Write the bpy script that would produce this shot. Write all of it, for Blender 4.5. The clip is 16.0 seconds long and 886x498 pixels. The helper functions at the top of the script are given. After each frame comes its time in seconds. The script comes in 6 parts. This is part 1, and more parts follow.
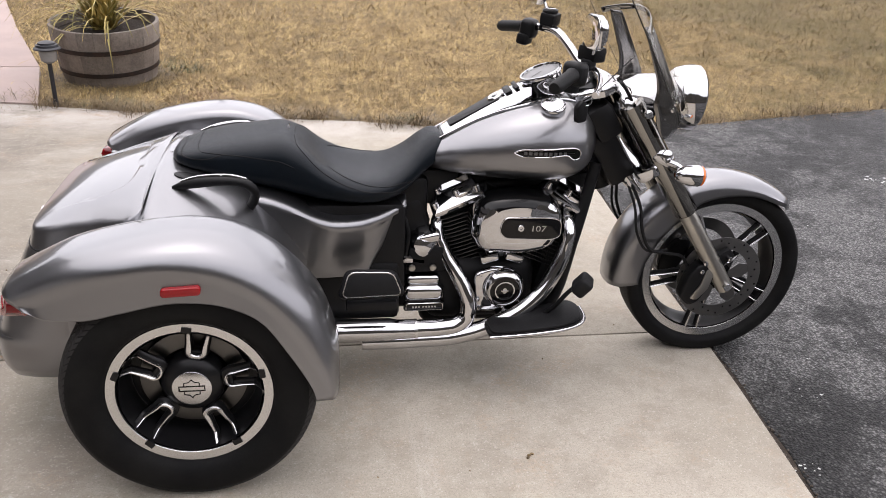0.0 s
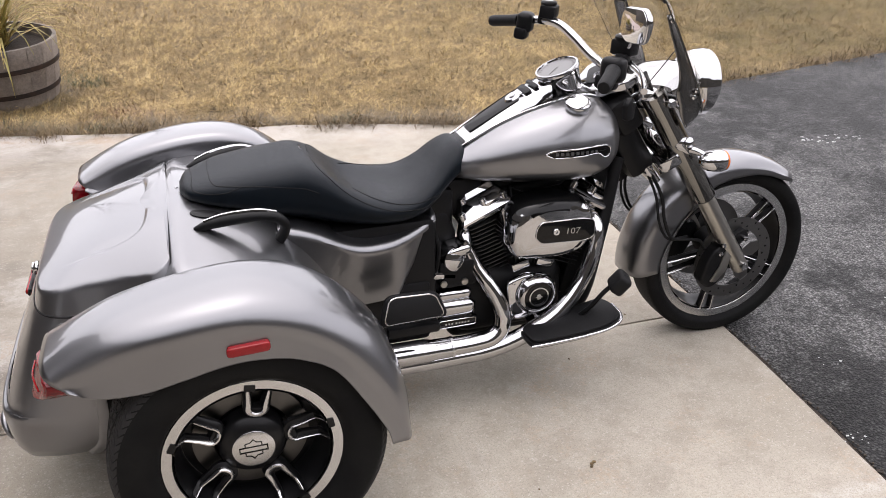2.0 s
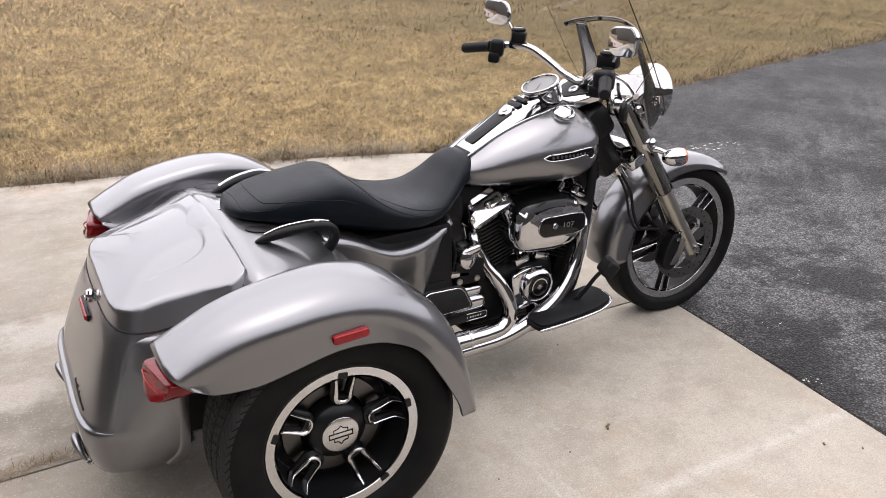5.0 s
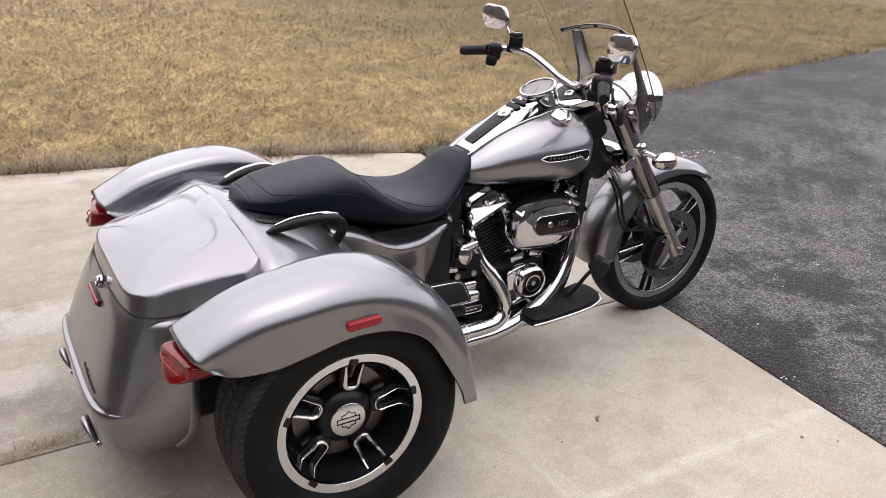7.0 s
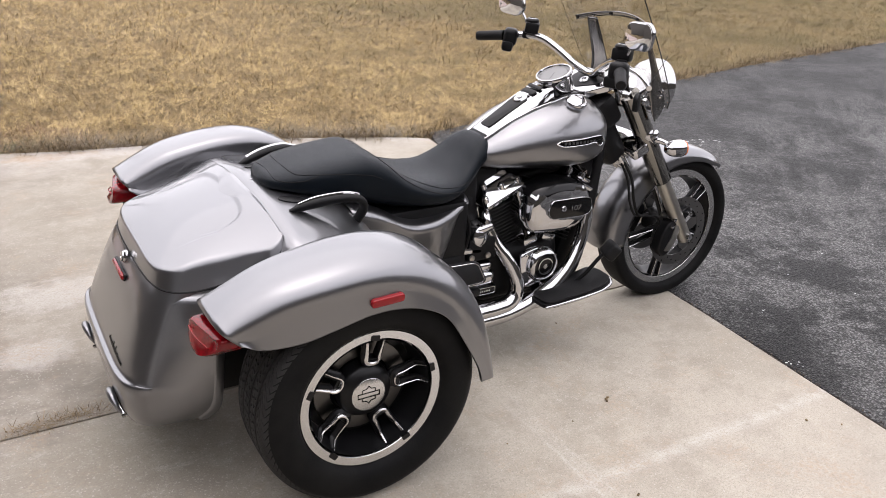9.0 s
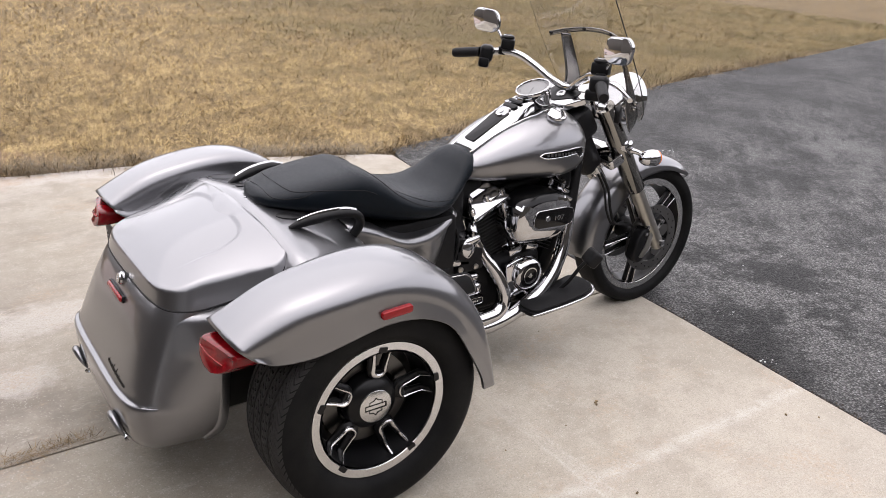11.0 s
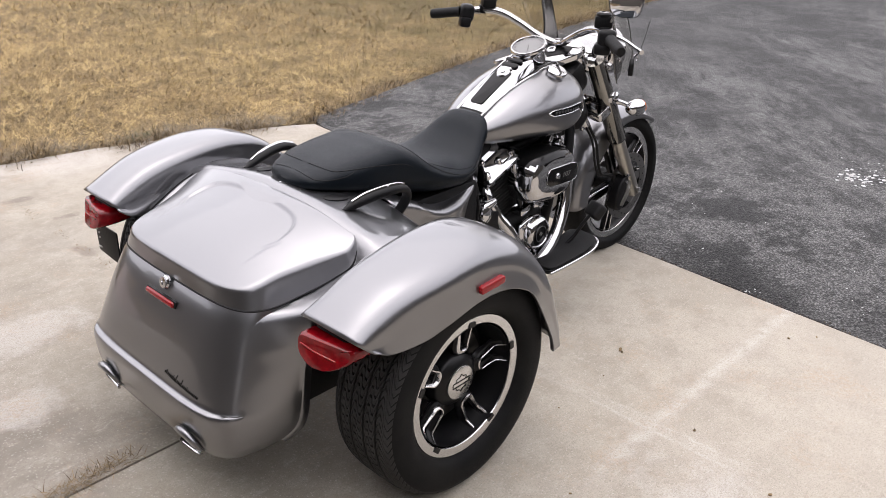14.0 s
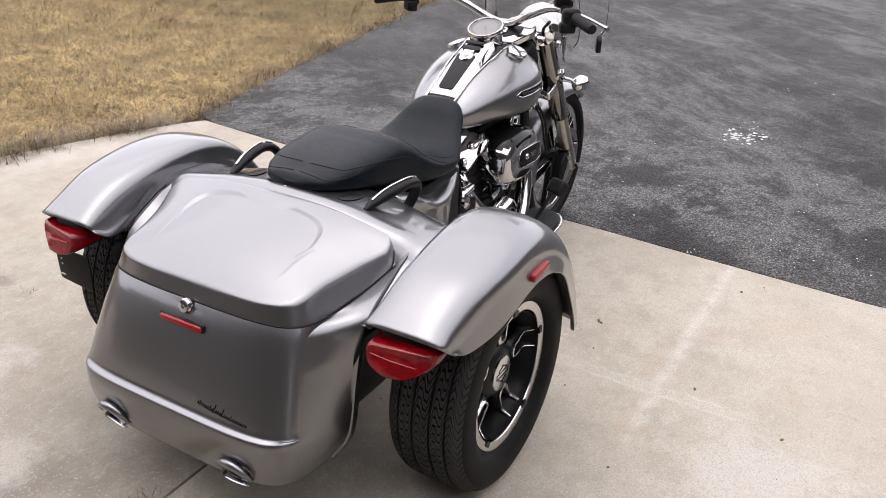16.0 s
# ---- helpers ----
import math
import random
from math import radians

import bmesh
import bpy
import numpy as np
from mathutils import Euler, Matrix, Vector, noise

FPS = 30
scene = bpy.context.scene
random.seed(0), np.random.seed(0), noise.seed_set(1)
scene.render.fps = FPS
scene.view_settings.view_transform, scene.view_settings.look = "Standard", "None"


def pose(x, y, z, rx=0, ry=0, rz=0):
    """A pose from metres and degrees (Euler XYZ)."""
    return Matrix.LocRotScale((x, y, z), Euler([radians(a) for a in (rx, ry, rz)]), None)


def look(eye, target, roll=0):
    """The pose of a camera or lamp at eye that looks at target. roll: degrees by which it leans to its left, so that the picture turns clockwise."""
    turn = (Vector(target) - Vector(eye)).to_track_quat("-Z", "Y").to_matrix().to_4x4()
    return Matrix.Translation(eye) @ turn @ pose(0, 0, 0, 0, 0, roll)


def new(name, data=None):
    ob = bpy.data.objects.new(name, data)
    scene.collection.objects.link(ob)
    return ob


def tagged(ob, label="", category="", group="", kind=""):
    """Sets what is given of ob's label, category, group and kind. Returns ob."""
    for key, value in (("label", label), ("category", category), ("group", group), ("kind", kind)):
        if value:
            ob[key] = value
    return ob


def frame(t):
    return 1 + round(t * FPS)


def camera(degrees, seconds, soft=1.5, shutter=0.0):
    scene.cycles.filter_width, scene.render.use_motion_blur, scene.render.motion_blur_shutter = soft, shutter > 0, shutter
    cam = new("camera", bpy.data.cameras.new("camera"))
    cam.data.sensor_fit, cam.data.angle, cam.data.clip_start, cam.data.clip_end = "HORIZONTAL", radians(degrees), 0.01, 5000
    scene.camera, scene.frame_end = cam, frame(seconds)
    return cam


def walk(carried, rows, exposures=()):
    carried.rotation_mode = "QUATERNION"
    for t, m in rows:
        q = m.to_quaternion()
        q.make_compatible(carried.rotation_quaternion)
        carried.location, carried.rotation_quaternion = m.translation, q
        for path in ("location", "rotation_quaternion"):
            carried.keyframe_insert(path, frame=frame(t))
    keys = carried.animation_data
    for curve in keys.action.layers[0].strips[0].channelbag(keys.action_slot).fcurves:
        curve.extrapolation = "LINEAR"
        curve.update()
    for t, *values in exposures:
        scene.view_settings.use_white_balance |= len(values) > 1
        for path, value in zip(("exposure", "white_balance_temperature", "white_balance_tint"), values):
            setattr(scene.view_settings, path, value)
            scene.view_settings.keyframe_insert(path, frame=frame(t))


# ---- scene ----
cam = camera(56.6, 16.0, soft=0.55)
PATH = [
    (0, (0.335, -2.412, 1.541), (0.625, -0.625, 0.693), 2.4),
    (0.5, (0.208, -2.375, 1.547), (0.558, -0.605, 0.683), 2.6),
    (1, (0.134, -2.286, 1.553), (0.558, -0.537, 0.681), 2.5),
    (1.5, (0.076, -2.229, 1.558), (0.583, -0.497, 0.697), 1.5),
    (2, (-0.046, -2.172, 1.564), (0.505, -0.463, 0.683), 0.1),
    (2.5, (-0.164, -2.149, 1.564), (0.428, -0.454, 0.682), -1.0),
    (3, (-0.222, -2.169, 1.56), (0.435, -0.481, 0.713), -1.0),
    (5.5, (-0.667, -2.264, 1.566), (0.251, -0.669, 0.782), 0.0),
    (6, (-0.704, -2.278, 1.574), (0.242, -0.699, 0.793), 0.5),
    (6.5, (-0.719, -2.279, 1.569), (0.236, -0.703, 0.79), 0.9),
    (7, (-0.73, -2.268, 1.571), (0.222, -0.693, 0.788), 1.9),
    (7.5, (-0.694, -2.282, 1.575), (0.227, -0.691, 0.788), 3.1),
    (8, (-0.668, -2.3, 1.574), (0.242, -0.71, 0.772), 3.6),
    (8.5, (-0.715, -2.29, 1.569), (0.199, -0.711, 0.749), 3.8),
    (9, (-0.81, -2.282, 1.572), (0.143, -0.722, 0.76), 2.9),
    (9.5, (-0.891, -2.281, 1.576), (0.124, -0.743, 0.798), 2.5),
    (12, (-1.116, -2.157, 1.569), (0.022, -0.711, 0.787), 2.2),
    (12.5, (-1.257, -2.098, 1.576), (-0.048, -0.71, 0.793), 1.6),
    (13, (-1.307, -2.025, 1.565), (-0.034, -0.688, 0.796), 1.7),
    (13.5, (-1.337, -1.903, 1.563), (-0.029, -0.619, 0.762), 1.4),
    (14, (-1.386, -1.81, 1.56), (-0.052, -0.583, 0.714), 1.7),
    (14.5, (-1.477, -1.708, 1.561), (-0.065, -0.586, 0.697), 1.5),
    (15, (-1.601, -1.583, 1.565), (-0.114, -0.563, 0.701), 1.2),
    (15.5, (-1.658, -1.485, 1.557), (-0.136, -0.525, 0.685), 1.4),
    (16, (-1.645, -1.363, 1.55), (-0.083, -0.472, 0.674), 1.7),
]
walk(cam, [(t, look(eye, target, roll)) for t, eye, target, roll in PATH], exposures=[(0, 1.05, 6680, 17), (16, 1.05, 6680, 17)])


# ---- sky, sun ----
world = bpy.data.worlds.new("sky")
scene.world = world
world.use_nodes = True
wn, wl = world.node_tree.nodes, world.node_tree.links
wn.clear()
sky = wn.new("ShaderNodeTexSky")
sky.sky_type, sky.sun_disc = "NISHITA", False
sky.sun_elevation, sky.sun_rotation = radians(80), radians(-15)
sky.air_density, sky.dust_density, sky.ozone_density = 1.0, 6.0, 0.3
grey = wn.new("ShaderNodeHueSaturation")
grey.inputs["Saturation"].default_value = 0.22
cloud = wn.new("ShaderNodeMix")
cloud.data_type = "RGBA"
cloud.inputs["Factor"].default_value = 0.75
cloud.inputs["B"].default_value = (7.5, 7.75, 8.2, 1)
back = wn.new("ShaderNodeBackground")
back.inputs["Strength"].default_value = 0.145
wout = wn.new("ShaderNodeOutputWorld")
wl.new(sky.outputs[0], grey.inputs["Color"])
wl.new(grey.outputs[0], cloud.inputs["A"])
wl.new(cloud.outputs["Result"], back.inputs["Color"])
wl.new(back.outputs[0], wout.inputs["Surface"])
sun = new("sun", bpy.data.lights.new("sun", "SUN"))
sun.data.energy, sun.data.angle, sun.data.color = 0.5, radians(100), (1.0, 0.98, 0.95)
sun.matrix_world = look((-0.4, 1.5, 9), (0, 0, 0))


# ---- materials ----
def mat(name, color=(0.5, 0.5, 0.5), rough=0.5, metal=0.0, var=0.0, var_scale=8.0, fine=0.0, fine_scale=120.0,
        bump=0.0, bump_scale=150.0, coat=0.0, coat_rough=0.04, spec=0.5, rough_var=0.0, rand=0.0, second=None):
    """A surface with variation at two scales, roughness variation and fine relief. second: a colour for blotches."""
    m = bpy.data.materials.new(name)
    m.use_nodes = True
    n, l = m.node_tree.nodes, m.node_tree.links
    b = n["Principled BSDF"]
    b.inputs["Roughness"].default_value, b.inputs["Metallic"].default_value = rough, metal
    b.inputs["Coat Weight"].default_value, b.inputs["Coat Roughness"].default_value = coat, coat_rough
    b.inputs["Specular IOR Level"].default_value = spec
    co = n.new("ShaderNodeTexCoord").outputs["Object"]

    def noise_tex(scale, detail=4.0, rgh=0.6):
        t = n.new("ShaderNodeTexNoise")
        t.inputs["Scale"].default_value, t.inputs["Detail"].default_value, t.inputs["Roughness"].default_value = scale, detail, rgh
        l.new(co, t.inputs["Vector"])
        return t.outputs["Fac"]

    def maths(op, a, c, d=None):
        t = n.new("ShaderNodeMath")
        t.operation = op
        for k, v in enumerate((a, c, d)):
            if v is None:
                continue
            if isinstance(v, (int, float)):
                t.inputs[k].default_value = v
            else:
                l.new(v, t.inputs[k])
        return t.outputs[0]

    big = noise_tex(var_scale)
    small = noise_tex(fine_scale, 3.0)
    value = maths("MULTIPLY_ADD", maths("SUBTRACT", big, 0.5), 2 * var, 1.0)
    value = maths("MULTIPLY_ADD", maths("SUBTRACT", small, 0.5), 2 * fine, value)
    if rand:
        info = n.new("ShaderNodeObjectInfo").outputs["Random"]
        value = maths("MULTIPLY_ADD", maths("SUBTRACT", info, 0.5), 2 * rand, value)
    mixed = n.new("ShaderNodeMix")
    mixed.data_type = "RGBA"
    mixed.inputs["A"].default_value = (*color, 1)
    mixed.inputs["B"].default_value = (*(second or color), 1)
    ramp = n.new("ShaderNodeMapRange")
    ramp.inputs["From Min"].default_value, ramp.inputs["From Max"].default_value = 0.42, 0.62
    l.new(noise_tex(var_scale * 0.7 + 0.13, 5.0), ramp.inputs["Value"])
    l.new(ramp.outputs[0], mixed.inputs["Factor"])
    sc = n.new("ShaderNodeVectorMath")
    sc.operation = "SCALE"
    l.new(mixed.outputs["Result"], sc.inputs[0])
    l.new(value, sc.inputs["Scale"])
    l.new(sc.outputs[0], b.inputs["Base Color"])
    if rough_var:
        l.new(maths("MULTIPLY_ADD", maths("SUBTRACT", big, 0.5), 2 * rough_var, rough), b.inputs["Roughness"])
    if bump:
        bp = n.new("ShaderNodeBump")
        bp.inputs["Strength"].default_value, bp.inputs["Distance"].default_value = 1.0, bump
        l.new(noise_tex(bump_scale, 5.0), bp.inputs["Height"])
        l.new(bp.outputs[0], b.inputs["Normal"])
    return m


paint = mat("silver_paint", (0.2000, 0.2005, 0.2100), 0.33, 0.97, 0.03, 3.0, 0.10, 1400.0, coat=1.0, coat_rough=0.05, rough_var=0.04)
chrome = mat("chrome", (0.5368, 0.5368, 0.5456), 0.045, 1.0, 0.04, 12.0, rough_var=0.04)
machined = mat("machined_alloy", (0.6216, 0.6216, 0.6216), 0.24, 1.0, 0.05, 20.0, 0.06, 300.0)
satin = mat("satin_fork_alloy", (0.42, 0.4032, 0.3696), 0.30, 1.0, 0.06, 10.0, 0.04, 400.0, rough_var=0.06)
nickel = mat("nickel_fork_cover", (0.2604, 0.252, 0.2352), 0.10, 1.0, 0.06, 14.0, rough_var=0.05)
satin_dark = mat("brushed_bracket", (0.189, 0.1845, 0.18), 0.20, 1.0, 0.08, 12.0, 0.05, 300.0, rough_var=0.06)
mirror_mat = mat("mirror_silver", (0.86, 0.87, 0.88), 0.01, 1.0, 0.02, 20.0)
fin_mat = mat("cut_cylinder_fins", (0.042, 0.042, 0.0437), 0.3, 0.6, 0.2, 30.0)
screen_rim = mat("smoky_screen_edge", (0.0372, 0.0372, 0.036), 0.2, 0.0, 0.1, 30.0)
wheel_black = mat("black_wheel_paint", (0.0068, 0.0068, 0.0074), 0.30, 0.0, 0.15, 20.0, 0.1, 200.0, spec=0.243)
gloss_black = mat("gloss_black_paint", (0.0031, 0.0031, 0.0034), 0.12, 0.0, 0.1, 20.0, spec=0.288)
satin_black = mat("satin_black_metal", (0.0056, 0.0056, 0.0062), 0.42, 0.0, 0.3, 16.0, 0.2, 220.0, bump=0.0003, bump_scale=600.0, spec=0.205)
wrinkle = mat("wrinkle_black_casting", (0.0056, 0.0056, 0.0062), 0.45, 0.0, 0.25, 14.0, 0.3, 260.0, bump=0.0008, bump_scale=700.0, spec=0.169)
rubber = mat("tyre_rubber", (0.0051, 0.0051, 0.0056), 0.60, 0.0, 0.25, 9.0, 0.25, 160.0, bump=0.0005, bump_scale=420.0, second=(0.0093, 0.0092, 0.0090), spec=0.108)
grip_rubber = mat("black_rubber", (0.0073, 0.0073, 0.0079), 0.55, 0.0, 0.2, 30.0, 0.3, 300.0, bump=0.0004, bump_scale=500.0, spec=0.205)
disc_steel = mat("worn_disc_steel", (0.21, 0.2058, 0.2016), 0.32, 1.0, 0.15, 20.0, 0.12, 300.0, rough_var=0.08)
dark_steel = mat("dark_brake_steel", (0.1092, 0.105, 0.1008), 0.34, 1.0, 0.15, 20.0, 0.1, 300.0, rough_var=0.08)
tread_rubber = mat("tread_rubber", (0.0217, 0.0215, 0.0213), 0.75, 0.0, 0.25, 12.0, 0.25, 200.0, bump=0.0005, bump_scale=420.0, second=(0.0325, 0.0318, 0.0310), spec=0.225)
vinyl = mat("black_seat_vinyl", (0.0034, 0.0060, 0.0092), 0.40, 0.0, 0.12, 7.0, 0.15, 420.0, bump=0.0007, bump_scale=520.0, rough_var=0.05, spec=0.160)
red_lens = mat("red_lens", (0.1445, 0.0017, 0.0043), 0.20, 0.0, 0.55, 30.0, 0.35, 160.0, coat=0.35, coat_rough=0.06, spec=0.252, second=(0.255, 0.0034, 0.0068))
bright_red = mat("red_reflector", (0.2295, 0.0051, 0.0076), 0.22, 0.0, 0.25, 60.0, 0.25, 300.0, coat=0.3, spec=0.252)
amber = mat("amber_lens", (0.6375, 0.136, 0.017), 0.14, 0.0, 0.15, 60.0, coat=0.8)
chalk_white = mat("chalk_white", (0.4588, 0.4588, 0.4557), 0.7, 0.0, 0.35, 40.0)
white_print = mat("white_print", (0.465, 0.465, 0.4588), 0.4, 0.0, 0.05, 30.0)
dial = mat("dial_face", (0.2108, 0.2108, 0.2108), 0.5, 0.0, 0.05, 30.0)
badge_print = mat("badge_print", (0.1344, 0.1344, 0.1386), 0.35, 0.8, 0.1, 30.0)
dial_print = mat("dial_print", (0.1054, 0.1054, 0.1054), 0.5, 0.0, 0.1, 30.0)
silver_print = mat("silver_print", (0.5208, 0.5208, 0.5208), 0.25, 1.0, 0.05, 30.0)


def ground_mat(name, build):
    """A ground surface; build(tools) wires its colour, roughness and height."""
    m = bpy.data.materials.new(name)
    m.use_nodes = True
    n, l = m.node_tree.nodes, m.node_tree.links
    b = n["Principled BSDF"]
    co = n.new("ShaderNodeTexCoord").outputs["Object"]

    def put(sock, v):
        if isinstance(v, (int, float)):
            sock.default_value = v
        elif isinstance(v, tuple):
            sock.default_value = (*v, 1)[:len(sock.default_value)]
        else:
            l.new(v, sock)

    class Tools:
        bsdf = b

        @staticmethod
        def noise(scale, detail=4.0, rgh=0.6, stretch=(1, 1, 1), turn=0.0):
            mp = n.new("ShaderNodeMapping")
            mp.vector_type = "TEXTURE"
            mp.inputs["Scale"].default_value = tuple(1.0 / s for s in stretch)
            mp.inputs["Rotation"].default_value = (0.0, 0.0, turn)
            l.new(co, mp.inputs["Vector"])
            t = n.new("ShaderNodeTexNoise")
            t.inputs["Scale"].default_value, t.inputs["Detail"].default_value, t.inputs["Roughness"].default_value = scale, detail, rgh
            l.new(mp.outputs[0], t.inputs["Vector"])
            return t.outputs["Fac"]

        @staticmethod
        def cells(scale, out="Color"):
            t = n.new("ShaderNodeTexVoronoi")
            t.inputs["Scale"].default_value = scale
            l.new(co, t.inputs["Vector"])
            if out == "Color":
                sp = n.new("ShaderNodeSeparateColor")
                l.new(t.outputs["Color"], sp.inputs[0])
                return sp.outputs[0]
            return t.outputs[out]

        @staticmethod
        def axis(k):
            sp = n.new("ShaderNodeSeparateXYZ")
            l.new(co, sp.inputs[0])
            return sp.outputs[k]

        @staticmethod
        def maths(op, a, c=0.0, d=0.0):
            t = n.new("ShaderNodeMath")
            t.operation = op
            for k, v in enumerate((a, c, d)):
                put(t.inputs[k], v)
            return t.outputs[0]

        @staticmethod
        def ramp(v, lo, hi, a=0.0, c=1.0):
            t = n.new("ShaderNodeMapRange")
            t.interpolation_type = "SMOOTHSTEP"
            for key, val in (("Value", v), ("From Min", lo), ("From Max", hi), ("To Min", a), ("To Max", c)):
                put(t.inputs[key], val)
            return t.outputs[0]

        @staticmethod
        def mix(f, a, c, mode="MIX"):
            t = n.new("ShaderNodeMix")
            t.data_type, t.blend_type = "RGBA", mode
            put(t.inputs["Factor"], f)
            put(t.inputs["A"], a)
            put(t.inputs["B"], c)
            return t.outputs["Result"]

        @staticmethod
        def bump(height, distance):
            t = n.new("ShaderNodeBump")
            t.inputs["Distance"].default_value = distance
            l.new(height, t.inputs["Height"])
            l.new(t.outputs[0], b.inputs["Normal"])

        @staticmethod
        def colour(v):
            put(b.inputs["Base Color"], v)

        @staticmethod
        def island():
            return n.new("ShaderNodeNewGeometry").outputs["Random Per Island"]

    build(Tools)
    return m


def build_concrete(t):
    col = t.mix(t.ramp(t.noise(1.1, 7.0, 0.68), 0.40, 0.60), (0.2976, 0.2697, 0.2201), (0.3782, 0.3472, 0.2945))
    col = t.mix(t.ramp(t.noise(2.7, 6.0, 0.72), 0.48, 0.72, 0.0, 0.7), col, (0.248, 0.2201, 0.186))
    stain = t.maths("MULTIPLY", t.ramp(t.noise(0.8, 6.0, 0.7, (1.0, 1.3, 1.0)), 0.46, 0.62), t.ramp(t.axis(0), -0.9, 0.3, 0.9, 0.35))
    col = t.mix(stain, col, (0.186, 0.1662, 0.1395))
    # Evenly darker towards the tail, paler towards the front.
    col = t.mix(t.ramp(t.axis(0), -1.0, -0.2, 0.24, 0.0), col, (0.1798, 0.1624, 0.1395))
    col = t.mix(t.ramp(t.axis(0), -0.4, 0.4, 0.0, 0.30), col, (0.4278, 0.3906, 0.3224))
    col = t.mix(t.maths("MULTIPLY", t.ramp(t.noise(1.6, 5.0, 0.7), 0.60, 0.75), 0.55), col, (0.4092, 0.3844, 0.3441))
    col = t.mix(t.ramp(t.noise(7.0, 6.0, 0.72), 0.44, 0.64, 0.0, 0.5), col, (0.248, 0.2201, 0.1798))
    col = t.mix(t.ramp(t.noise(11.0, 6.0, 0.75, (1.0, 2.2, 1.0)), 0.54, 0.70, 0.0, 0.55), col, (0.434, 0.403, 0.3534))
    x, y = t.axis(0), t.axis(1)
    col = t.mix(t.maths("MULTIPLY", t.ramp(y, -1.25, -0.55, 0.40, 0.0), t.ramp(t.noise(1.9, 6.0, 0.7), 0.36, 0.62, 0.35, 1.0)), col, (0.4464, 0.4061, 0.3472))

    def spot(cx, cy, rx, ry):
        u, v = t.maths("DIVIDE", t.maths("SUBTRACT", x, cx), rx), t.maths("DIVIDE", t.maths("SUBTRACT", y, cy), ry)
        d = t.maths("SQRT", t.maths("ADD", t.maths("MULTIPLY", u, u), t.maths("MULTIPLY", v, v)))
        return t.ramp(t.maths("ADD", d, t.maths("MULTIPLY_ADD", t.noise(5.0, 6.0, 0.7), 2.4, -1.2)), 0.35, 0.95, 1.0, 0.0)

    for cx, cy, rx, ry in ((-.58, 1.0, .34, .16), (-.75, .55, .18, .14), (-1.15, -.15, .3, .12), (0.35, -1.25, .3, .3)):
        col = t.mix(t.maths("MULTIPLY", spot(cx, cy, rx, ry), 0.75), col, (0.4464, 0.4216, 0.3844))
    for cx, cy, rx, ry in ((-.40, 2.84, .35, .10), (-1.0, 3.0, .4, .10)):
        col = t.mix(t.maths("MULTIPLY", spot(cx, cy, rx, ry), 0.7), col, (0.341, 0.2232, 0.124))
    for cx, cy, rx, ry in ((-.03, 2.29, .10, .05), (.04, 1.93, .09, .05), (-.07, 1.5, .06, .10), (-1.3, .7, .35, .2), (-1.0, -.6, .4, .25)):
        col = t.mix(t.maths("MULTIPLY", spot(cx, cy, rx, ry), 0.6), col, (0.1612, 0.1333, 0.1116))
    wob = t.maths("MULTIPLY_ADD", t.noise(7.0, 3.0), 0.022, -0.011)
    dx = t.maths("ABSOLUTE", t.maths("SUBTRACT", t.maths("ADD", x, wob), 0.605))
    pair = t.maths("ABSOLUTE", t.maths("SUBTRACT", dx, 0.021))
    line1 = t.maths("MULTIPLY", t.maths("MAXIMUM", t.ramp(pair, 0.0, 0.016, 1.0, 0.0), t.ramp(dx, 0.0, 0.05, 0.45, 0.0)), t.ramp(y, -1.15, -0.2, 1.0, 0.15))
    line1 = t.maths("MULTIPLY", line1, t.ramp(y, -1.3, -1.0, 0.0, 1.0))
    dy = t.maths("ABSOLUTE", t.maths("ADD", t.maths("ADD", y, wob), 0.885))
    line2 = t.maths("MULTIPLY", t.ramp(dy, 0.0, 0.04, 1.0, 0.0), t.ramp(x, 0.1, 0.5, 0.0, 1.0))
    streak = t.maths("MULTIPLY", t.maths("MAXIMUM", line1, line2), t.ramp(t.noise(18.0, 4.0), 0.30, 0.62))
    col = t.mix(t.maths("MULTIPLY", streak, 0.95), col, (0.4588, 0.434, 0.3906))
    pale = t.maths("MULTIPLY", t.ramp(t.maths("MULTIPLY_ADD", x, 0.13, y), 2.35, 2.85), t.ramp(t.noise(2.2, 6.0, 0.7), 0.36, 0.58))
    col = t.mix(t.maths("MULTIPLY", pale, 0.85), col, (0.4712, 0.4402, 0.4061))
    col = t.mix(t.ramp(t.cells(420.0), 0.82, 0.98, 0.0, 0.45), col, (0.186, 0.1612, 0.1333))
    col = t.mix(t.ramp(t.cells(260.0), 0.90, 0.99, 0.0, 0.55), col, (0.4588, 0.4278, 0.3844))
    col = t.mix(t.ramp(t.noise(36.0, 6.0, 0.75), 0.54, 0.70, 0.0, 0.42), col, (0.2232, 0.1891, 0.155))
    col = t.mix(t.ramp(t.noise(24.0, 6.0, 0.78), 0.55, 0.72, 0.0, 0.5), col, (0.4588, 0.4123, 0.3472))
    col = t.mix(t.ramp(t.noise(150.0, 4.0, 0.7), 0.44, 0.66, 0.0, 0.42), col, (0.2232, 0.1953, 0.1643))
    rust = t.maths("MULTIPLY", t.ramp(t.noise(3.0, 6.0, 0.7), 0.50, 0.68), t.ramp(t.noise(70.0, 4.0, 0.7), 0.42, 0.60))
    col = t.mix(t.maths("MULTIPLY", rust, 0.40), col, (0.3472, 0.248, 0.1674))
    t.colour(col)
    t.bsdf.inputs["Roughness"].default_value = 0.88
    t.bsdf.inputs["Specular IOR Level"].default_value = 0.216
    broom = t.noise(60.0, 3.0, 0.6, (1.0, 6.0, 1.0))
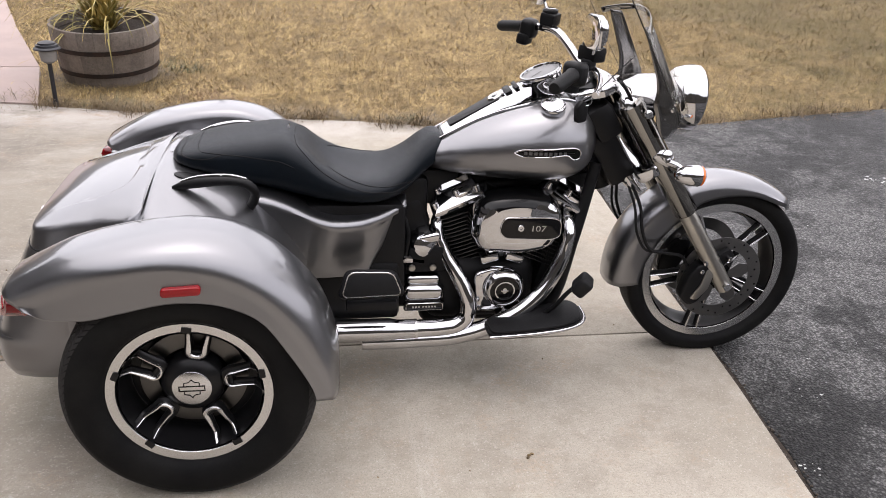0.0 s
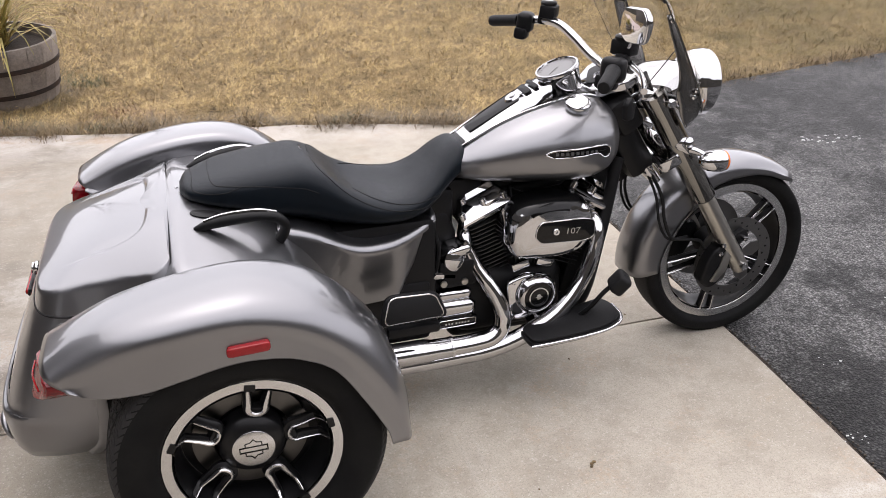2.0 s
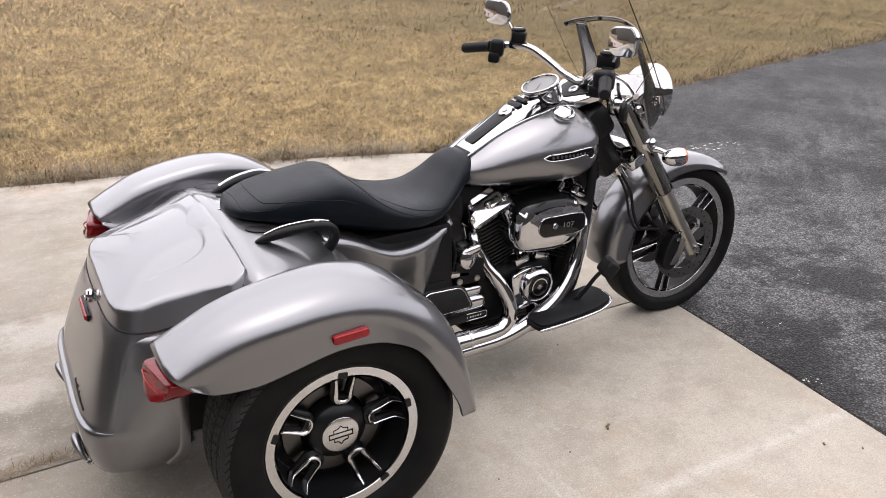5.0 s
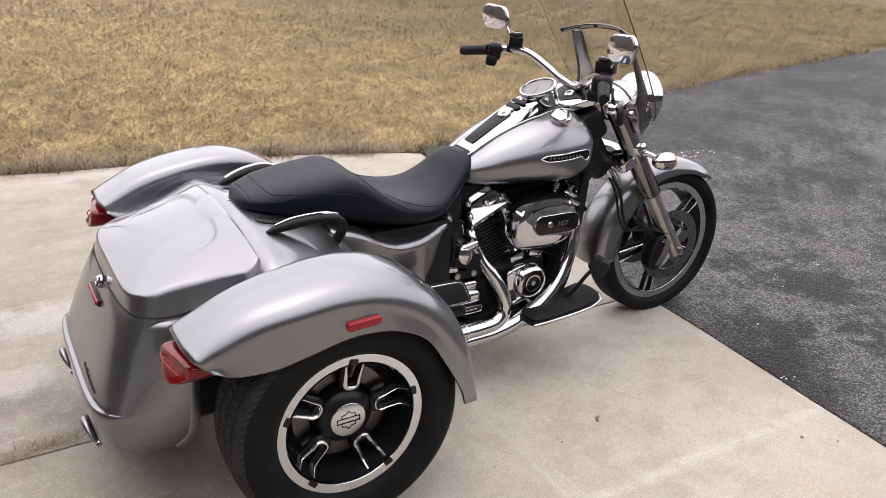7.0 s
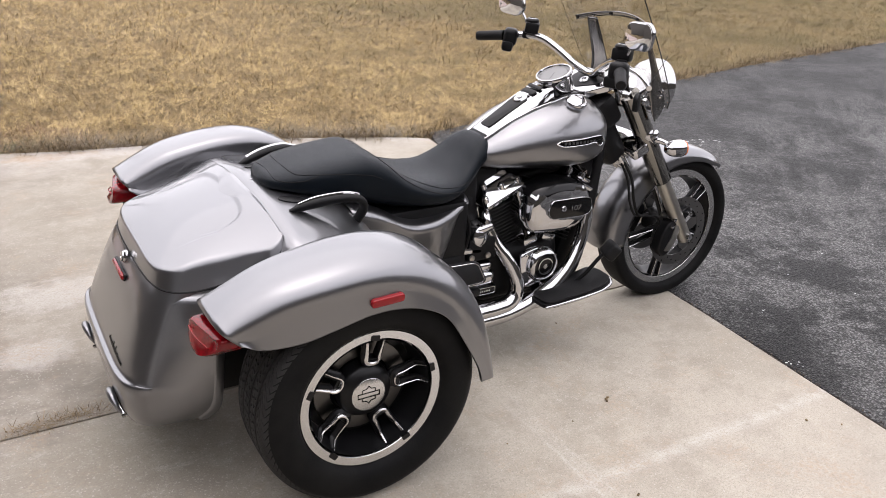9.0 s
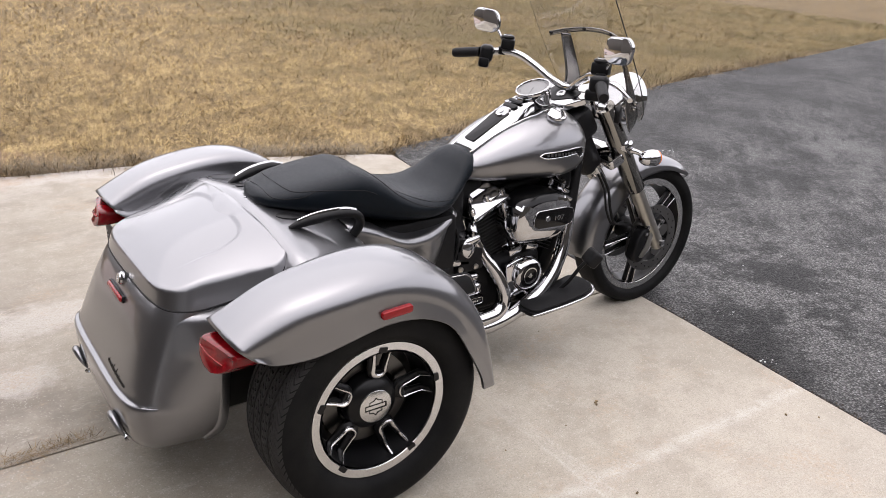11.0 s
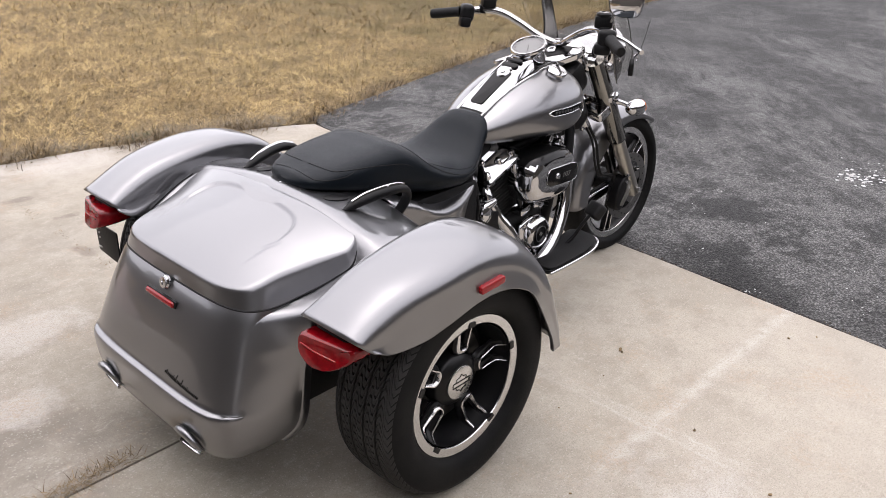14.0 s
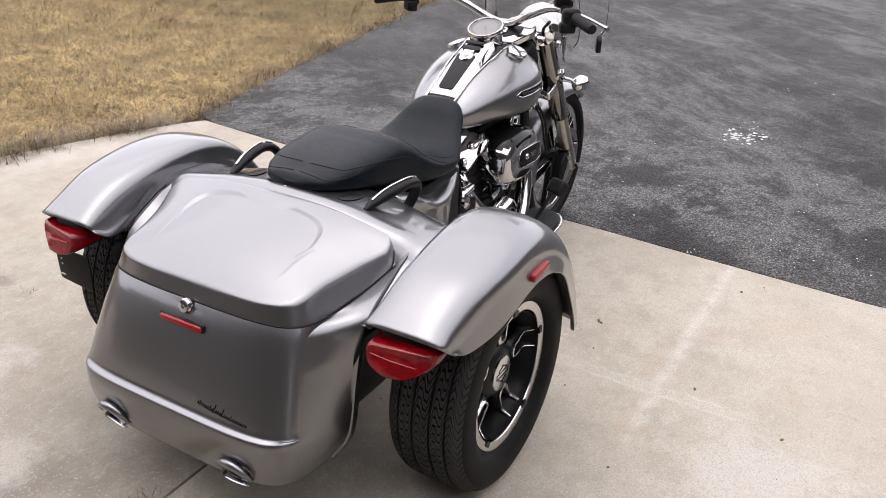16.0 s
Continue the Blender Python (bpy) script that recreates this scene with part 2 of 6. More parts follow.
    t.bump(t.maths("ADD", t.maths("MULTIPLY", broom, 0.6), t.noise(300.0, 4.0)), 0.0016)


def build_asphalt(t):
    x, y = t.axis(0), t.axis(1)
    broad = t.ramp(t.noise(0.75, 8.0, 0.74, (0.62, 1.3, 1), 0.73), 0.43, 0.60)
    mid = t.ramp(t.noise(4.2, 8.0, 0.80, (0.5, 1.5, 1), 0.73), 0.38, 0.58, 0.05, 1.0)
    dust_sheen = t.maths("MULTIPLY", broad, mid)
    scuff = t.maths("MULTIPLY", t.ramp(t.noise(1.9, 7.0, 0.75), 0.43, 0.58), t.ramp(t.noise(14.0, 6.0, 0.8), 0.38, 0.62, 0.2, 1.0))
    scuff = t.maths("MULTIPLY", scuff, t.maths("MULTIPLY", t.ramp(x, 1.70, 2.1, 0.4, 1.9), t.ramp(x, 2.4, 3.8, 1.0, 0.22)))
    # Dusty patches pale further with x, painting in the far asphalt's grazing sheen.
    dust_sheen = t.maths("MINIMUM", t.maths("ADD", t.maths("MULTIPLY", dust_sheen, t.maths("MULTIPLY", t.ramp(x, 2.0, 4.6, 0.62, 1.05), t.ramp(y, 1.0, 2.4, 1.0, 0.25))), scuff), 1.0)
    base = t.mix(t.ramp(t.noise(0.5, 5.0, 0.65), 0.4, 0.62), (0.0124, 0.0124, 0.0127), (0.0223, 0.0223, 0.0226))
    col = t.mix(t.maths("MULTIPLY", dust_sheen, 0.82), base, (0.1426, 0.1414, 0.1395))
    grain = t.maths("MULTIPLY_ADD", dust_sheen, 0.62, 0.12)
    pebble = t.cells(112.0)
    col = t.mix(t.maths("MULTIPLY", t.ramp(pebble, 0.66, 0.97), grain), col, (0.2604, 0.2592, 0.2542))
    col = t.mix(t.maths("MULTIPLY", t.ramp(t.cells(250.0), 0.70, 0.97), grain), col, (0.2356, 0.2344, 0.2294))
    col = t.mix(t.ramp(t.cells(112.0, "Distance"), 0.34, 0.66, 0.0, 0.7), col, (0.0062, 0.0062, 0.0065))
    col = t.mix(t.ramp(t.noise(26.0, 4.0, 0.7), 0.52, 0.72, 0.0, 0.5), col, (0.0112, 0.0112, 0.0115))
    t.colour(col)
    t.bsdf.inputs["Roughness"].default_value = 0.68
    t.bsdf.inputs["Specular IOR Level"].default_value = 0.259
    t.bump(t.maths("ADD", t.maths("MULTIPLY", t.cells(112.0, "Distance"), -1.0), t.maths("MULTIPLY", t.noise(50.0, 6.0, 0.7), 0.8)), 0.007)


def build_soil(t):
    col = t.mix(t.ramp(t.noise(0.8, 6.0), 0.38, 0.64), (0.186, 0.1271, 0.0589), (0.1364, 0.093, 0.0403))
    col = t.mix(t.ramp(t.noise(40.0, 6.0, 0.8), 0.42, 0.58), col, (0.0527, 0.0341, 0.0161))
    col = t.mix(t.ramp(t.noise(95.0, 4.0, 0.75), 0.52, 0.64), col, (0.3844, 0.279, 0.1364))
    t.colour(col)
    t.bsdf.inputs["Roughness"].default_value = 0.95
    t.bump(t.noise(60.0, 5.0, 0.7, (1, 3, 1)), 0.02)


def build_straw(t):
    r = t.island()
    x, y = t.axis(0), t.axis(1)
    col = t.mix(t.ramp(r, 0.0, 0.75), (0.255, 0.173, 0.070), (0.72, 0.535, 0.255))
    col = t.mix(t.ramp(t.noise(2.4, 7.0, 0.75), 0.46, 0.62, 0.0, 0.62), col, (0.1798, 0.1209, 0.0527))
    # Dark clump-sized noise puts the shade between tufts into the blade colour.
    col = t.mix(t.ramp(t.noise(11.0, 6.0, 0.75), 0.49, 0.62, 0.0, 0.75), col, (0.093, 0.057, 0.0248))
    col = t.mix(t.ramp(t.noise(34.0, 5.0, 0.75), 0.50, 0.62, 0.0, 0.7), col, (0.0806, 0.0496, 0.0223))
    col = t.mix(t.ramp(t.noise(48.0, 4.0, 0.75), 0.53, 0.65, 0.0, 0.5), col, (0.62, 0.4712, 0.2728))
    col = t.mix(t.ramp(t.noise(0.9, 6.0, 0.7), 0.47, 0.66, 0.0, 0.40), col, (0.2356, 0.155, 0.0682))
    green = t.maths("MULTIPLY", t.ramp(t.noise(0.6, 5.0, 0.7), 0.42, 0.60), t.ramp(x, 1.4, 5.0, 0.12, 1.0))
    col = t.mix(t.maths("MULTIPLY", green, t.ramp(r, 0.2, 0.6, 0.25, 0.8)), col, (0.1178, 0.1085, 0.0403))
    col = t.mix(t.ramp(x, 1.8, 6.5, 0.0, 0.66), col, (0.124, 0.0992, 0.0446))
    t.colour(col)
    t.bsdf.inputs["Roughness"].default_value = 0.7
    t.bsdf.inputs["Specular IOR Level"].default_value = 0.216


def build_weed(t):
    t.colour(t.mix(t.island(), (0.05, 0.035, 0.018), (0.26, 0.182, 0.092)))
    t.bsdf.inputs["Roughness"].default_value = 0.8


def build_reed(t):
    t.colour(t.mix(t.island(), (0.186, 0.1674, 0.0372), (0.4836, 0.3596, 0.124)))
    t.bsdf.inputs["Roughness"].default_value = 0.5


concrete = ground_mat("driveway_concrete", build_concrete)
asphalt = ground_mat("asphalt", build_asphalt)
soil = ground_mat("thatch_soil", build_soil)
straw = ground_mat("dead_grass", build_straw)
straw_dark = ground_mat("brown_dead_grass", lambda t: (t.colour(t.mix(t.island(), (0.0434, 0.031, 0.0161), (0.248, 0.186, 0.0992))), None)[1])
green_weed = ground_mat("green_winter_weed", lambda t: (t.colour(t.mix(t.island(), (0.031, 0.0434, 0.0124), (0.1054, 0.1178, 0.0434))), None)[1])
rust_straw = ground_mat("rusty_dead_grass", lambda t: (t.colour(t.mix(t.island(), (0.1364, 0.0682, 0.031), (0.341, 0.2108, 0.1116))), None)[1])
weed = ground_mat("dry_weed", build_weed)
reed = ground_mat("golden_reed", build_reed)
pink = mat("pinkish_path_concrete", (0.3472, 0.2728, 0.248), 0.85, 0.0, 0.10, 2.0, 0.10, 200.0, bump=0.001, bump_scale=250.0, second=(0.31, 0.248, 0.2294))
barrel_wood = mat("weathered_barrel_oak", (0.2108, 0.1798, 0.155), 0.8, 0.0, 0.25, 5.0, 0.4, 60.0, bump=0.003, bump_scale=60.0, second=(0.1488, 0.124, 0.1054), rand=0.2)
hoop_iron = mat("rusty_hoop_iron", (0.0217, 0.0174, 0.0161), 0.6, 0.4, 0.3, 20.0, 0.3, 120.0, second=(0.0434, 0.0248, 0.0186))
lamp_black = mat("dark_lamp_plastic", (0.0124, 0.0136, 0.0186), 0.45, 0.0, 0.2, 30.0)
lamp_clear = mat("ribbed_lamp_lens", (0.2108, 0.2046, 0.1984), 0.2, 0.0, 0.15, 80.0)
crumb_mat = mat("dark_crumbs", (0.031, 0.0236, 0.0186), 0.9, 0.0, 0.4, 30.0, 0.4, 90.0, second=(0.0992, 0.0806, 0.062))
pot_soil = mat("potting_soil", (0.0279, 0.0198, 0.0136), 0.95, 0.0, 0.3, 20.0, 0.4, 90.0, bump=0.01, bump_scale=60.0)
bark = mat("grey_bark", (0.0744, 0.0651, 0.0558), 0.9, 0.0, 0.3, 4.0, 0.3, 40.0, bump=0.01, bump_scale=30.0)
woods = mat("dark_woods_ring", (0.0527, 0.0465, 0.0403), 0.95, 0.0, 0.3, 0.2, 0.5, 2.0, second=(0.031, 0.031, 0.0248))
siding = mat("taupe_siding", (0.062, 0.0546, 0.0484), 0.7, 0.0, 0.08, 1.0, 0.06, 40.0)
white_paint = mat("white_door_paint", (0.4588, 0.4588, 0.4464), 0.5, 0.0, 0.05, 2.0, 0.04, 60.0)
shingle = mat("dark_roof_shingle", (0.0341, 0.031, 0.0298), 0.9, 0.0, 0.2, 2.0, 0.3, 30.0, bump=0.006, bump_scale=30.0)
glass = bpy.data.materials.new("clear_screen")
glass.use_nodes = True
gn, gl = glass.node_tree.nodes, glass.node_tree.links
gn.remove(gn["Principled BSDF"])
clear, shine, blend = gn.new("ShaderNodeBsdfTransparent"), gn.new("ShaderNodeBsdfGlossy"), gn.new("ShaderNodeMixShader")
clear.inputs["Color"].default_value = (0.95, 0.945, 0.93, 1)
shine.inputs["Roughness"].default_value = 0.03
blend.inputs[0].default_value = 0.055
gl.new(clear.outputs[0], blend.inputs[1])
gl.new(shine.outputs[0], blend.inputs[2])
gl.new(blend.outputs[0], gn["Material Output"].inputs["Surface"])


# ---- mesh tools ----
class Mesh:
    """Vertices and faces, gathered piece by piece."""

    def __init__(self):
        self.v, self.f = [], []

    def grid(self, p, close_u=False, close_v=False, cap_a=False, cap_b=False):
        p = np.asarray(p, float)
        nu, nv = p.shape[:2]
        o = len(self.v)
        self.v += [tuple(q) for q in p.reshape(-1, 3)]
        for i in range(nu if close_u else nu - 1):
            for j in range(nv if close_v else nv - 1):
                a, b = i * nv + j, i * nv + (j + 1) % nv
                c, d = ((i + 1) % nu) * nv + (j + 1) % nv, ((i + 1) % nu) * nv + j
                self.f.append((o + a, o + b, o + c, o + d))
        if cap_a:
            self.f.append(tuple(o + j for j in range(nv))[::-1])
        if cap_b:
            self.f.append(tuple(o + (nu - 1) * nv + j for j in range(nv)))
        return self

    def tube(self, path, r, n=12, samples=0, caps=True, flat=1.0):
        """A round tube along a smooth path; r: one radius or one for each path point."""
        path = np.asarray(path, float)
        rr = np.full(len(path), r, float) if np.isscalar(r) else np.asarray(r, float)
        if samples:
            path, rr = spline(np.c_[path, rr], samples)[:, :3], spline(np.c_[path, rr], samples)[:, 3]
        tan = np.gradient(path, axis=0)
        tan /= np.linalg.norm(tan, axis=1)[:, None] + 1e-12
        up = np.array([0, 0, 1.0]) if abs(tan[0][2]) < 0.9 else np.array([0, 1.0, 0])
        rings, ang = [], np.linspace(0, 2 * np.pi, n, endpoint=False)
        for q, t, rad in zip(path, tan, rr):
            up = up - t * (up @ t)
            up /= np.linalg.norm(up)
            side = np.cross(t, up)
            rings.append(q + rad * (np.cos(ang)[:, None] * side + flat * np.sin(ang)[:, None] * up))
        return self.grid(rings, close_v=True, cap_a=caps, cap_b=caps)

    def lathe(self, prof, centre=(0, 0, 0), axis=(0, -1, 0), n=32, caps=True):
        """prof: rows of (radius, place along the axis)."""
        m = Vector(axis).to_track_quat("Z", "Y").to_matrix()
        ang = np.linspace(0, 2 * np.pi, n, endpoint=False)
        mm = np.array(m)
        rings = [np.array([[r * math.cos(a), r * math.sin(a), h] for a in ang]) @ mm.T + np.array(centre) for r, h in prof]
        return self.grid(rings, close_v=True, cap_a=caps, cap_b=caps)

    def box(self, centre, size, turn=(0, 0, 0), r=0.0, seg=2):
        """A box with rounded edges."""
        bm = bmesh.new()
        bmesh.ops.create_cube(bm, size=1.0)
        for q in bm.verts:
            q.co = Vector([q.co[k] * size[k] for k in range(3)])
        if r:
            bmesh.ops.bevel(bm, geom=bm.edges[:], offset=r, segments=seg, affect="EDGES", profile=0.5)
        e = Euler([radians(a) for a in turn]).to_matrix()
        o = len(self.v)
        bm.verts.index_update()
        self.v += [tuple(e @ q.co + Vector(centre)) for q in bm.verts]
        self.f += [tuple(o + q.index for q in f.verts) for f in bm.faces]
        bm.free()
        return self

    def slab(self, outline, a, b, r=0.0, frame_m=None, seg=2):
        """A flat outline (u, v), thick from a to b along w, with rounded rims; frame_m places u, v, w in space."""
        bm = bmesh.new()
        low = [bm.verts.new((u, v, a)) for u, v in outline]
        face = bm.faces.new(low)
        got = bmesh.ops.extrude_face_region(bm, geom=[face])
        bmesh.ops.translate(bm, verts=[g for g in got["geom"] if isinstance(g, bmesh.types.BMVert)], vec=(0, 0, b - a))
        bmesh.ops.recalc_face_normals(bm, faces=bm.faces[:])
        if r:
            rim = [ed for ed in bm.edges if len({round(q.co.z, 5) for q in ed.verts}) == 1]
            bmesh.ops.bevel(bm, geom=rim, offset=r, segments=seg, affect="EDGES", profile=0.5)
        m = frame_m or Matrix()
        o = len(self.v)
        bm.verts.index_update()
        self.v += [tuple(m @ q.co) for q in bm.verts]
        self.f += [tuple(o + q.index for q in f.verts) for f in bm.faces]
        bm.free()
        return self

    def flip_y(self):
        """The mirror image across the long axis of the machine."""
        out = Mesh()
        out.v = [(x, -y, z) for x, y, z in self.v]
        out.f = [tuple(reversed(f)) for f in self.f]
        return out

    def moved(self, m):
        out = Mesh()
        out.v = [tuple(m @ Vector(q)) for q in self.v]
        out.f = list(self.f)
        return out


def spline(pts, n):
    """n points on a smooth curve through pts."""
    pts = np.asarray(pts, float)
    d = np.r_[0, np.cumsum(np.linalg.norm(np.diff(pts[:, :3], axis=0), axis=1) ** 0.7 + 1e-9)]
    return table(np.linspace(0, d[-1], n), d, pts)


def table(x, xs, ys):
    """Smooth reading of a table ys at places x (cubic, tangents from neighbours)."""
    xs, ys, x = np.asarray(xs, float), np.asarray(ys, float), np.asarray(x, float)
    if ys.ndim == 1:
        return table(x, xs, ys[:, None])[:, 0]
    g = np.zeros_like(ys)
    slope = np.diff(ys, axis=0) / np.diff(xs)[:, None]
    g[0], g[-1] = slope[0], slope[-1]
    h = np.diff(xs)[:, None]
    g[1:-1] = (slope[:-1] * h[1:] + slope[1:] * h[:-1]) / (h[1:] + h[:-1])
    i = np.clip(np.searchsorted(xs, x) - 1, 0, len(xs) - 2)
    w = (xs[i + 1] - xs[i])[:, None]
    t = ((x - xs[i]))[:, None] / w
    return ((2 * t**3 - 3 * t**2 + 1) * ys[i] + (t**3 - 2 * t**2 + t) * w * g[i]
            + (-2 * t**3 + 3 * t**2) * ys[i + 1] + (t**3 - t**2) * w * g[i + 1])


def super_ring(n, hw, up, down, pu=2.5, pd=2.2):
    """A closed section (y, z) round 0, 0: half width, height above and below, and how square each half is."""
    a = np.linspace(0, 2 * np.pi, n, endpoint=False)
    c, s = np.cos(a), np.sin(a)
    p = np.where(s >= 0, pu, pd)
    y = hw * np.sign(c) * np.abs(c) ** (2 / p)
    z = np.where(s >= 0, up, down) * np.sign(s) * np.abs(s) ** (2 / p)
    return y, z


def part(name, mesh, material, parent=None, label="", angle=38, clean=True, thick=0.0):
    """One mesh object under a thing or under a part."""
    data = bpy.data.meshes.new(name)
    data.from_pydata(mesh.v, [], mesh.f)
    if clean:
        bm = bmesh.new()
        bm.from_mesh(data)
        bmesh.ops.remove_doubles(bm, verts=bm.verts[:], dist=1e-6)
        bmesh.ops.recalc_face_normals(bm, faces=bm.faces[:])
        bm.to_mesh(data)
        bm.free()
    data.materials.append(material)
    data.polygons.foreach_set("use_smooth", [True] * len(data.polygons))
    data.set_sharp_from_angle(angle=radians(angle))
    ob = new(name, data)
    if parent:
        ob.parent = parent
    if thick:
        sol = ob.modifiers.new("thickness", "SOLIDIFY")
        sol.thickness, sol.offset = thick, -1
    if label:
        ob["label"] = label
    return ob


def ellipse(cx, cy, rx, ry, n=28, p=2.0):
    a = np.linspace(0, 2 * np.pi, n, endpoint=False)
    return [(cx + rx * np.sign(math.cos(t)) * abs(math.cos(t)) ** (2 / p), cy + ry * np.sign(math.sin(t)) * abs(math.sin(t)) ** (2 / p)) for t in a]


def side_frame(y):
    """u forward, v up, w out to the machine's right, from the plane at y."""
    return Matrix(((1, 0, 0, 0), (0, 0, -1, y), (0, 1, 0, 0), (0, 0, 0, 1)))


def rounded(pts, r, seg=4):
    """A polygon with its corners rounded."""
    out, k = [], len(pts)
    for i in range(k):
        p, a, b = Vector(pts[i]), Vector(pts[i - 1]), Vector(pts[(i + 1) % k])
        rr = min(r, 0.45 * (a - p).length, 0.45 * (b - p).length)
        s, e = p + (a - p).normalized() * rr, p + (b - p).normalized() * rr
        for j in range(seg + 1):
            t = j / seg
            out.append(tuple((1 - t) ** 2 * s + 2 * t * (1 - t) * p + t * t * e))
    return out


# ---- ground ----
def sheet(name, outline, top, depth, material, kind="structure", label="", r=0.006):
    m = Mesh().slab(outline, top - depth, top, r)
    ob = part(name, m, material, None, label, 30)
    return tagged(ob, label, kind=kind)


ground = tagged(part("ground", Mesh().grid([[(-400, -400, -0.035), (400, -400, -0.035)], [(-400, 400, -0.035), (400, 400, -0.035)]]), soil),
                "dry winter lawn soil under matted straw-coloured grass", "ground", kind="structure")
EDGE = [(1.52, -12.0), (1.615, -1.4), (1.66, -0.75), (1.695, -0.3), (1.71, 0.0), (1.755, 1.0), (1.80, 1.7), (1.87, 2.36)]
LAWN = [(1.75, 2.43), (1.45, 2.55), (1.0, 2.70), (0.6, 2.81), (0.2, 2.86), (-0.3, 2.92), (-0.95, 3.07), (-1.5, 3.2)]
JOINT = 0.07
driveway = tagged(new("pavement"), "pale weathered concrete driveway with saw-cut joints", "driveway", kind="structure")
slabs = {
    "near": [(-9, -12)] + EDGE[:5] + [(1.712, JOINT - 0.004), (-9, JOINT - 0.004)],
    "far": [(-9, JOINT + 0.004), (1.716, JOINT + 0.004)] + EDGE[5:] + LAWN + [(-1.55, 3.22), (-9, 4.4)],
}
for key in slabs:
    part("slab", Mesh().slab(slabs[key], -0.12, 0.0, 0.0016), concrete, driveway, angle=30)
sill = [(x - 0.003, y) for x, y in EDGE] + [(x + 0.034, y) for x, y in EDGE[::-1]]
tagged(part("edge_soil", Mesh().slab(sill, -0.10, -0.012, 0), pot_soil, None, angle=30), "dark soil in the gap beside the concrete", "soil", kind="structure")
road_edge = [(x + 0.020 + 0.005 * math.sin(7.3 * k), y) for k, (x, y) in enumerate((np.interp(v, [q[1] for q in EDGE], [q[0] for q in EDGE]), v) for v in np.r_[-12.0, np.arange(-4.0, 2.36, .06)])] + [(1.97, 2.52), (2.5, 2.63), (3.64, 2.91), (4.8, 3.16), (6.35, 3.5), (9.4, 4.0), (14, 4.9), (40, 10)]
road = tagged(part("road", Mesh().slab(road_edge + [(40, -30), (1.3, -30)], -0.12, -0.008, 0.006), asphalt, None, angle=30),
              "dark sealed asphalt drive with pale dusty patches", "asphalt drive", kind="structure")


# ---- the three-wheeled motorcycle ----
trike = tagged(new("trike_motorcycle"), "silver three-wheeled motorcycle with black seat and chrome engine parked on concrete", "motorcycle")

# fender over a rear wheel: rows along the wheel's arc, from the tail to the front tip
CREST = [(-.399, .622), (-.33, .662), (-.25, .698), (-.15, .722), (-.04, .737), (.06, .735), (.16, .704), (.25, .638), (.325, .545), (.368, .42), (.374, .315)]
CREASE = [(-.361, .587), (-.305, .594), (-.215, .632), (-.125, .656), (-.03, .668), (.06, .655), (.135, .624), (.205, .570), (.270, .478), (.32, .383), (.350, .308)]
LOWER = [(-.345, .579), (-.296, .560), (-.21, .561), (-.13, .581), (-.03, .602), (.05, .602), (.12, .585), (.19, .542), (.25, .45), (.298, .36), (.312, .312)]
INNER = [(-.376, .600), (-.325, .588), (-.245, .618), (-.145, .655), (-.045, .675), (.05, .678), (.14, .670), (.22, .606), (.285, .505), (.328, .41), (.338, .32)]


def fender_shape():
    """Sections across the wheel: an inner valley, a full crown that turns over at the outer edge, and an upright skirt."""
    k = 60
    u = np.linspace(0, 10, k)
    c, v, lo, inn = (table(u, np.arange(11), np.array(a)) for a in (CREST, CREASE, LOWER, INNER))
    rows = []
    for i in range(k):
        w = min(1.0, u[i] / 3.4)
        out = -.540 - .142 * (.80 + .20 * w * w * (3 - 2 * w))
        square = np.interp(u[i], [0, 2, 5, 10], [3.3, 2.9, 2.45, 2.3])
        deep = min(1.0, .05 + u[i] / 3.2)
        row = [(inn[i][0], -.434, inn[i][1] - .06 * deep), (inn[i][0], -.446, inn[i][1] - .022 * deep)]
        for a in np.linspace(0, math.pi / 2, 14)[:-1]:
            f, g = math.sin(a) ** .52, 1 - math.cos(a) ** .62
            row.append((inn[i][0] + (c[i][0] - inn[i][0]) * f, -.450 - .09 * g, inn[i][1] + (c[i][1] - inn[i][1]) * f))
        for a in np.linspace(0, math.pi / 2, 26):
            f, g = math.cos(a) ** (2 / square), math.sin(a) ** (2 / square)
            row.append((v[i][0] + (c[i][0] - v[i][0]) * f, -.540 + (out + .540) * g, v[i][1] + (c[i][1] - v[i][1]) * f))
        for f in (.2, .5, .8, .95, 1.0):
            row.append((v[i][0] + (lo[i][0] - v[i][0]) * f, out - .008 * f, v[i][1] + (lo[i][1] - v[i][1]) * f))
        row += [(lo[i][0], out - .006, lo[i][1] - .003), (lo[i][0], out + .004, lo[i][1] - .001), (lo[i][0], out + .006, lo[i][1] + .012)]
        rows.append(row)
    return Mesh().grid(rows)


fender = fender_shape()
part("fender", fender, paint, trike, "silver painted flared rear fender", thick=0.004)
part("fender", fender.flip_y(), paint, trike, "silver painted flared rear fender", thick=0.004)


# trunk body: plan outlines stacked from the bottom up
def plan(hw, depth, p, bow, n=96):
    """The outline of one level as distances: (forward of the tail, across), from the right flank round to the left one."""
    a = np.linspace(-np.pi / 2, np.pi / 2, n)
    x = depth * (1 - np.abs(np.cos(a)) ** (2 / p))
    y = hw * np.sign(np.sin(a)) * np.abs(np.sin(a)) ** (2 / p)
    return np.c_[x + bow * (y / hw) ** 2 * np.clip((depth - x) / .10, 0, 1), y]


def seam_height(x):
    return table(np.atleast_1d(x), [-.60, -.46, -.40, -.36, -.28, -.21, -.165, -.14, -.121], [.572, .572, .569, .568, .586, .613, .639, .668, .700])


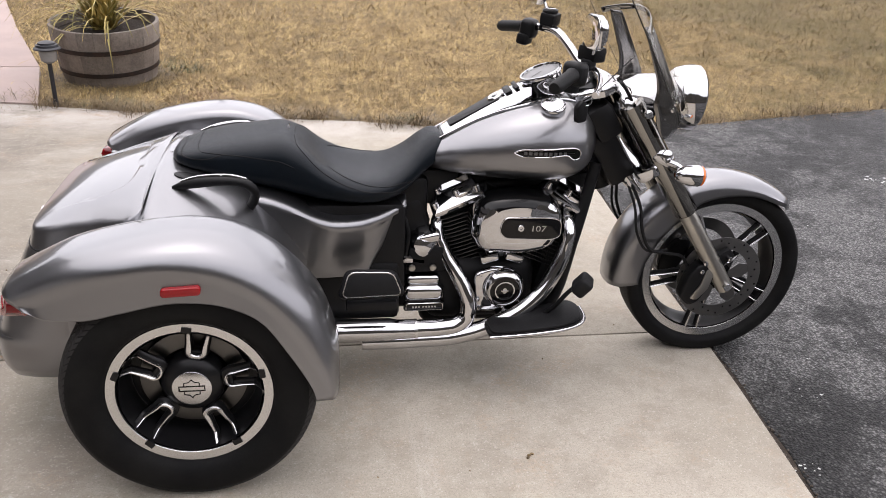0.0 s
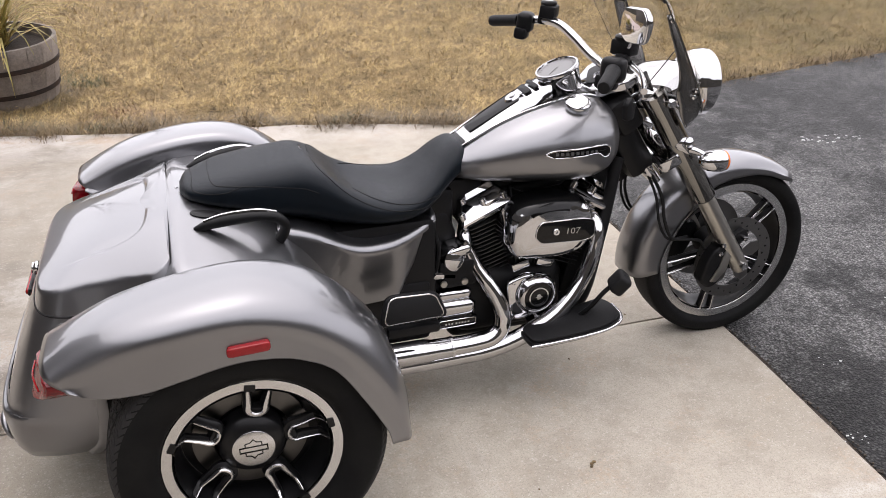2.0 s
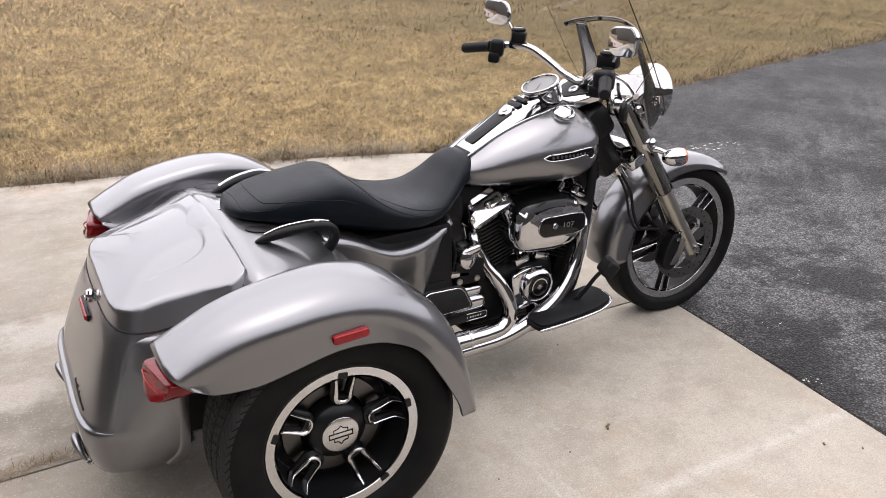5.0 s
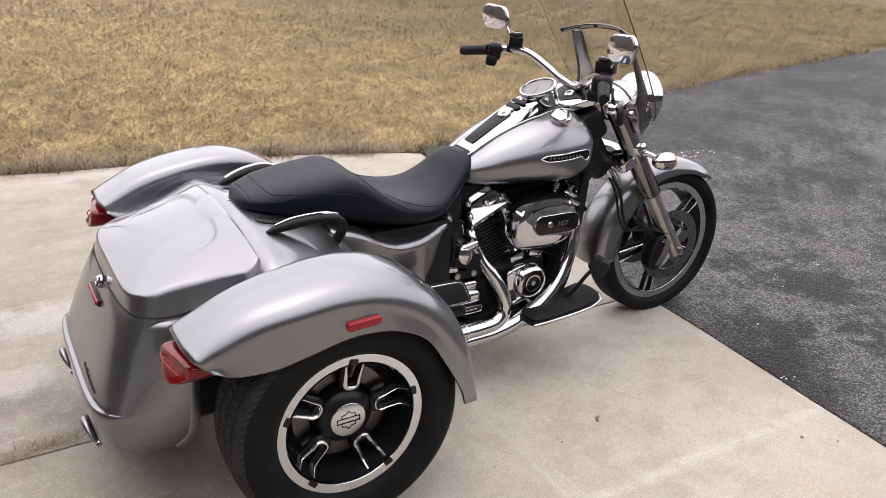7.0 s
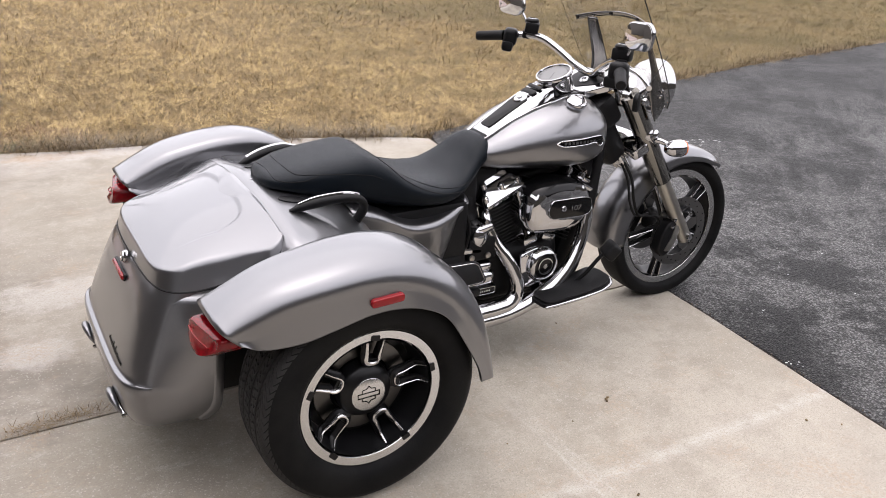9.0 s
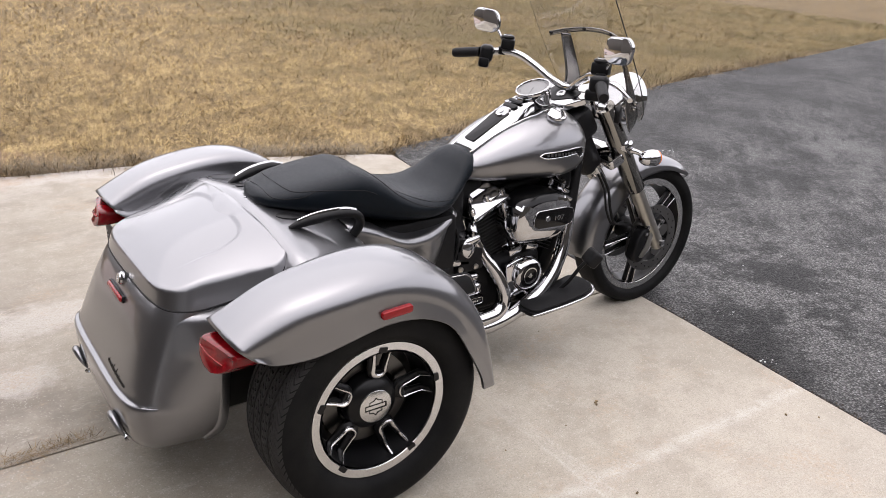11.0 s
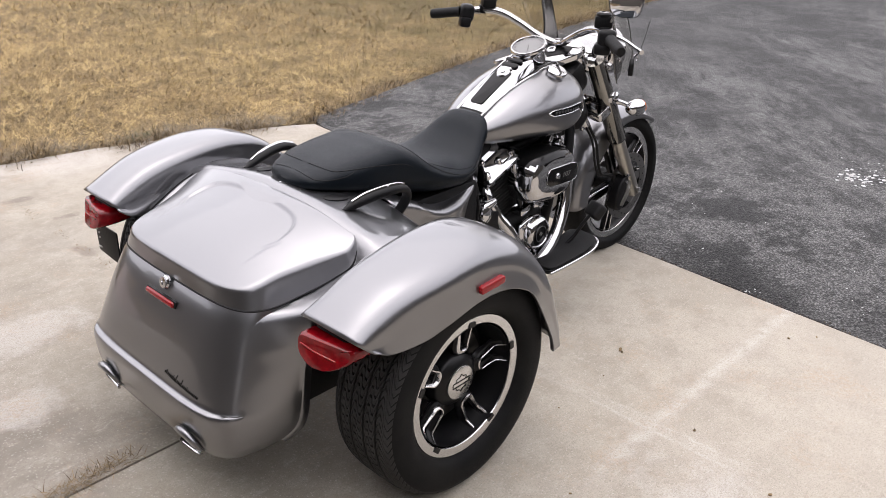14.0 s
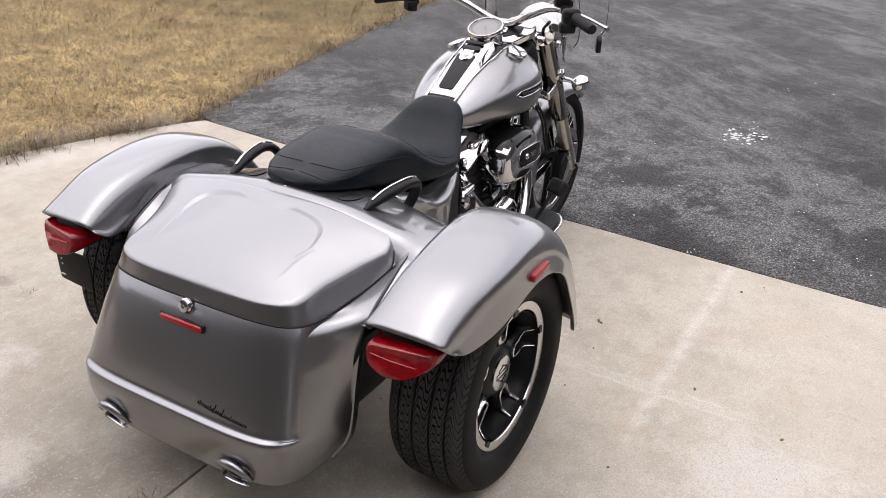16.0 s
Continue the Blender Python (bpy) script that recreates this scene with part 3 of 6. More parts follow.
def seam_outline():
    """The lid's seam round the tail: narrow at the tail, wider forward."""
    o = plan(1.0, .195, 6.0, .011)
    x = o[:, 0] - .4645
    return np.c_[x, o[:, 1] * table(x, [-.47, -.40, -.36, -.31, -.27], [.3165, .3165, .3180, .3285, .3415])]


def top_height(x, y):
    """The crowned top of the lid, with a shallow tray pressed into it that runs out towards the tail."""
    x, y = np.atleast_1d(x), np.atleast_1d(y)
    crown = table(x, [-.53, -.472, -.447, -.42, -.39, -.35, -.30, -.25, -.20, -.15, -.12, 0.0], [.560, .597, .6140, .631, .6480, .6675, .6885, .706, .720, .731, .7345, .722])
    side = table(x, [-.53, -.472, -.447, -.40, -.36, -.32, -.28, -.21, -.171, -.14, -.12, 0.0], [.560, .595, .607, .622, .633, .6415, .6490, .664, .675, .686, .692, .690])
    wide = table(x, [-.53, -.447, -.36, -.28, -.21, -.15, -.12, 0.0], [.29, .29, .293, .311, .341, .362, .366, .366])
    z = crown - (crown - side) * np.clip(np.abs(y) / wide, 0, 1.06) ** 2.6
    edge = lambda v: np.clip(v, 0, 1) ** 2 * (3 - 2 * np.clip(v, 0, 1))
    far = ((np.abs(y) / (.226 + .12 * (x + .2))) ** 7 + (np.clip(x + .50, 0, 1) / (.332 - .25 * y**2)) ** 7) ** (1 / 7)
    tray = edge((1 - far) / 0.036) * edge((x + 0.40) / 0.20)
    return z - 0.0085 * tray


SEAM, LEDGE = seam_outline() + (.4645, 0), plan(.358, .178, 5.2, .003)
TAIL = [(.166, .66, -.47), (.169, .78, -.522), (.178, .88, -.556), (.195, .945, -.567), (.225, .985, -.5765), (.262, 1.0, -.5815), (.300, 1.008, -.5835), (.320, 1.008, -.5835), (.3265, 1.006, -.581), (.3290, 1.004, -.5795), (.3305, 1.002, -.5765), (.3325, 1.0, -.5705),
        (.3345, 1.0, -.5675), (.339, 1.0, -.5645), (.348, 1.0, -.5620), (.37, 1.0, -.5540), (.42, 1.0, -.5350), (.48, 1.0, -.5115), (.53, 1.0, -.4880), (.558, 1.0, -.4735), (.566, 1.0, -.4665), (.569, 1.0, -.4645)]


def tail_outline(z, k, rear):
    """One level of the body; the step of the bumper ledge runs out round the corners."""
    w = np.clip((z - .335) / .235, 0, 1)
    o = (LEDGE * (1 - w) + SEAM * w) * (1, k)
    step = np.interp(z, [.262, .3345, .37], [0, .011, 0]) if z < .3315 else 0
    run = np.clip((np.abs(o[:, 1]) / (.358 * k) - .80) / .2, 0, 1)
    o[:, 0] += rear + step * run * run * (3 - 2 * run)
    return o


def tail_level(z):
    level = [np.interp(z, [t[0] for t in TAIL], [t[k] for t in TAIL]) for k in (1, 2)]
    return tail_outline(z, *level)


def tail_x(y, z):
    """Where the tail's face stands at a height and a distance across."""
    o = tail_level(z)
    return float(np.interp(y, o[:, 1], o[:, 0]))


def corner_point(z):
    """Where the tail's rounded corner has turned nearly forward at a height, and the way it heads there."""
    o = tail_level(z)[48:]
    d = np.diff(o, axis=0)
    i = int(np.argmax(np.arctan2(d[:, 0], d[:, 1]) > 1.13))
    return np.array([o[i][0], o[i][1], z]), np.array([d[i][0], d[i][1], 0]) / np.linalg.norm(d[i])


rows = []
for z, k, rear in TAIL:
    o = tail_outline(z, k, rear)
    rows.append(np.c_[o, np.full(len(o), z)])
o = seam_outline()
for inset, dz in ((.012, .568), (.06, .555)):
    q = (o + (.30, 0)) * (1 - inset / .2) - (.30, 0)
    rows.append(np.c_[q, np.full(len(q), dz)])
trunk = part("trunk_body", Mesh().grid(rows, cap_a=True), paint, trike, "silver painted rear trunk body")

# flanks: a cove from the trunk's side and the lid's seam out to a lip beside the fender
ROOT = [(-.448, .333, .192), (-.432, .352, .235), (-.425, .3545, .300), (-.416, .3445, .40), (-.405, .3285, .50), (-.392, .3185, .545), (-.345, .3205, .5635), (-.27, .3415, .5860), (-.20, .3660, .614), (-.165, .3775, .636), (-.1395, .3695, .668), (-.1235, .338, .693)]
LIP = [(-.392, .347, .196), (-.362, .370, .235), (-.350, .380, .290), (-.343, .388, .40), (-.332, .396, .50), (-.316, .401, .552), (-.285, .404, .585), (-.235, .404, .616), (-.175, .403, .649), (-.145, .4025, .661), (-.118, .4015, .670), (-.100, .401, .675)]
for sgn in (1, -1):
    t = np.linspace(0, 11, 80)
    a, b = table(t, np.arange(12), np.array(ROOT)), table(t, np.arange(12), np.array(LIP))
    rows = []
    for k, p, q in zip(t, a, b):
        w = np.clip((k - 4.6) / 2.2, 0, 1)
        hollow = np.clip((k - 3.0) / 2.5, 0, 1)
        ctrl = np.array([p[0] * (.5 - .15 * hollow) + q[0] * (.5 + .15 * hollow), p[1] * (.45 + .55 * hollow) + q[1] * .55 * (1 - hollow) + .003, p[2] * (.5 + .25 * w) + q[2] * (.5 - .25 * w) - .006 * w])
        turn = np.clip((6.0 - k) / 1.3, 0, 1)
        turn = turn * turn * (3 - 2 * turn)
        c0, way = corner_point(min(p[2], .566))
        reach = .5 * np.linalg.norm(q - c0)
        start = p * (1 - turn) + c0 * turn
        ctrl = ctrl * (1 - turn) + (c0 + way * reach + np.array([0, 0, .5 * (q[2] - c0[2])])) * turn
        row = [start - way * .012 * turn + np.array([0, -.0025, 0]) * turn + np.array([-.002, -.010, -.006]) * (1 - turn)]
        p = start
        row += [(1 - f) ** 2 * p + 2 * f * (1 - f) * ctrl + f * f * q for f in np.linspace(0, 1, 14)]
        row += [q + np.array([.003, .003, -.002]), q + np.array([.008, .003, -.008]), q + np.array([.026, .0, -.012]) * (1 - w) + np.array([.004, .048, -.022]) * w]
        rows.append([(x, -sgn * y, z) for x, y, z in row])
    part("body_flank", Mesh().grid(rows), paint, trike, "silver painted body flank beside the lid")
    # A black tube stands in for the shaded gap along the fender.
    part("fender_welt", Mesh().tube([(x + .0024, -sgn * (y + .024), z - .0095) for x, y, z in b[42:]], .0022, 6), grip_rubber, trike, "dark line drawn for the shaded gap between the body and the fender")


def lid_mesh():
    """The lid: its rim rises from the seam, flush with the body in front, and turns over into a crowned top."""
    tail = seam_outline()
    right = np.c_[np.linspace(-.172, -.262, 20), np.linspace(-.3770, -.3445, 20)]
    arc = np.linspace(.06, np.pi / 2 - .04, 14)
    corner = np.c_[-.170 + .0435 * np.cos(arc), -.3340 - .0435 * np.sin(arc)]
    frontal = np.c_[-.1238 - .004 * (np.linspace(.33, -.33, 70) / .33) ** 2, np.linspace(.330, -.330, 70)]
    base = np.vstack([corner, right, tail, right[::-1] * (1, -1), corner[::-1] * (1, -1), frontal])
    steps = [(0.0, 0.0), (0.0008, 0.05), (0.008, 0.42), (0.0145, 0.78), (0.0165, 0.87), (0.019, 0.94), (0.0225, 0.983), (0.027, 1.0), (0.034, 1.0), (0.05, 1.0), (0.075, 1.0)]
    mid = np.array([-0.27, 0.0])
    d0 = base - mid
    far = np.linalg.norm(d0, axis=1)
    rings = []
    for inset, lift in steps:
        tall = np.clip((top_height(base[:, 0], base[:, 1]) - seam_height(base[:, 0])) / .042, .12, 1.15)
        q = mid + d0 * (1 - inset * tall / far)[:, None]
        t0 = top_height(q[:, 0], q[:, 1])
        low = np.minimum(seam_height(base[:, 0]), t0 - .002)
        low = np.where(base[:, 0] > -.1295, t0 - .005, low)
        rings.append(np.c_[q, low + (t0 - low) * lift])
    d = q - mid
    for k in np.linspace(0.985, 0.02, 64):
        w = mid + d * k
        rings.append(np.c_[w, top_height(w[:, 0], w[:, 1])])
    return Mesh().grid(rings, close_v=True, cap_b=True), rings[0]


lid_shape, lid_foot = lid_mesh()
part("trunk_lid", lid_shape, paint, trike, "silver painted trunk lid, closed")
part("lid_seal", Mesh().tube([(a, b, c - (.0030 if a < -.14 else .008)) for a, b, c in np.vstack([lid_foot, lid_foot[:1]])], [.0030 if q[0] < -.14 else .0019 for q in np.vstack([lid_foot, lid_foot[:1]])], 8, caps=False), grip_rubber, trunk, "black rubber lid seal")

# shoulders between the lid, the seat and the fenders
ys = np.array([0, .10, .20, .28, .34, .385, .42, .45])
SHOULDER = {
    -.165: [.690, .688, .680, .662, .640, .626, .622, .615], -.1222: [.733, .730, .7195, .706, .694, .683, .664, .660], -.06: [.731, .727, .717, .703, .691, .685, .683, .67], 0.0: [.722, .719, .709, .694, .682, .677, .678, .67],
    .05: [.713, .709, .699, .684, .673, .668, .670, .665], .10: [.700, .695, .684, .666, .653, .648, .652, .645], .15: [.672, .666, .654, .634, .622, .617, .621, .612],
    .20: [.628, .620, .604, .580, .564, .558, .558, .545], .25: [.56, .55, .532, .508, .492, .488, .488, .48], .29: [.49, .48, .46, .44, .44, .445, .45, .43]}
sx = np.array(sorted(SHOULDER))
sz = np.array([SHOULDER[k] for k in sorted(SHOULDER)])
fx = np.linspace(sx[0], sx[-1], 30)
fz = table(fx, sx, sz)
rows = []
for x, z in zip(fx, fz):
    half = table(np.linspace(0, 0.45, 22), ys, z)
    yy = np.linspace(0, 0.45, 22)
    rows.append(np.r_[np.c_[np.full(21, x), -yy[:0:-1], half[:0:-1]], np.c_[np.full(22, x), yy, half]])
part("body_shoulder", Mesh().grid(rows), paint, trike, "silver painted body shell ahead of the lid")
# side walls of the body beside the wheels
for sgn in (1, -1):
    wall = Mesh().grid([[(x, sgn * yq, zq) for x in np.linspace(-.345, .21, 12)] for yq, zq in ((.425, .545), (.398, .48), (.372, .40), (.350, .31), (.320, .25))])
    part("inner_fender", wall, satin_black, trike, "black inner fender liner")

# frame cover panels below the seat
px = [.14, .20, .26, .31, .36, .42, .48, .54, .588]
ptop = [.665, .650, .625, .598, .580, .576, .582, .598, .622]
rows = []
for x in np.linspace(px[0], px[-1], 34):
    zt = table([x], px, ptop)[0]
    zb = np.interp(x, [.14, .455, .588], [.395, .40, .600])
    w = table([x], [.14, .26, .36, .44, .52, .588], [.205, .206, .204, .194, .168, .140])[0]
    sec = [(w - .10, zt + .012), (w - .035, zt + .0095), (w - .012, zt + .004), (w - .001, zt - .007), (w - .001, zt - .018), (w - .004, zt * .8 + zb * .2), (w - .010, zt * .5 + zb * .5), (w - .018, zt * .1 + zb * .9), (w - .022, zb), (w - .040, zb)]
    back = 0.22 * (1 - (x - px[0]) / (px[-1] - px[0]))
    rows.append(spline([(x + back * max(0, zt - z), -y, z) for y, z in sec], 26))
cover = Mesh().grid(rows)
part("frame_cover", cover, paint, trike, "silver painted frame cover below the seat", thick=0.003)
part("frame_cover", cover.flip_y(), paint, trike, "silver painted frame cover below the seat", thick=0.003)
for sgn in (1, -1):
    # A black tube draws the dark of the gap; the panels leave none.
    part("cover_gap", Mesh().tube([(.150, -.2055 * sgn, .640), (.185, -.2075 * sgn, .600), (.222, -.2070 * sgn, .545), (.250, -.203 * sgn, .490)], .0032, 8, 20), grip_rubber, trike, "dark line drawn for the gap behind the frame cover")
    part("cover_edge", Mesh().tube([(.141, -.2055 * sgn, .640), (.176, -.2080 * sgn, .600), (.213, -.2075 * sgn, .545), (.241, -.203 * sgn, .490)], .0030, 8, 20), paint, trike, "silver rolled edge beside the frame cover")
# frame and battery box behind the covers
part("frame", Mesh().box((0.37, 0, 0.33), (0.40, 0.32, 0.20), r=0.02).box((0.36, 0, 0.47), (0.46, 0.30, 0.30), r=0.02).box((.90, 0, .630), (.60, .10, .09), r=.02).box((.60, 0, .60), (.12, .18, .16), r=.02).box((.68, 0, .635), (.16, .12, .12), r=.02).tube([(0.5, -.04, .62), (.62, -.03, .60), (1.0, -.06, .66), (1.2, -.04, .80)], .02).tube([(1.19, 0, .62), (1.13, 0, .9)], .04)
     .tube([(1.18, -.09, .72), (1.12, -.13, .48), (1.06, -.14, .26), (.98, -.14, .19), (.5, -.14, .18)], .019, samples=24).tube([(1.18, .09, .72), (1.12, .13, .48), (1.06, .14, .26), (.98, .14, .19), (.5, .14, .18)], .019, samples=24)
     .tube([(0, -.42, .3145), (0, .42, .3145)], .04), satin_black, trike, "black steel frame")


def loft(stations, n_along, n_ring, pu, pd):
    """Sections along x: rows of x, half width, height of the widest line, top, bottom."""
    st = np.array(stations, float)
    d = np.linspace(0, 1, n_along)
    xs = st[0, 0] + (st[-1, 0] - st[0, 0]) * (0.5 - 0.5 * np.cos(np.pi * d)) * 0.5 + (st[-1, 0] - st[0, 0]) * d * 0.5
    q = table(xs, st[:, 0], st[:, 1:])
    rings = []
    for x, (hw, zm, zt, zb) in zip(xs, q):
        y, z = super_ring(n_ring, max(hw, .004), max(zt - zm, .004), max(zm - zb, .004), pu, pd)
        rings.append(np.c_[np.full(n_ring, x), y, z + zm])
    return Mesh().grid(rings, close_v=True, cap_a=True, cap_b=True)


seat_st = [(-.088, .035, .738, .748, .728), (-.075, .075, .742, .762, .722), (-.05, .105, .742, .769, .715), (0, .132, .740, .782, .700), (.08, .150, .734, .796, .678), (.16, .158, .726, .805, .655), (.235, .163, .716, .807, .635),
           (.285, .169, .702, .787, .622), (.345, .180, .685, .741, .612), (.42, .187, .668, .706, .606), (.49, .182, .661, .695, .606), (.55, .163, .668, .708, .618), (.60, .138, .695, .742, .645),
           (.645, .115, .725, .785, .688), (.68, .098, .745, .803, .715), (.70, .08, .76, .800, .735)]
def seat_section(x):
    """How square the seat's upper half is, and how deep its middle is dished."""
    return np.interp(x, [-.088, .0, .22, .30, .40, .70], [2.5, 3.8, 4.3, 3.4, 2.8, 2.6]), np.interp(x, [.25, .30, .37, .46, .56], [0, .012, .021, .013, 0])


def seat_shape():
    st = np.array(seat_st)
    rings = []
    for x in np.r_[np.linspace(-.088, -.05, 8), np.linspace(-.042, .66, 88), np.linspace(.664, .70, 8)]:
        hw, zm, zt, zb = table([x], st[:, 0], st[:, 1:])[0]
        p, dish = seat_section(x)
        y, z = super_ring(56, max(hw, .004), max(zt - zm, .004), max(zm - zb, .004), p, 2.3)
        z = z - np.where(z > 0, dish * np.clip(1 - (y / (.8 * hw)) ** 2, 0, 1) ** 1.5, 0)
        rings.append(np.c_[np.full(56, x), y, z + zm])
    return Mesh().grid(rings, close_v=True, cap_a=True, cap_b=True)


seat = part("seat", seat_shape(), vinyl, trike, "black vinyl two-up seat with stitched seams")

tank_st = [(.635, .045, .735, .758, .708), (.66, .085, .742, .775, .698), (.71, .122, .750, .803, .688), (.78, .155, .760, .842, .680), (.86, .183, .768, .877, .673), (.94, .201, .774, .902, .669), (1.02, .208, .778, .917, .668),
           (1.08, .200, .782, .916, .674), (1.12, .178, .786, .902, .690), (1.15, .140, .79, .873, .716), (1.168, .085, .79, .835, .750), (1.174, .03, .79, .805, .775)]
tank = part("fuel_tank", loft(tank_st, 60, 48, 2.3, 2.6), paint, trike, "silver painted teardrop fuel tank")


# wheels
def wheel_tyre(r_out, r_in, half, n=96):
    h = r_out - r_in
    prof = [(r_in - .004, half * .74), (r_in + .002, half * .84), (r_in + h * .22, half * .97), (r_in + h * .45, half), (r_in + h * .68, half * .985), (r_out - h * .15, half * .93), (r_out - h * .055, half * .82),
            (r_out - h * .015, half * .55), (r_out, half * .25)]
    prof = prof + [(r, -w) for r, w in prof[::-1]]
    return Mesh().lathe(spline([(r, w, 0) for r, w in prof], 44)[:, :2], (0, 0, 0), (0, -1, 0), n, caps=False)


def wheel(name, centre, side, r_out, r_in, half, ring_out, ring_in, face, angles, hub_r, label, dish=0.0, solid=True):
    """A wheel whose outer face lies at w = face out from its middle; side 1 faces the machine's right."""
    at = Matrix.Translation(centre) @ (Matrix() if side > 0 else Matrix.Rotation(math.pi, 4, "Z"))
    barrel = Mesh().lathe([(ring_in - .004, face - .004), (ring_in - .006, face - .03), (ring_in - .016, face - .05), (ring_in - .018, -face * .8), (ring_in + .01, -face)], (0, 0, 0), (0, -1, 0), 64, caps=False)
    if solid:
        barrel.lathe([(ring_in - .018, -face * .2), (hub_r * .8, -face * .2)], (0, 0, 0), (0, -1, 0), 48, caps=False)
    root = part(name, barrel.moved(at), wheel_black, trike, label)
    part("tyre", wheel_tyre(r_out - (.0075 if half > .08 else 0), r_in, half).moved(at), rubber, root, "black road tyre with worn sidewall")
    part("rim", Mesh().lathe([(ring_out, face - .018), (ring_out, face - .003), (ring_out - .003, face), (ring_in + .002, face - .002), (ring_in, face - .005), (ring_in - .001, face - .02)], (0, 0, 0), (0, -1, 0), 96, caps=False).moved(at), machined, root, "machined silver rim face")
    for a in angles:
        turn = Matrix.Rotation(radians(-a), 4, "Y")
        r1 = ring_in + .012
        m = at @ turn @ side_frame(0) @ Matrix.Translation((r1, 0, face)) @ Matrix.Rotation(-math.atan2(dish, ring_in - hub_r), 4, "Y") @ Matrix.Translation((-r1, 0, -face))
        w0, w1 = .25 * hub_r + .002, .25 * hub_r + .0105
        flat = at @ turn @ side_frame(0)
        ri = hub_r * 1.22
        out = [(r1 - .012, -w1), (ri + .026, -w0), (ri + .006, -w0 * .9), (ri - .002, -w0 * .45), (ri - .002, w0 * .45), (ri + .006, w0 * .9), (ri + .026, w0), (r1 - .012, w1)]
        fine = [tuple(q[:2]) for q in spline([(u, v, 0) for u, v in out], 34)]
        drop = lambda u: dish * (lambda k: k * k * (3 - 2 * k))(min(1.0, max(0.0, ((r1 - u) / (r1 - ri) - .03) / .36)))
        path = [tuple(flat @ Vector((u, v, face - .004 - drop(u)))) for u, v in fine]
        deep = [tuple(flat @ Vector((u, v * 1.02, face - .019 - drop(u)))) for u, v in fine]
        thin = np.interp(np.linspace(0, 7, 34), range(8), [.0042, .0044, .0062, .0076, .0076, .0062, .0044, .0042])
        stout = np.interp(np.linspace(0, 7, 34), range(8), [.0085, .009, .011, .012, .012, .011, .009, .0085])
        part("spoke", Mesh().tube(deep, stout, 8, flat=1.3).slab([(hub_r * .8, -w0), (ri + .004, -w0), (ri + .004, w0), (hub_r * .8, w0)], face - .032, face - .010, .004, m), wheel_black, root, "gloss black cast spoke")
        part("spoke_edge", Mesh().tube(path, thin, 8, flat=.6), machined, root, "machined silver spoke edge")
        if solid:
            part("rim_notch", Mesh().slab(rounded([(ring_in - .003, w1 * .5), (ring_in + .012, w1 * .5), (ring_in + .012, w1 * 1.35), (ring_in - .003, w1 * 1.35)], .003), face - .014, face + .0008, 0, flat), wheel_black, root)
    part("hub", Mesh().lathe([(hub_r * 1.12, face - dish - .05), (hub_r * 1.10, face - dish - .016), (hub_r, face - dish - .006), (hub_r * .62, face - dish + .006), (hub_r * .56, face - dish + .007)], (0, 0, 0), (0, -1, 0), 40).moved(at), wheel_black, root, "gloss black hub")
    return root, at


def tread(r_out, n=43):
    """Raised tread blocks round a tyre, in five wavy ribs."""
    m = Mesh()
    crown = lambda y: r_out - np.interp(abs(y), [0, .05, .07, .085, .095, .102], [0, .001, .003, .0075, .014, .024])
    ribs = [(-.101, -.067, -.75), (-.061, -.026, .9), (-.020, .020, .55), (.026, .061, .9), (.067, .101, -.75)]
    step = 2 * math.pi / n
    for i in range(n):
        for y0, y1, lean in ribs:
            for half in ((0, 1)):
                cols = np.linspace(y0, y1, 6)
                a0 = i * step + half * step * .5 + .25 * step * math.copysign(1, y0 + y1 + .001)
                wide = step * .35
                pts = []
                for y in cols:
                    s = lean * step * (y - y0) / (y1 - y0) + .52 * step * math.sin((y - y0) / (y1 - y0) * 6.28)
                    for a in (a0 + s, a0 + s + wide):
                        for lift in (-.008, 0.0):
                            r = crown(y) + lift
                            pts.append((r * math.cos(a), y, r * math.sin(a)))
                o = len(m.v)
                m.v += pts
                for c in range(5):
                    b = o + 4 * c
                    m.f += [(b + 1, b + 5, b + 7, b + 3), (b, b + 1, b + 5, b + 4)[::-1], (b + 2, b + 6, b + 7, b + 3)[::-1]]
                m.f += [(o, o + 2, o + 3, o + 1), (o + 20, o + 21, o + 23, o + 22)]
    return m


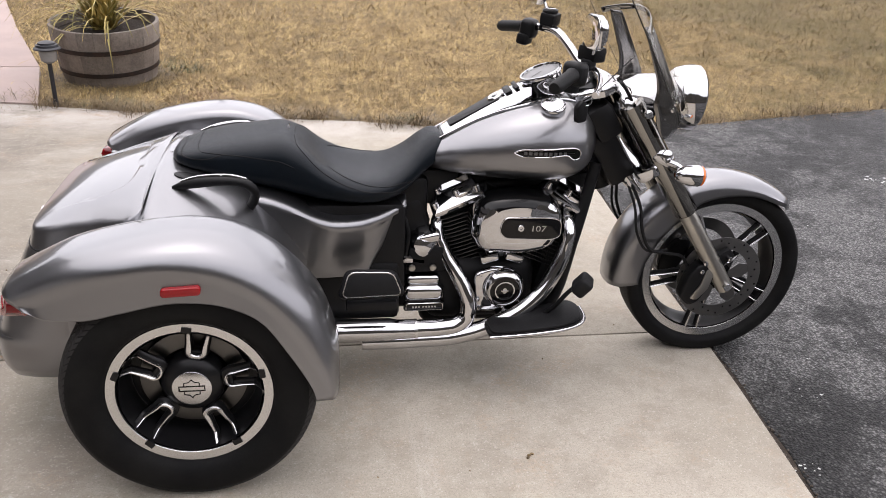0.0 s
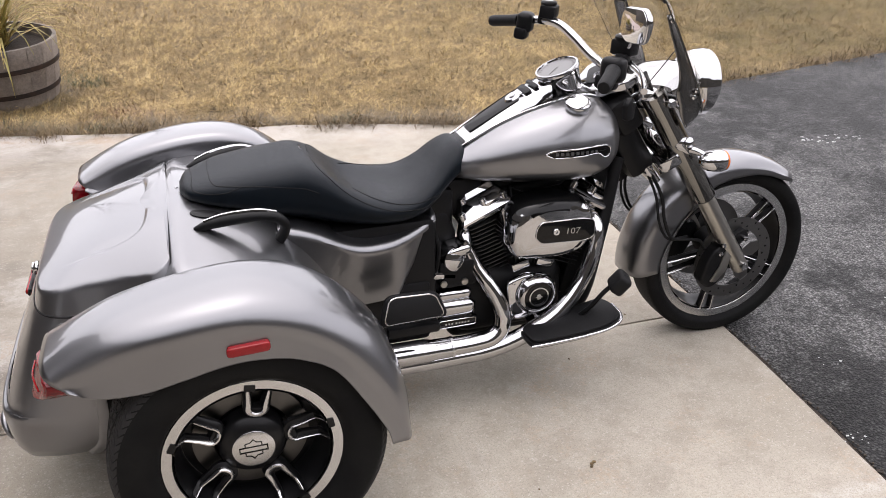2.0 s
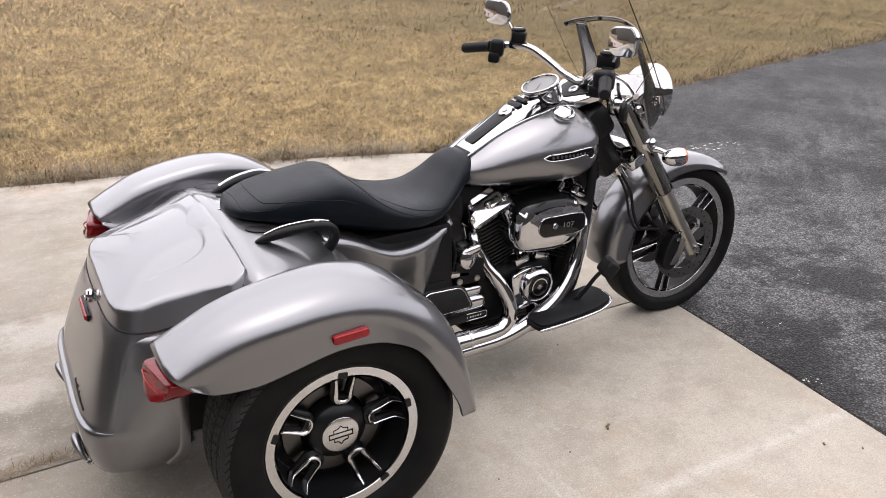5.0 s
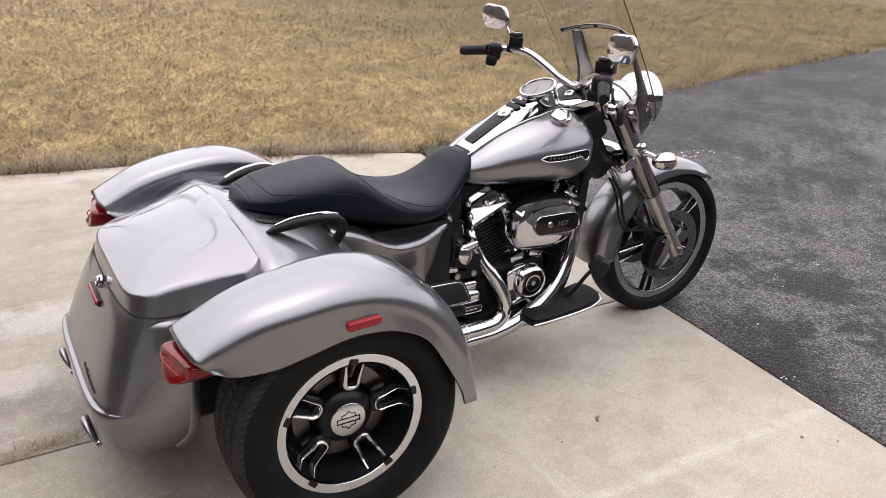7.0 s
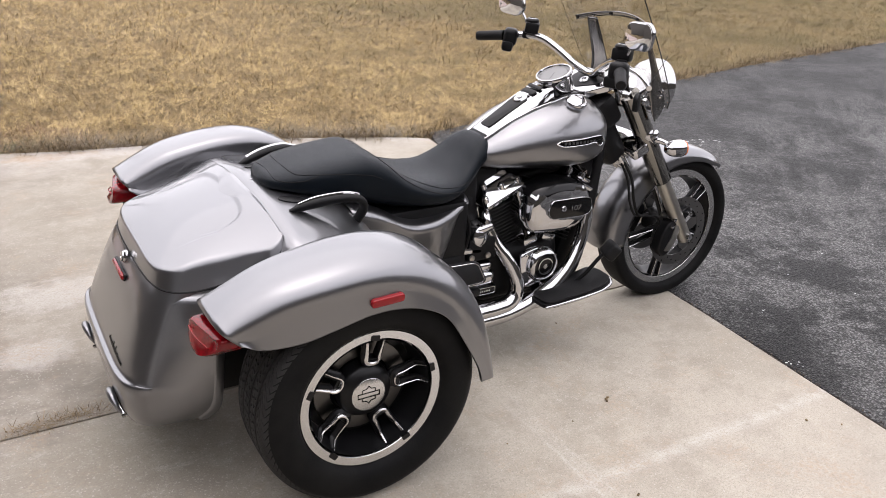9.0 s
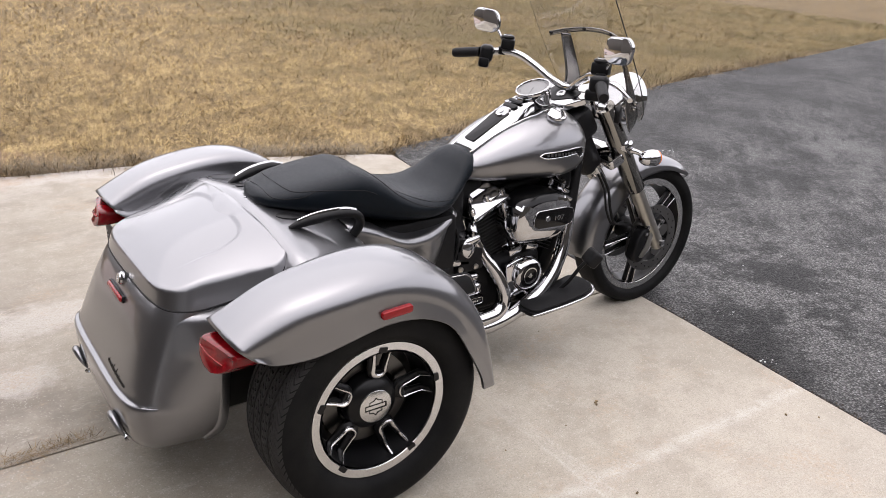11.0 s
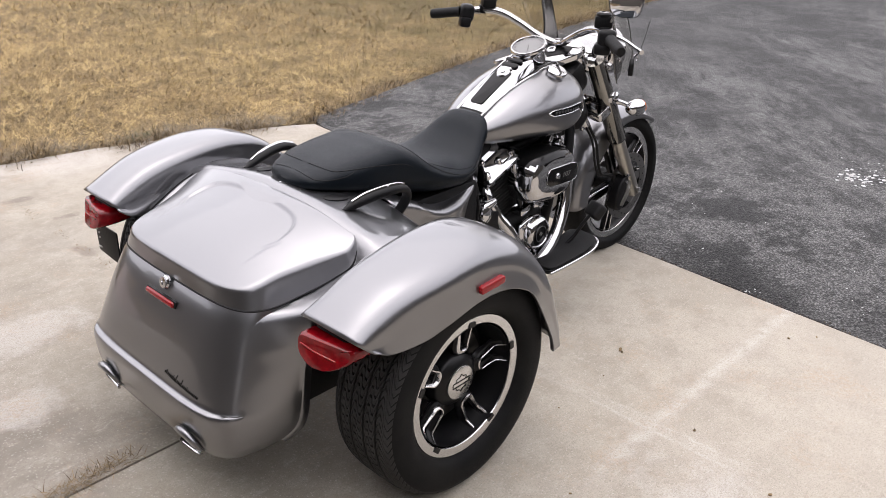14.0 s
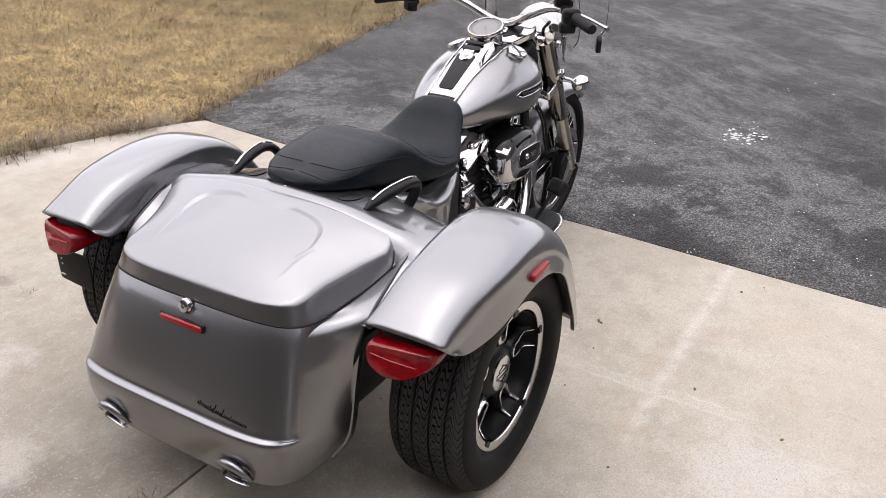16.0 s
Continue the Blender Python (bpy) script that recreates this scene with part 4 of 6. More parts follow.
for side in (1, -1):
    w, at = wheel("rear_wheel", (0, -.556 * side, .3165), side, .3165, .2085, .108, .206, .1785, .084, [80, 8, -64, -136, 152], .072, "rear wheel with black cast spokes and machined edges", .036)
    tr = part("tread", tread(.3165).moved(at), tread_rubber, w, "black tread blocks", angle=30)
    tr["kind"] = "stuff"
    part("brake_rotor", Mesh().lathe([(.135, -.005), (.135, .004), (.09, .004), (.088, -.005)], (0, 0, 0), (0, -1, 0), 48, caps=False).moved(at), dark_steel, w, "dull steel brake rotor")
    cap_c = at @ side_frame(0)
    part("hub_cap", Mesh().lathe([(.049, .050), (.049, .0575), (.047, .059), (.0005, .059)], (0, 0, 0), (0, -1, 0), 32, caps=False).moved(at), machined, w, "silver hub cap with a dark emblem")
    emblem = Mesh()
    for u0, u1, v0, v1 in ((-.033, .033, .0055, .008), (-.033, .033, -.008, -.0055), (-.033, -.0305, -.008, .008), (.0305, .033, -.008, .008)):
        emblem.slab([(u0, v0), (u1, v0), (u1, v1), (u0, v1)], .0592, .0602, 0, cap_c)
    for sg in (1, -1):
        pts = [(-.019, .0075 * sg), (-.019, .017 * sg), (-.007, .019 * sg), (0, .027 * sg), (.007, .019 * sg), (.019, .017 * sg), (.019, .0075 * sg)]
        for p0, p1 in zip(pts, pts[1:]):
            emblem.tube([tuple(cap_c @ Vector((*p0, .0595))), tuple(cap_c @ Vector((*p1, .0595)))], .0013, 4)
    part("emblem", emblem, gloss_black, w)

FRONT_C = (1.661, 0, .305)
fw, _ = wheel("front_wheel", FRONT_C, 1, .308, .255, .064, .2535, .224, .046, [-100, -28, 44, 116, 188], .045, "front wheel with black cast spokes and machined edges", solid=False)
for sgn in (1, -1):
    part("brake_disc", Mesh().grid([[(r * math.cos(a), w, r * math.sin(a)) for a in np.linspace(0, 2 * np.pi, 64, endpoint=False)] for r, w in ((.148, 0), (.148, -.004), (.106, -.004), (.106, 0))], close_u=True, close_v=True)
         .moved(Matrix.Translation((1.661, -.088 * sgn, .305))), disc_steel, fw, "drilled steel brake disc")

# front fender: a rounded channel round the front wheel
rows = []
for a in np.linspace(44, 185, 46):
    skirt = np.interp(a, [44, 60, 90, 110, 130, 160, 196], [.326, .302, .288, .285, .262, .262, .285])
    top = .347 + np.interp(a, [80, 150, 191], [0, .024, .030])
    ctrl = [(skirt, .078), (skirt * .5 + .168, .080), (top - .028, .076), (top - .008, .055), (top, .02), (top, -.02), (top - .008, -.055), (top - .028, -.076), (skirt * .5 + .168, -.080), (skirt, -.078)]
    slim = min(1.0, .45 + (a - 44) / 14)
    ctrl = [(r, w * slim) for r, w in ctrl]
    ca, sa = math.cos(radians(a)), math.sin(radians(a))
    rows.append([(1.661 + r * ca, w, .305 + r * sa) for r, w, _ in spline([(r, w, 0) for r, w in ctrl], 28)])
part("front_fender", Mesh().grid(rows), paint, trike, "silver painted front fender", thick=0.004)

# forks
FD = Vector((-.40, 0, .604)).normalized()
for sgn in (1, -1):
    foot = Vector((1.664, -.118 * sgn, .298))
    at = lambda d: tuple(foot + FD * d)
    part("fork_leg", Mesh().tube([at(-.025), at(-.02), at(.06), at(.30), at(.32)], [.018, .028, .0285, .0285, .026], 20), satin, trike, "satin alloy fork leg")
    part("fork_cover", Mesh().tube([at(.315), at(.32), at(.52), at(.74)], [.034, .0375, .038, .038], 24), nickel, trike, "polished fork cover")
    part("axle_nut", Mesh().tube([(1.663, -.138 * sgn, .300), (1.663, -.158 * sgn, .300)], .013, 6), chrome, trike, "chrome axle nut")



# ---- motorcycle: front end ----
HD = Vector((.985, 0, -.12))
head = part("headlamp", Mesh().lathe([(.01, -.062), (.045, -.058), (.072, -.048), (.089, -.030), (.099, -.004), (.104, .02), (.104, .036), (.099, .042), (.093, .040)], (1.463, 0, .904), HD, 48, caps=False), chrome, trike, "chrome headlamp bucket")
part("headlamp_lens", Mesh().lathe([(.093, .038), (.06, .052), (.03, .058), (.001, .060)], (1.463, 0, .904), HD, 40, caps=False), dial, head, "clear headlamp lens")
# chrome nacelle round the fork tops
part("nacelle", Mesh().grid([[(x, w * math.cos(a), z0 + h * math.sin(a)) for a in np.linspace(-.5, math.pi + .5, 22)] for x, w, z0, h in
     ((1.21, .10, .90, .060), (1.24, .125, .90, .066), (1.29, .128, .90, .070), (1.34, .112, .905, .070), (1.38, .09, .91, .066), (1.42, .075, .915, .06))]), chrome, trike, "chrome fork nacelle", thick=.003)
plate_m = Matrix.Translation((1.135, 0, .943)) @ Matrix.Rotation(radians(-24), 4, "Y")
part("handlebar_cover", Mesh().slab(rounded([(-.052, -.062), (.03, -.115), (.085, -.105), (.095, 0), (.085, .105), (.03, .115), (-.052, .062)], .02), -.03, 0, .008, plate_m, 3), chrome, trike, "chrome handlebar clamp cover")
part("switch_panel", Mesh().slab(rounded([(-.040, 0), (.012, -.075), (.050, -.070), (.052, .070), (.012, .075)], .012), .0, .003, .001, plate_m), satin_black, trike, "black ignition panel")
part("ignition_switch", Mesh().lathe([(.019, 0), (.019, .006), (.016, .009), (.009, .009), (.008, .004), (0, .004)], (1.142, -.004, .9475), (-.407, 0, .914), 24, caps=False), chrome, trike, "chrome ignition switch")
part("steering_head", Mesh().tube([(1.235, 0, .62), (1.17, 0, .78), (1.125, 0, .92)], [.042, .045, .045], 18).box((1.185, 0, .735), (.10, .15, .10), (0, -33, 0), .02).box((1.19, -.03, .85), (.09, .17, .12), (0, -33, 0), .025)
     .box((1.165, .03, .80), (.07, .20, .10), (0, -20, 0), .02).box((1.215, 0, .76), (.10, .19, .26), (0, -33, 0), .03), satin_black, trike, "black steering head")
sb = part("switch_box", Mesh().box((1.292, -.118, .885), (.075, .045, .058), (0, 12, 0), .012, 3).tube([(1.27, -.11, .90), (1.24, -.12, .95), (1.20, -.16, .99)], .006, 8, 12), gloss_black, trike, "gloss black switch box beside the fork")
part("label", Mesh().box((1.306, -.1415, .890), (.010, .001, .018), (0, 12, 0), 0, 1), white_print, sb, "small white label")
part("lower_clamp", Mesh().slab(rounded([(-.05, -.14), (.02, -.155), (.045, -.10), (.05, 0), (.045, .10), (.02, .155), (-.05, .14), (-.03, 0)], .02), -.02, .02, .008, Matrix.Translation((1.345, 0, .705)) @ Matrix.Rotation(radians(-33), 4, "Y")), chrome, trike, "chrome lower fork clamp")
part("horn_bracket", Mesh().tube([(1.27, -.06, .70), (1.30, -.075, .655), (1.335, -.08, .62)], [.018, .02, .012], 12, 10).tube([(1.25, -.03, .69), (1.33, -.05, .62)], .012, 8), chrome, trike, "chrome brake line bracket")
for sgn in (1, -1):
    # turn signal on its stalk
    sig = part("turn_signal", Mesh().lathe([(.006, -.052), (.018, -.045), (.028, -.025), (.0325, 0), (.033, .022), (.031, .026)], (1.437, -.213 * sgn, .720), (1, 0, -.06), 24, caps=False), chrome, trike, "chrome bullet turn signal with an amber lens")
    part("lens", Mesh().lathe([(.0315, .024), (.030, .033), (.02, .041), (.001, .044)], (1.437, -.213 * sgn, .720), (1, 0, -.06), 24, caps=False), amber, sig, "amber lens")
    part("stalk", Mesh().tube([(1.385, -.150 * sgn, .742), (1.41, -.170 * sgn, .735), (1.425, -.19 * sgn, .725)], [.012, .010, .010], 10, 8).lathe([(.018, -.01), (.018, .012), (.012, .016), (.0, .016)], (1.375, -.152 * sgn, .762), (.2, -1.0 * sgn, .3), 16, caps=False), chrome, sig)
    part("fork_clamp", Mesh().box((1.372, -.12 * sgn, .752), (.082, .082, .05), (0, 33.5, 0), .022, 3), chrome, trike, "chrome signal clamp")
    part("fork_bolt", Mesh().lathe([(.014, 0), (.014, .008), (.010, .014), (0, .015)], (1.297, -.158 * sgn, .893), (0, -sgn, 0), 14, caps=False), chrome, trike, "chrome dome bolt")
    # brake hose
    part("brake_hose", Mesh().tube([(1.30, -.085 * sgn, .66), (1.335, -.115 * sgn, .58), (1.35, -.125 * sgn, .50), (1.385, -.125 * sgn, .435), (1.45, -.118 * sgn, .415), (1.51, -.105 * sgn, .395), (1.535, -.10 * sgn, .36)], .0055, 8, 40)
         .tube([(1.29, -.080 * sgn, .66), (1.318, -.11 * sgn, .58), (1.335, -.122 * sgn, .49), (1.375, -.122 * sgn, .43), (1.45, -.113 * sgn, .425)], .0045, 8, 34), grip_rubber, trike, "black brake hose")
    # caliper
    m = Matrix.Translation((1.583, -.107 * sgn, .300)) @ Matrix.Rotation(radians(24), 4, "Y")
    cal = part("brake_caliper", Mesh().slab(rounded([(-.045, -.07), (.0, -.085), (.025, -.06), (.03, 0), (.025, .07), (-.01, .085), (-.05, .06), (-.06, 0)], .02), -.028, .028, .01, m @ side_frame(0), 3)
               .slab(rounded([(-.01, .06), (.035, .075), (.06, .13), (.03, .15), (-.01, .10)], .012), -.012, .012, .004, m @ side_frame(0)), satin_black, trike, "black four-piston brake caliper")
    part("caliper_badge", Mesh().slab(rounded([(-.016, -.058), (.010, -.052), (.024, 0), (.012, .056), (-.018, .060), (-.008, 0)], .009), .0275, .0325, .001, m @ (side_frame(0) if sgn > 0 else Matrix.Scale(-1, 4, (0, 1, 0)) @ side_frame(0))), satin, cal, "grey caliper face")
    for du, dv in ((-.035, .075), (-.03, .045), (.035, .12)):
        part("caliper_bolt", Mesh().lathe([(.008, -.034), (.008, .034), (.004, .036), (0, .036)], tuple(m @ Vector((du, 0, dv))), (0, -sgn, 0), 10, caps=False), chrome, cal)
# disc carriers and drilled holes
for sgn in (1, -1):
    for k in range(5):
        a = radians(18 + 72 * k)
        m = Matrix.Translation((1.661, -.088 * sgn, .305)) @ Matrix.Rotation(-a, 4, "Y") @ side_frame(0)
        part("disc_carrier", Mesh().slab(rounded([(.035, -.012), (.075, -.028), (.112, -.012), (.112, .012), (.075, .028), (.035, .012)], .008), -.002 * sgn, .002 * sgn, 0, m), disc_steel, fw, "grey brake disc carrier")
    holes = Mesh()
    for k in range(30):
        a, r = 2 * math.pi * k / 30, (.118, .128, .138)[k % 3]
        holes.lathe([(.0036, 0), (.0001, .0005)], (1.661 + r * math.cos(a), -.0921 * sgn, .305 + r * math.sin(a)), (0, -sgn, 0), 8, caps=False)
    part("disc_holes", holes, gloss_black, fw)["kind"] = "stuff"
part("front_hub", Mesh().tube([(1.661, -.13, .302), (1.661, .13, .302)], .022, 18).tube([(1.661, -.075, .305), (1.661, .075, .305)], .05, 24), satin_black, fw, "black front hub")

# ---- handlebar and controls, turned slightly to the right ----
BAR = Matrix.Translation((1.15, .004, 0)) @ Matrix.Rotation(radians(-2.9), 4, "Z") @ Matrix.Translation((-1.15, 0, 0))
for sgn, side in ((1, "left"), (-1, "right")):
    hb = part("handlebar", Mesh().tube([(1.17, 0, .97), (1.165, .03 * sgn, .975), (1.148, .065 * sgn, .990), (1.122, .14 * sgn, 1.03), (1.10, .21 * sgn, 1.058), (1.078, .265 * sgn, 1.064), (1.05, .31 * sgn, 1.058)], .0138, 16, 46).moved(BAR), chrome, trike, "chrome handlebar")
    part("grip", Mesh().tube([(1.012, .352 * sgn, 1.051), (1.005, .362 * sgn, 1.050), (.952, .434 * sgn, 1.038), (.946, .442 * sgn, 1.037)], [.0205, .0185, .0185, .0150], 18).moved(BAR), grip_rubber, trike, "black rubber grip")
    turn = (0, 6, (-36 if sgn > 0 else 36))
    sw = part("switch_housing", Mesh().box((1.026, .327 * sgn, 1.050), (.052, .062, .064), turn, .016, 3).box((1.012, .322 * sgn, 1.018), (.042, .056, .038), turn, .010, 2).moved(BAR), satin_black, trike, "black switch housing")
    for k in range(3):
        part("switch_button", Mesh().box((1.008 + .006 * k, (.314 + .011 * k) * sgn, 1.070 - .008 * (k % 2)), (.010, .009, .010), turn, .002, 1).moved(BAR), grip_rubber, sw)
    part("fluid_reservoir", Mesh().box((1.082, .268 * sgn, 1.092), (.052, .062, .042), turn, .008, 2).lathe([(.026, 0), (.026, .008), (.022, .012)], (1.08, .268 * sgn, 1.112), (0, 0, 1), 20).box((1.07, .285 * sgn, 1.065), (.03, .035, .03), turn, .006).moved(BAR), satin_black, trike, "black fluid reservoir on the bar")
    part("reservoir_cap", Mesh().lathe([(.017, .0), (.017, .002), (.010, .0025), (.0095, 0)], (1.08, .268 * sgn, 1.1245), (0, 0, 1), 20, caps=False).moved(BAR), chrome, trike, "chrome cap ring")
    part("lever", Mesh().tube([(1.085, .30 * sgn, 1.055), (1.088, .35 * sgn, 1.045), (1.065, .42 * sgn, 1.030), (1.050, .452 * sgn, 1.024)], [.008, .007, .0065, .009], 10, 20).moved(BAR), chrome, trike, "chrome hand lever")
    # mirror
    mc = Vector((1.045, .372 * sgn, 1.168))
    mm = Matrix.Translation(mc) @ Matrix.Rotation(radians(16 if sgn > 0 else 7), 4, "Z") @ Matrix(((0, 0, -1, 0), (1, 0, 0, 0), (0, 1, 0, 0), (0, 0, 0, 1)))
    shape = rounded([(-.068 * sgn, -.020), (-.054 * sgn, .038), (.046 * sgn, .044), (.070 * sgn, .018), (.058 * sgn, -.038), (-.034 * sgn, -.044)], .03, 5)
    shape = [(u * (1.0 if sgn > 0 else .88), v * 1.06) for u, v in shape]
    mir = part("mirror", Mesh().slab(shape, -.016, 0, .004, mm, 2).slab([(u * .8, v * .8) for u, v in shape], -.030, -.012, .010, mm, 3).moved(BAR), chrome, trike, "chrome rear-view mirror")
    part("mirror_glass", Mesh().slab([(u * .945, v * .93) for u, v in shape], -.0005, .0014, .0005, mm).moved(BAR), mirror_mat, mir, "mirror glass")
    part("mirror_stem", Mesh().tube([(1.075, .285 * sgn, 1.07), (1.078, .300 * sgn, 1.10), (1.072, .325 * sgn, 1.135), (1.062, .342 * sgn, 1.155)], .0052, 10, 16).moved(BAR), chrome, mir)
part("key_fob", Mesh().slab(rounded([(-.016, -.03), (.016, -.03), (.020, .012), (.0, .03), (-.020, .012)], .01), -.008, .008, .003, Matrix.Translation((1.022, -.437, .980)) @ Matrix.Rotation(radians(30), 4, "Z") @ side_frame(0)).tube([(1.024, -.437, 1.005), (1.036, -.441, 1.014), (1.048, -.445, 1.024)], .002, 6).moved(BAR), satin_black, trike, "black key fob hanging from the lever")
part("key_ring", Mesh().tube([(1.035 + .012 * math.cos(a), -.440, 1.006 + .012 * math.sin(a)) for a in np.linspace(0, 2 * math.pi, 18)], .0014, 6, caps=False).moved(BAR), chrome, trike, "steel key ring")
part("wire_antenna", Mesh().tube([(1.045, -.445, 1.022), (1.09, -.43, 1.06), (1.15, -.405, 1.11)], .0013, 6, 10).moved(BAR), satin_black, trike, "thin black wire")


# ---- windscreen ----
def screen_point(y, z):
    w = np.interp(z, [.85, .87, .90, .96, 1.05, 1.15, 1.40], [.165, .192, .215, .232, .239, .240, .232])
    return 1.36 - .58 * (z - .905) + .105 * (1 - (y / w) ** 2), w


def screen_rows(z0, z1, nz, ny):
    rows = []
    for z in np.linspace(z0, z1, nz):
        w = screen_point(0, z)[1]
        rows.append([(screen_point(y, z)[0], y, z) for y in np.linspace(-w, w, ny)])
    return rows


screen = part("windscreen", Mesh().grid(screen_rows(.96, 1.385, 26, 30)), glass, trike, "clear detachable windscreen", thick=.002)
screen.visible_shadow = False
for sgn in (1, -1):
    part("screen_edge", Mesh().tube([(screen_point(0, z)[0] - .105, screen_point(0, z)[1] * sgn, z) for z in np.linspace(.87, 1.385, 20)], .0020 if sgn < 0 else .0006, 6), screen_rim, screen, "smoky polished screen edge")
    wing = []
    for z in np.linspace(.852, .96, 10):
        w = screen_point(0, z)[1]
        wing.append([(screen_point(y, z)[0], y * sgn, z) for y in np.linspace(.118 - .02 * (z - .85) / .11, w, 8)])
    pane = part("screen_wing", Mesh().grid(wing), glass, screen, "clear lower wing of the windscreen", thick=.002)
    pane.visible_shadow = False
    strip = []
    for z in np.linspace(.82, 1.145, 26):
        xf = np.interp(z, [.82, .845, .88, .96, 1.03, 1.116, 1.145], [1.378, 1.398, 1.408, 1.378, 1.344, 1.300, 1.284])
        wide = np.interp(z, [.82, .845, .87, .92, .96, 1.0, 1.12, 1.145], [.03, .066, .085, .088, .066, .052, .036, .030])
        yo = np.interp(z, [.845, 1.145], [.152, .132])
        strip.append([(xf - wide * u, (yo + .022 * u) * sgn, z) for u in (0, .35, .7, 1.0)])
    br = part("screen_bracket", Mesh().grid(strip), satin_dark, screen, "polished screen mounting bracket", thick=.003)
    for z, u in ((.905, .30), (.922, .12), (1.128, .5)):
        xf = np.interp(z, [.82, .845, .88, .96, 1.03, 1.116, 1.145], [1.378, 1.398, 1.408, 1.378, 1.344, 1.300, 1.284])
        wide = np.interp(z, [.82, .845, .87, .92, .96, 1.0, 1.12, 1.145], [.03, .066, .085, .088, .066, .052, .036, .030])
        part("bolt", Mesh().lathe([(.0075, 0), (.007, .004), (.003, .006), (0, .006)], (xf - wide * u, (np.interp(z, [.845, 1.145], [.152, .132]) + .022 * u + .003) * sgn, z), (-.2, sgn, 0), 12, caps=False), chrome, br)
bar_rows = []
for y in np.linspace(-.208, .208, 30):
    zc = 1.172 - .85 * y * y
    bar_rows.append([(screen_point(y, z)[0] - .007, y, z) for z in (zc - .008, zc, zc + .008)])
part("screen_brace", Mesh().grid(bar_rows), nickel, screen, "polished cross brace of the windscreen", thick=.003)
for y in (-.2, -.07, .07, .2):
    z = 1.172 - .85 * y * y
    part("bolt", Mesh().lathe([(.0075, 0), (.007, .004), (.003, .006), (0, .006)], (screen_point(y, z)[0] - .010, y, z), (-.8, 0, -.4), 12, caps=False), gloss_black, screen)

# ---- tank top ----
TANK = np.array(tank_st)


def tank_side(x, z, sgn=-1, out=0.0):
    """The tank's skin at a place of its side view."""
    hw, zm, zt, zb = table([x], TANK[:, 0], TANK[:, 1:])[0]
    h, p = (zt - zm, 2.3) if z >= zm else (zm - zb, 2.6)
    return (x, sgn * (hw * max(0.0, 1 - (abs(z - zm) / h) ** p) ** (1 / p) + out), z)


def tank_top(x, y, out=0.0):
    hw, zm, zt, zb = table([x], TANK[:, 0], TANK[:, 1:])[0]
    return (x, y, zm + (zt - zm) * max(0.0, 1 - (abs(y) / hw) ** 2.3) ** (1 / 2.3) + out)


rows = []
for x in np.linspace(.69, 1.10, 26):
    w = np.interp(x, [.69, .76, .95, 1.10], [.052, .058, .074, .066])
    rows.append([tank_top(x, y, .004 if abs(y) < w * .98 else .0015) for y in np.linspace(-w, w, 13)])
part("console_base", Mesh().grid(rows), gloss_black, trike, "gloss black console base", thick=.004)
for sgn in (1, -1):
    part("console_trim", Mesh().tube([tank_top(x, sgn * np.interp(x, [.69, .76, .95, 1.10], [.054, .060, .076, .068]), .003) for x in np.linspace(.69, 1.10, 24)], .0032, 8), chrome, trike, "chrome trim strip along the tank")
CON = [(.690, .788, .050), (.715, .812, .050), (.76, .840, .052), (.82, .876, .053), (.88, .910, .052), (.93, .934, .052), (.965, .950, .050)]
rows = []
for x, z, w in spline([(a, c, b) for a, b, c in CON], 20)[:, [0, 2, 1]]:
    base = [tank_top(x, -y, .004)[2] for y in (w, w * .9)]
    rows.append([(x, -w - .012, base[0]), (x, -w - .004, z - .010), (x, -w + .003, z - .002), (x, -w * .6, z), (x, 0, z + .0015), (x, w * .6, z), (x, w - .003, z - .002), (x, w + .004, z - .010), (x, w + .012, base[0])])
console = part("console", Mesh().grid(rows, cap_a=True, cap_b=True), chrome, trike, "chrome tank console", angle=50)
con_m = Matrix.Translation((.82, 0, .8775)) @ Matrix.Rotation(radians(-30), 4, "Y")
part("console_insert", Mesh().slab(rounded([(-.110, -.027), (.062, -.036), (.062, .036), (-.110, .027)], .010, 6), -.002, .0014, .0006, con_m), satin_black, console, "black console insert")
part("console_insert", Mesh().slab(rounded([(.085, -.034), (.106, -.034), (.106, .034), (.085, .034)], .008), -.002, .004, .001, con_m), satin_black, console, "black indicator strip")
part("console_insert", Mesh().slab(rounded([(.117, -.036), (.130, -.036), (.130, .036), (.117, .036)], .005), -.002, .004, .001, con_m), satin_black, console, "black indicator strip")
part("console_lock", Mesh().lathe([(.026, 0), (.026, .004), (.022, .008), (.010, .008), (.009, .011), (0, .011)], (.868, 0, .9035), (-.5, 0, .866), 24, caps=False).slab(rounded([(.045, -.010), (.082, -.022), (.082, .022), (.045, .010)], .004), .0, .006, .002, con_m), chrome, console, "chrome console lock")
spd_axis = Vector((-.37, 0, .93)).normalized()
sp = part("speedometer", Mesh().lathe([(.050, -.10), (.056, -.06), (.060, -.02), (.0625, -.008), (.0665, -.004), (.0665, .002), (.064, .006), (.059, .006), (.0575, .001)], (1.003, 0, .980), spd_axis, 48, caps=False), chrome, trike, "chrome speedometer pod")
part("dial", Mesh().lathe([(.058, .0008), (.030, .001), (.0005, .001)], (1.003, 0, .980), spd_axis, 40, caps=False), dial, sp, "grey speedometer dial")
ticks = Mesh()
q = spd_axis.to_track_quat("Z", "Y").to_matrix().to_4x4()
for k in range(25):
    a = radians(-60 + 300 * k / 24)
    ticks.slab([(.046, -.0007), (.054, -.0007), (.054, .0007), (.046, .0007)], .0012, .0018, 0, Matrix.Translation((1.003, 0, .980)) @ q @ Matrix.Rotation(a, 4, "Z"))
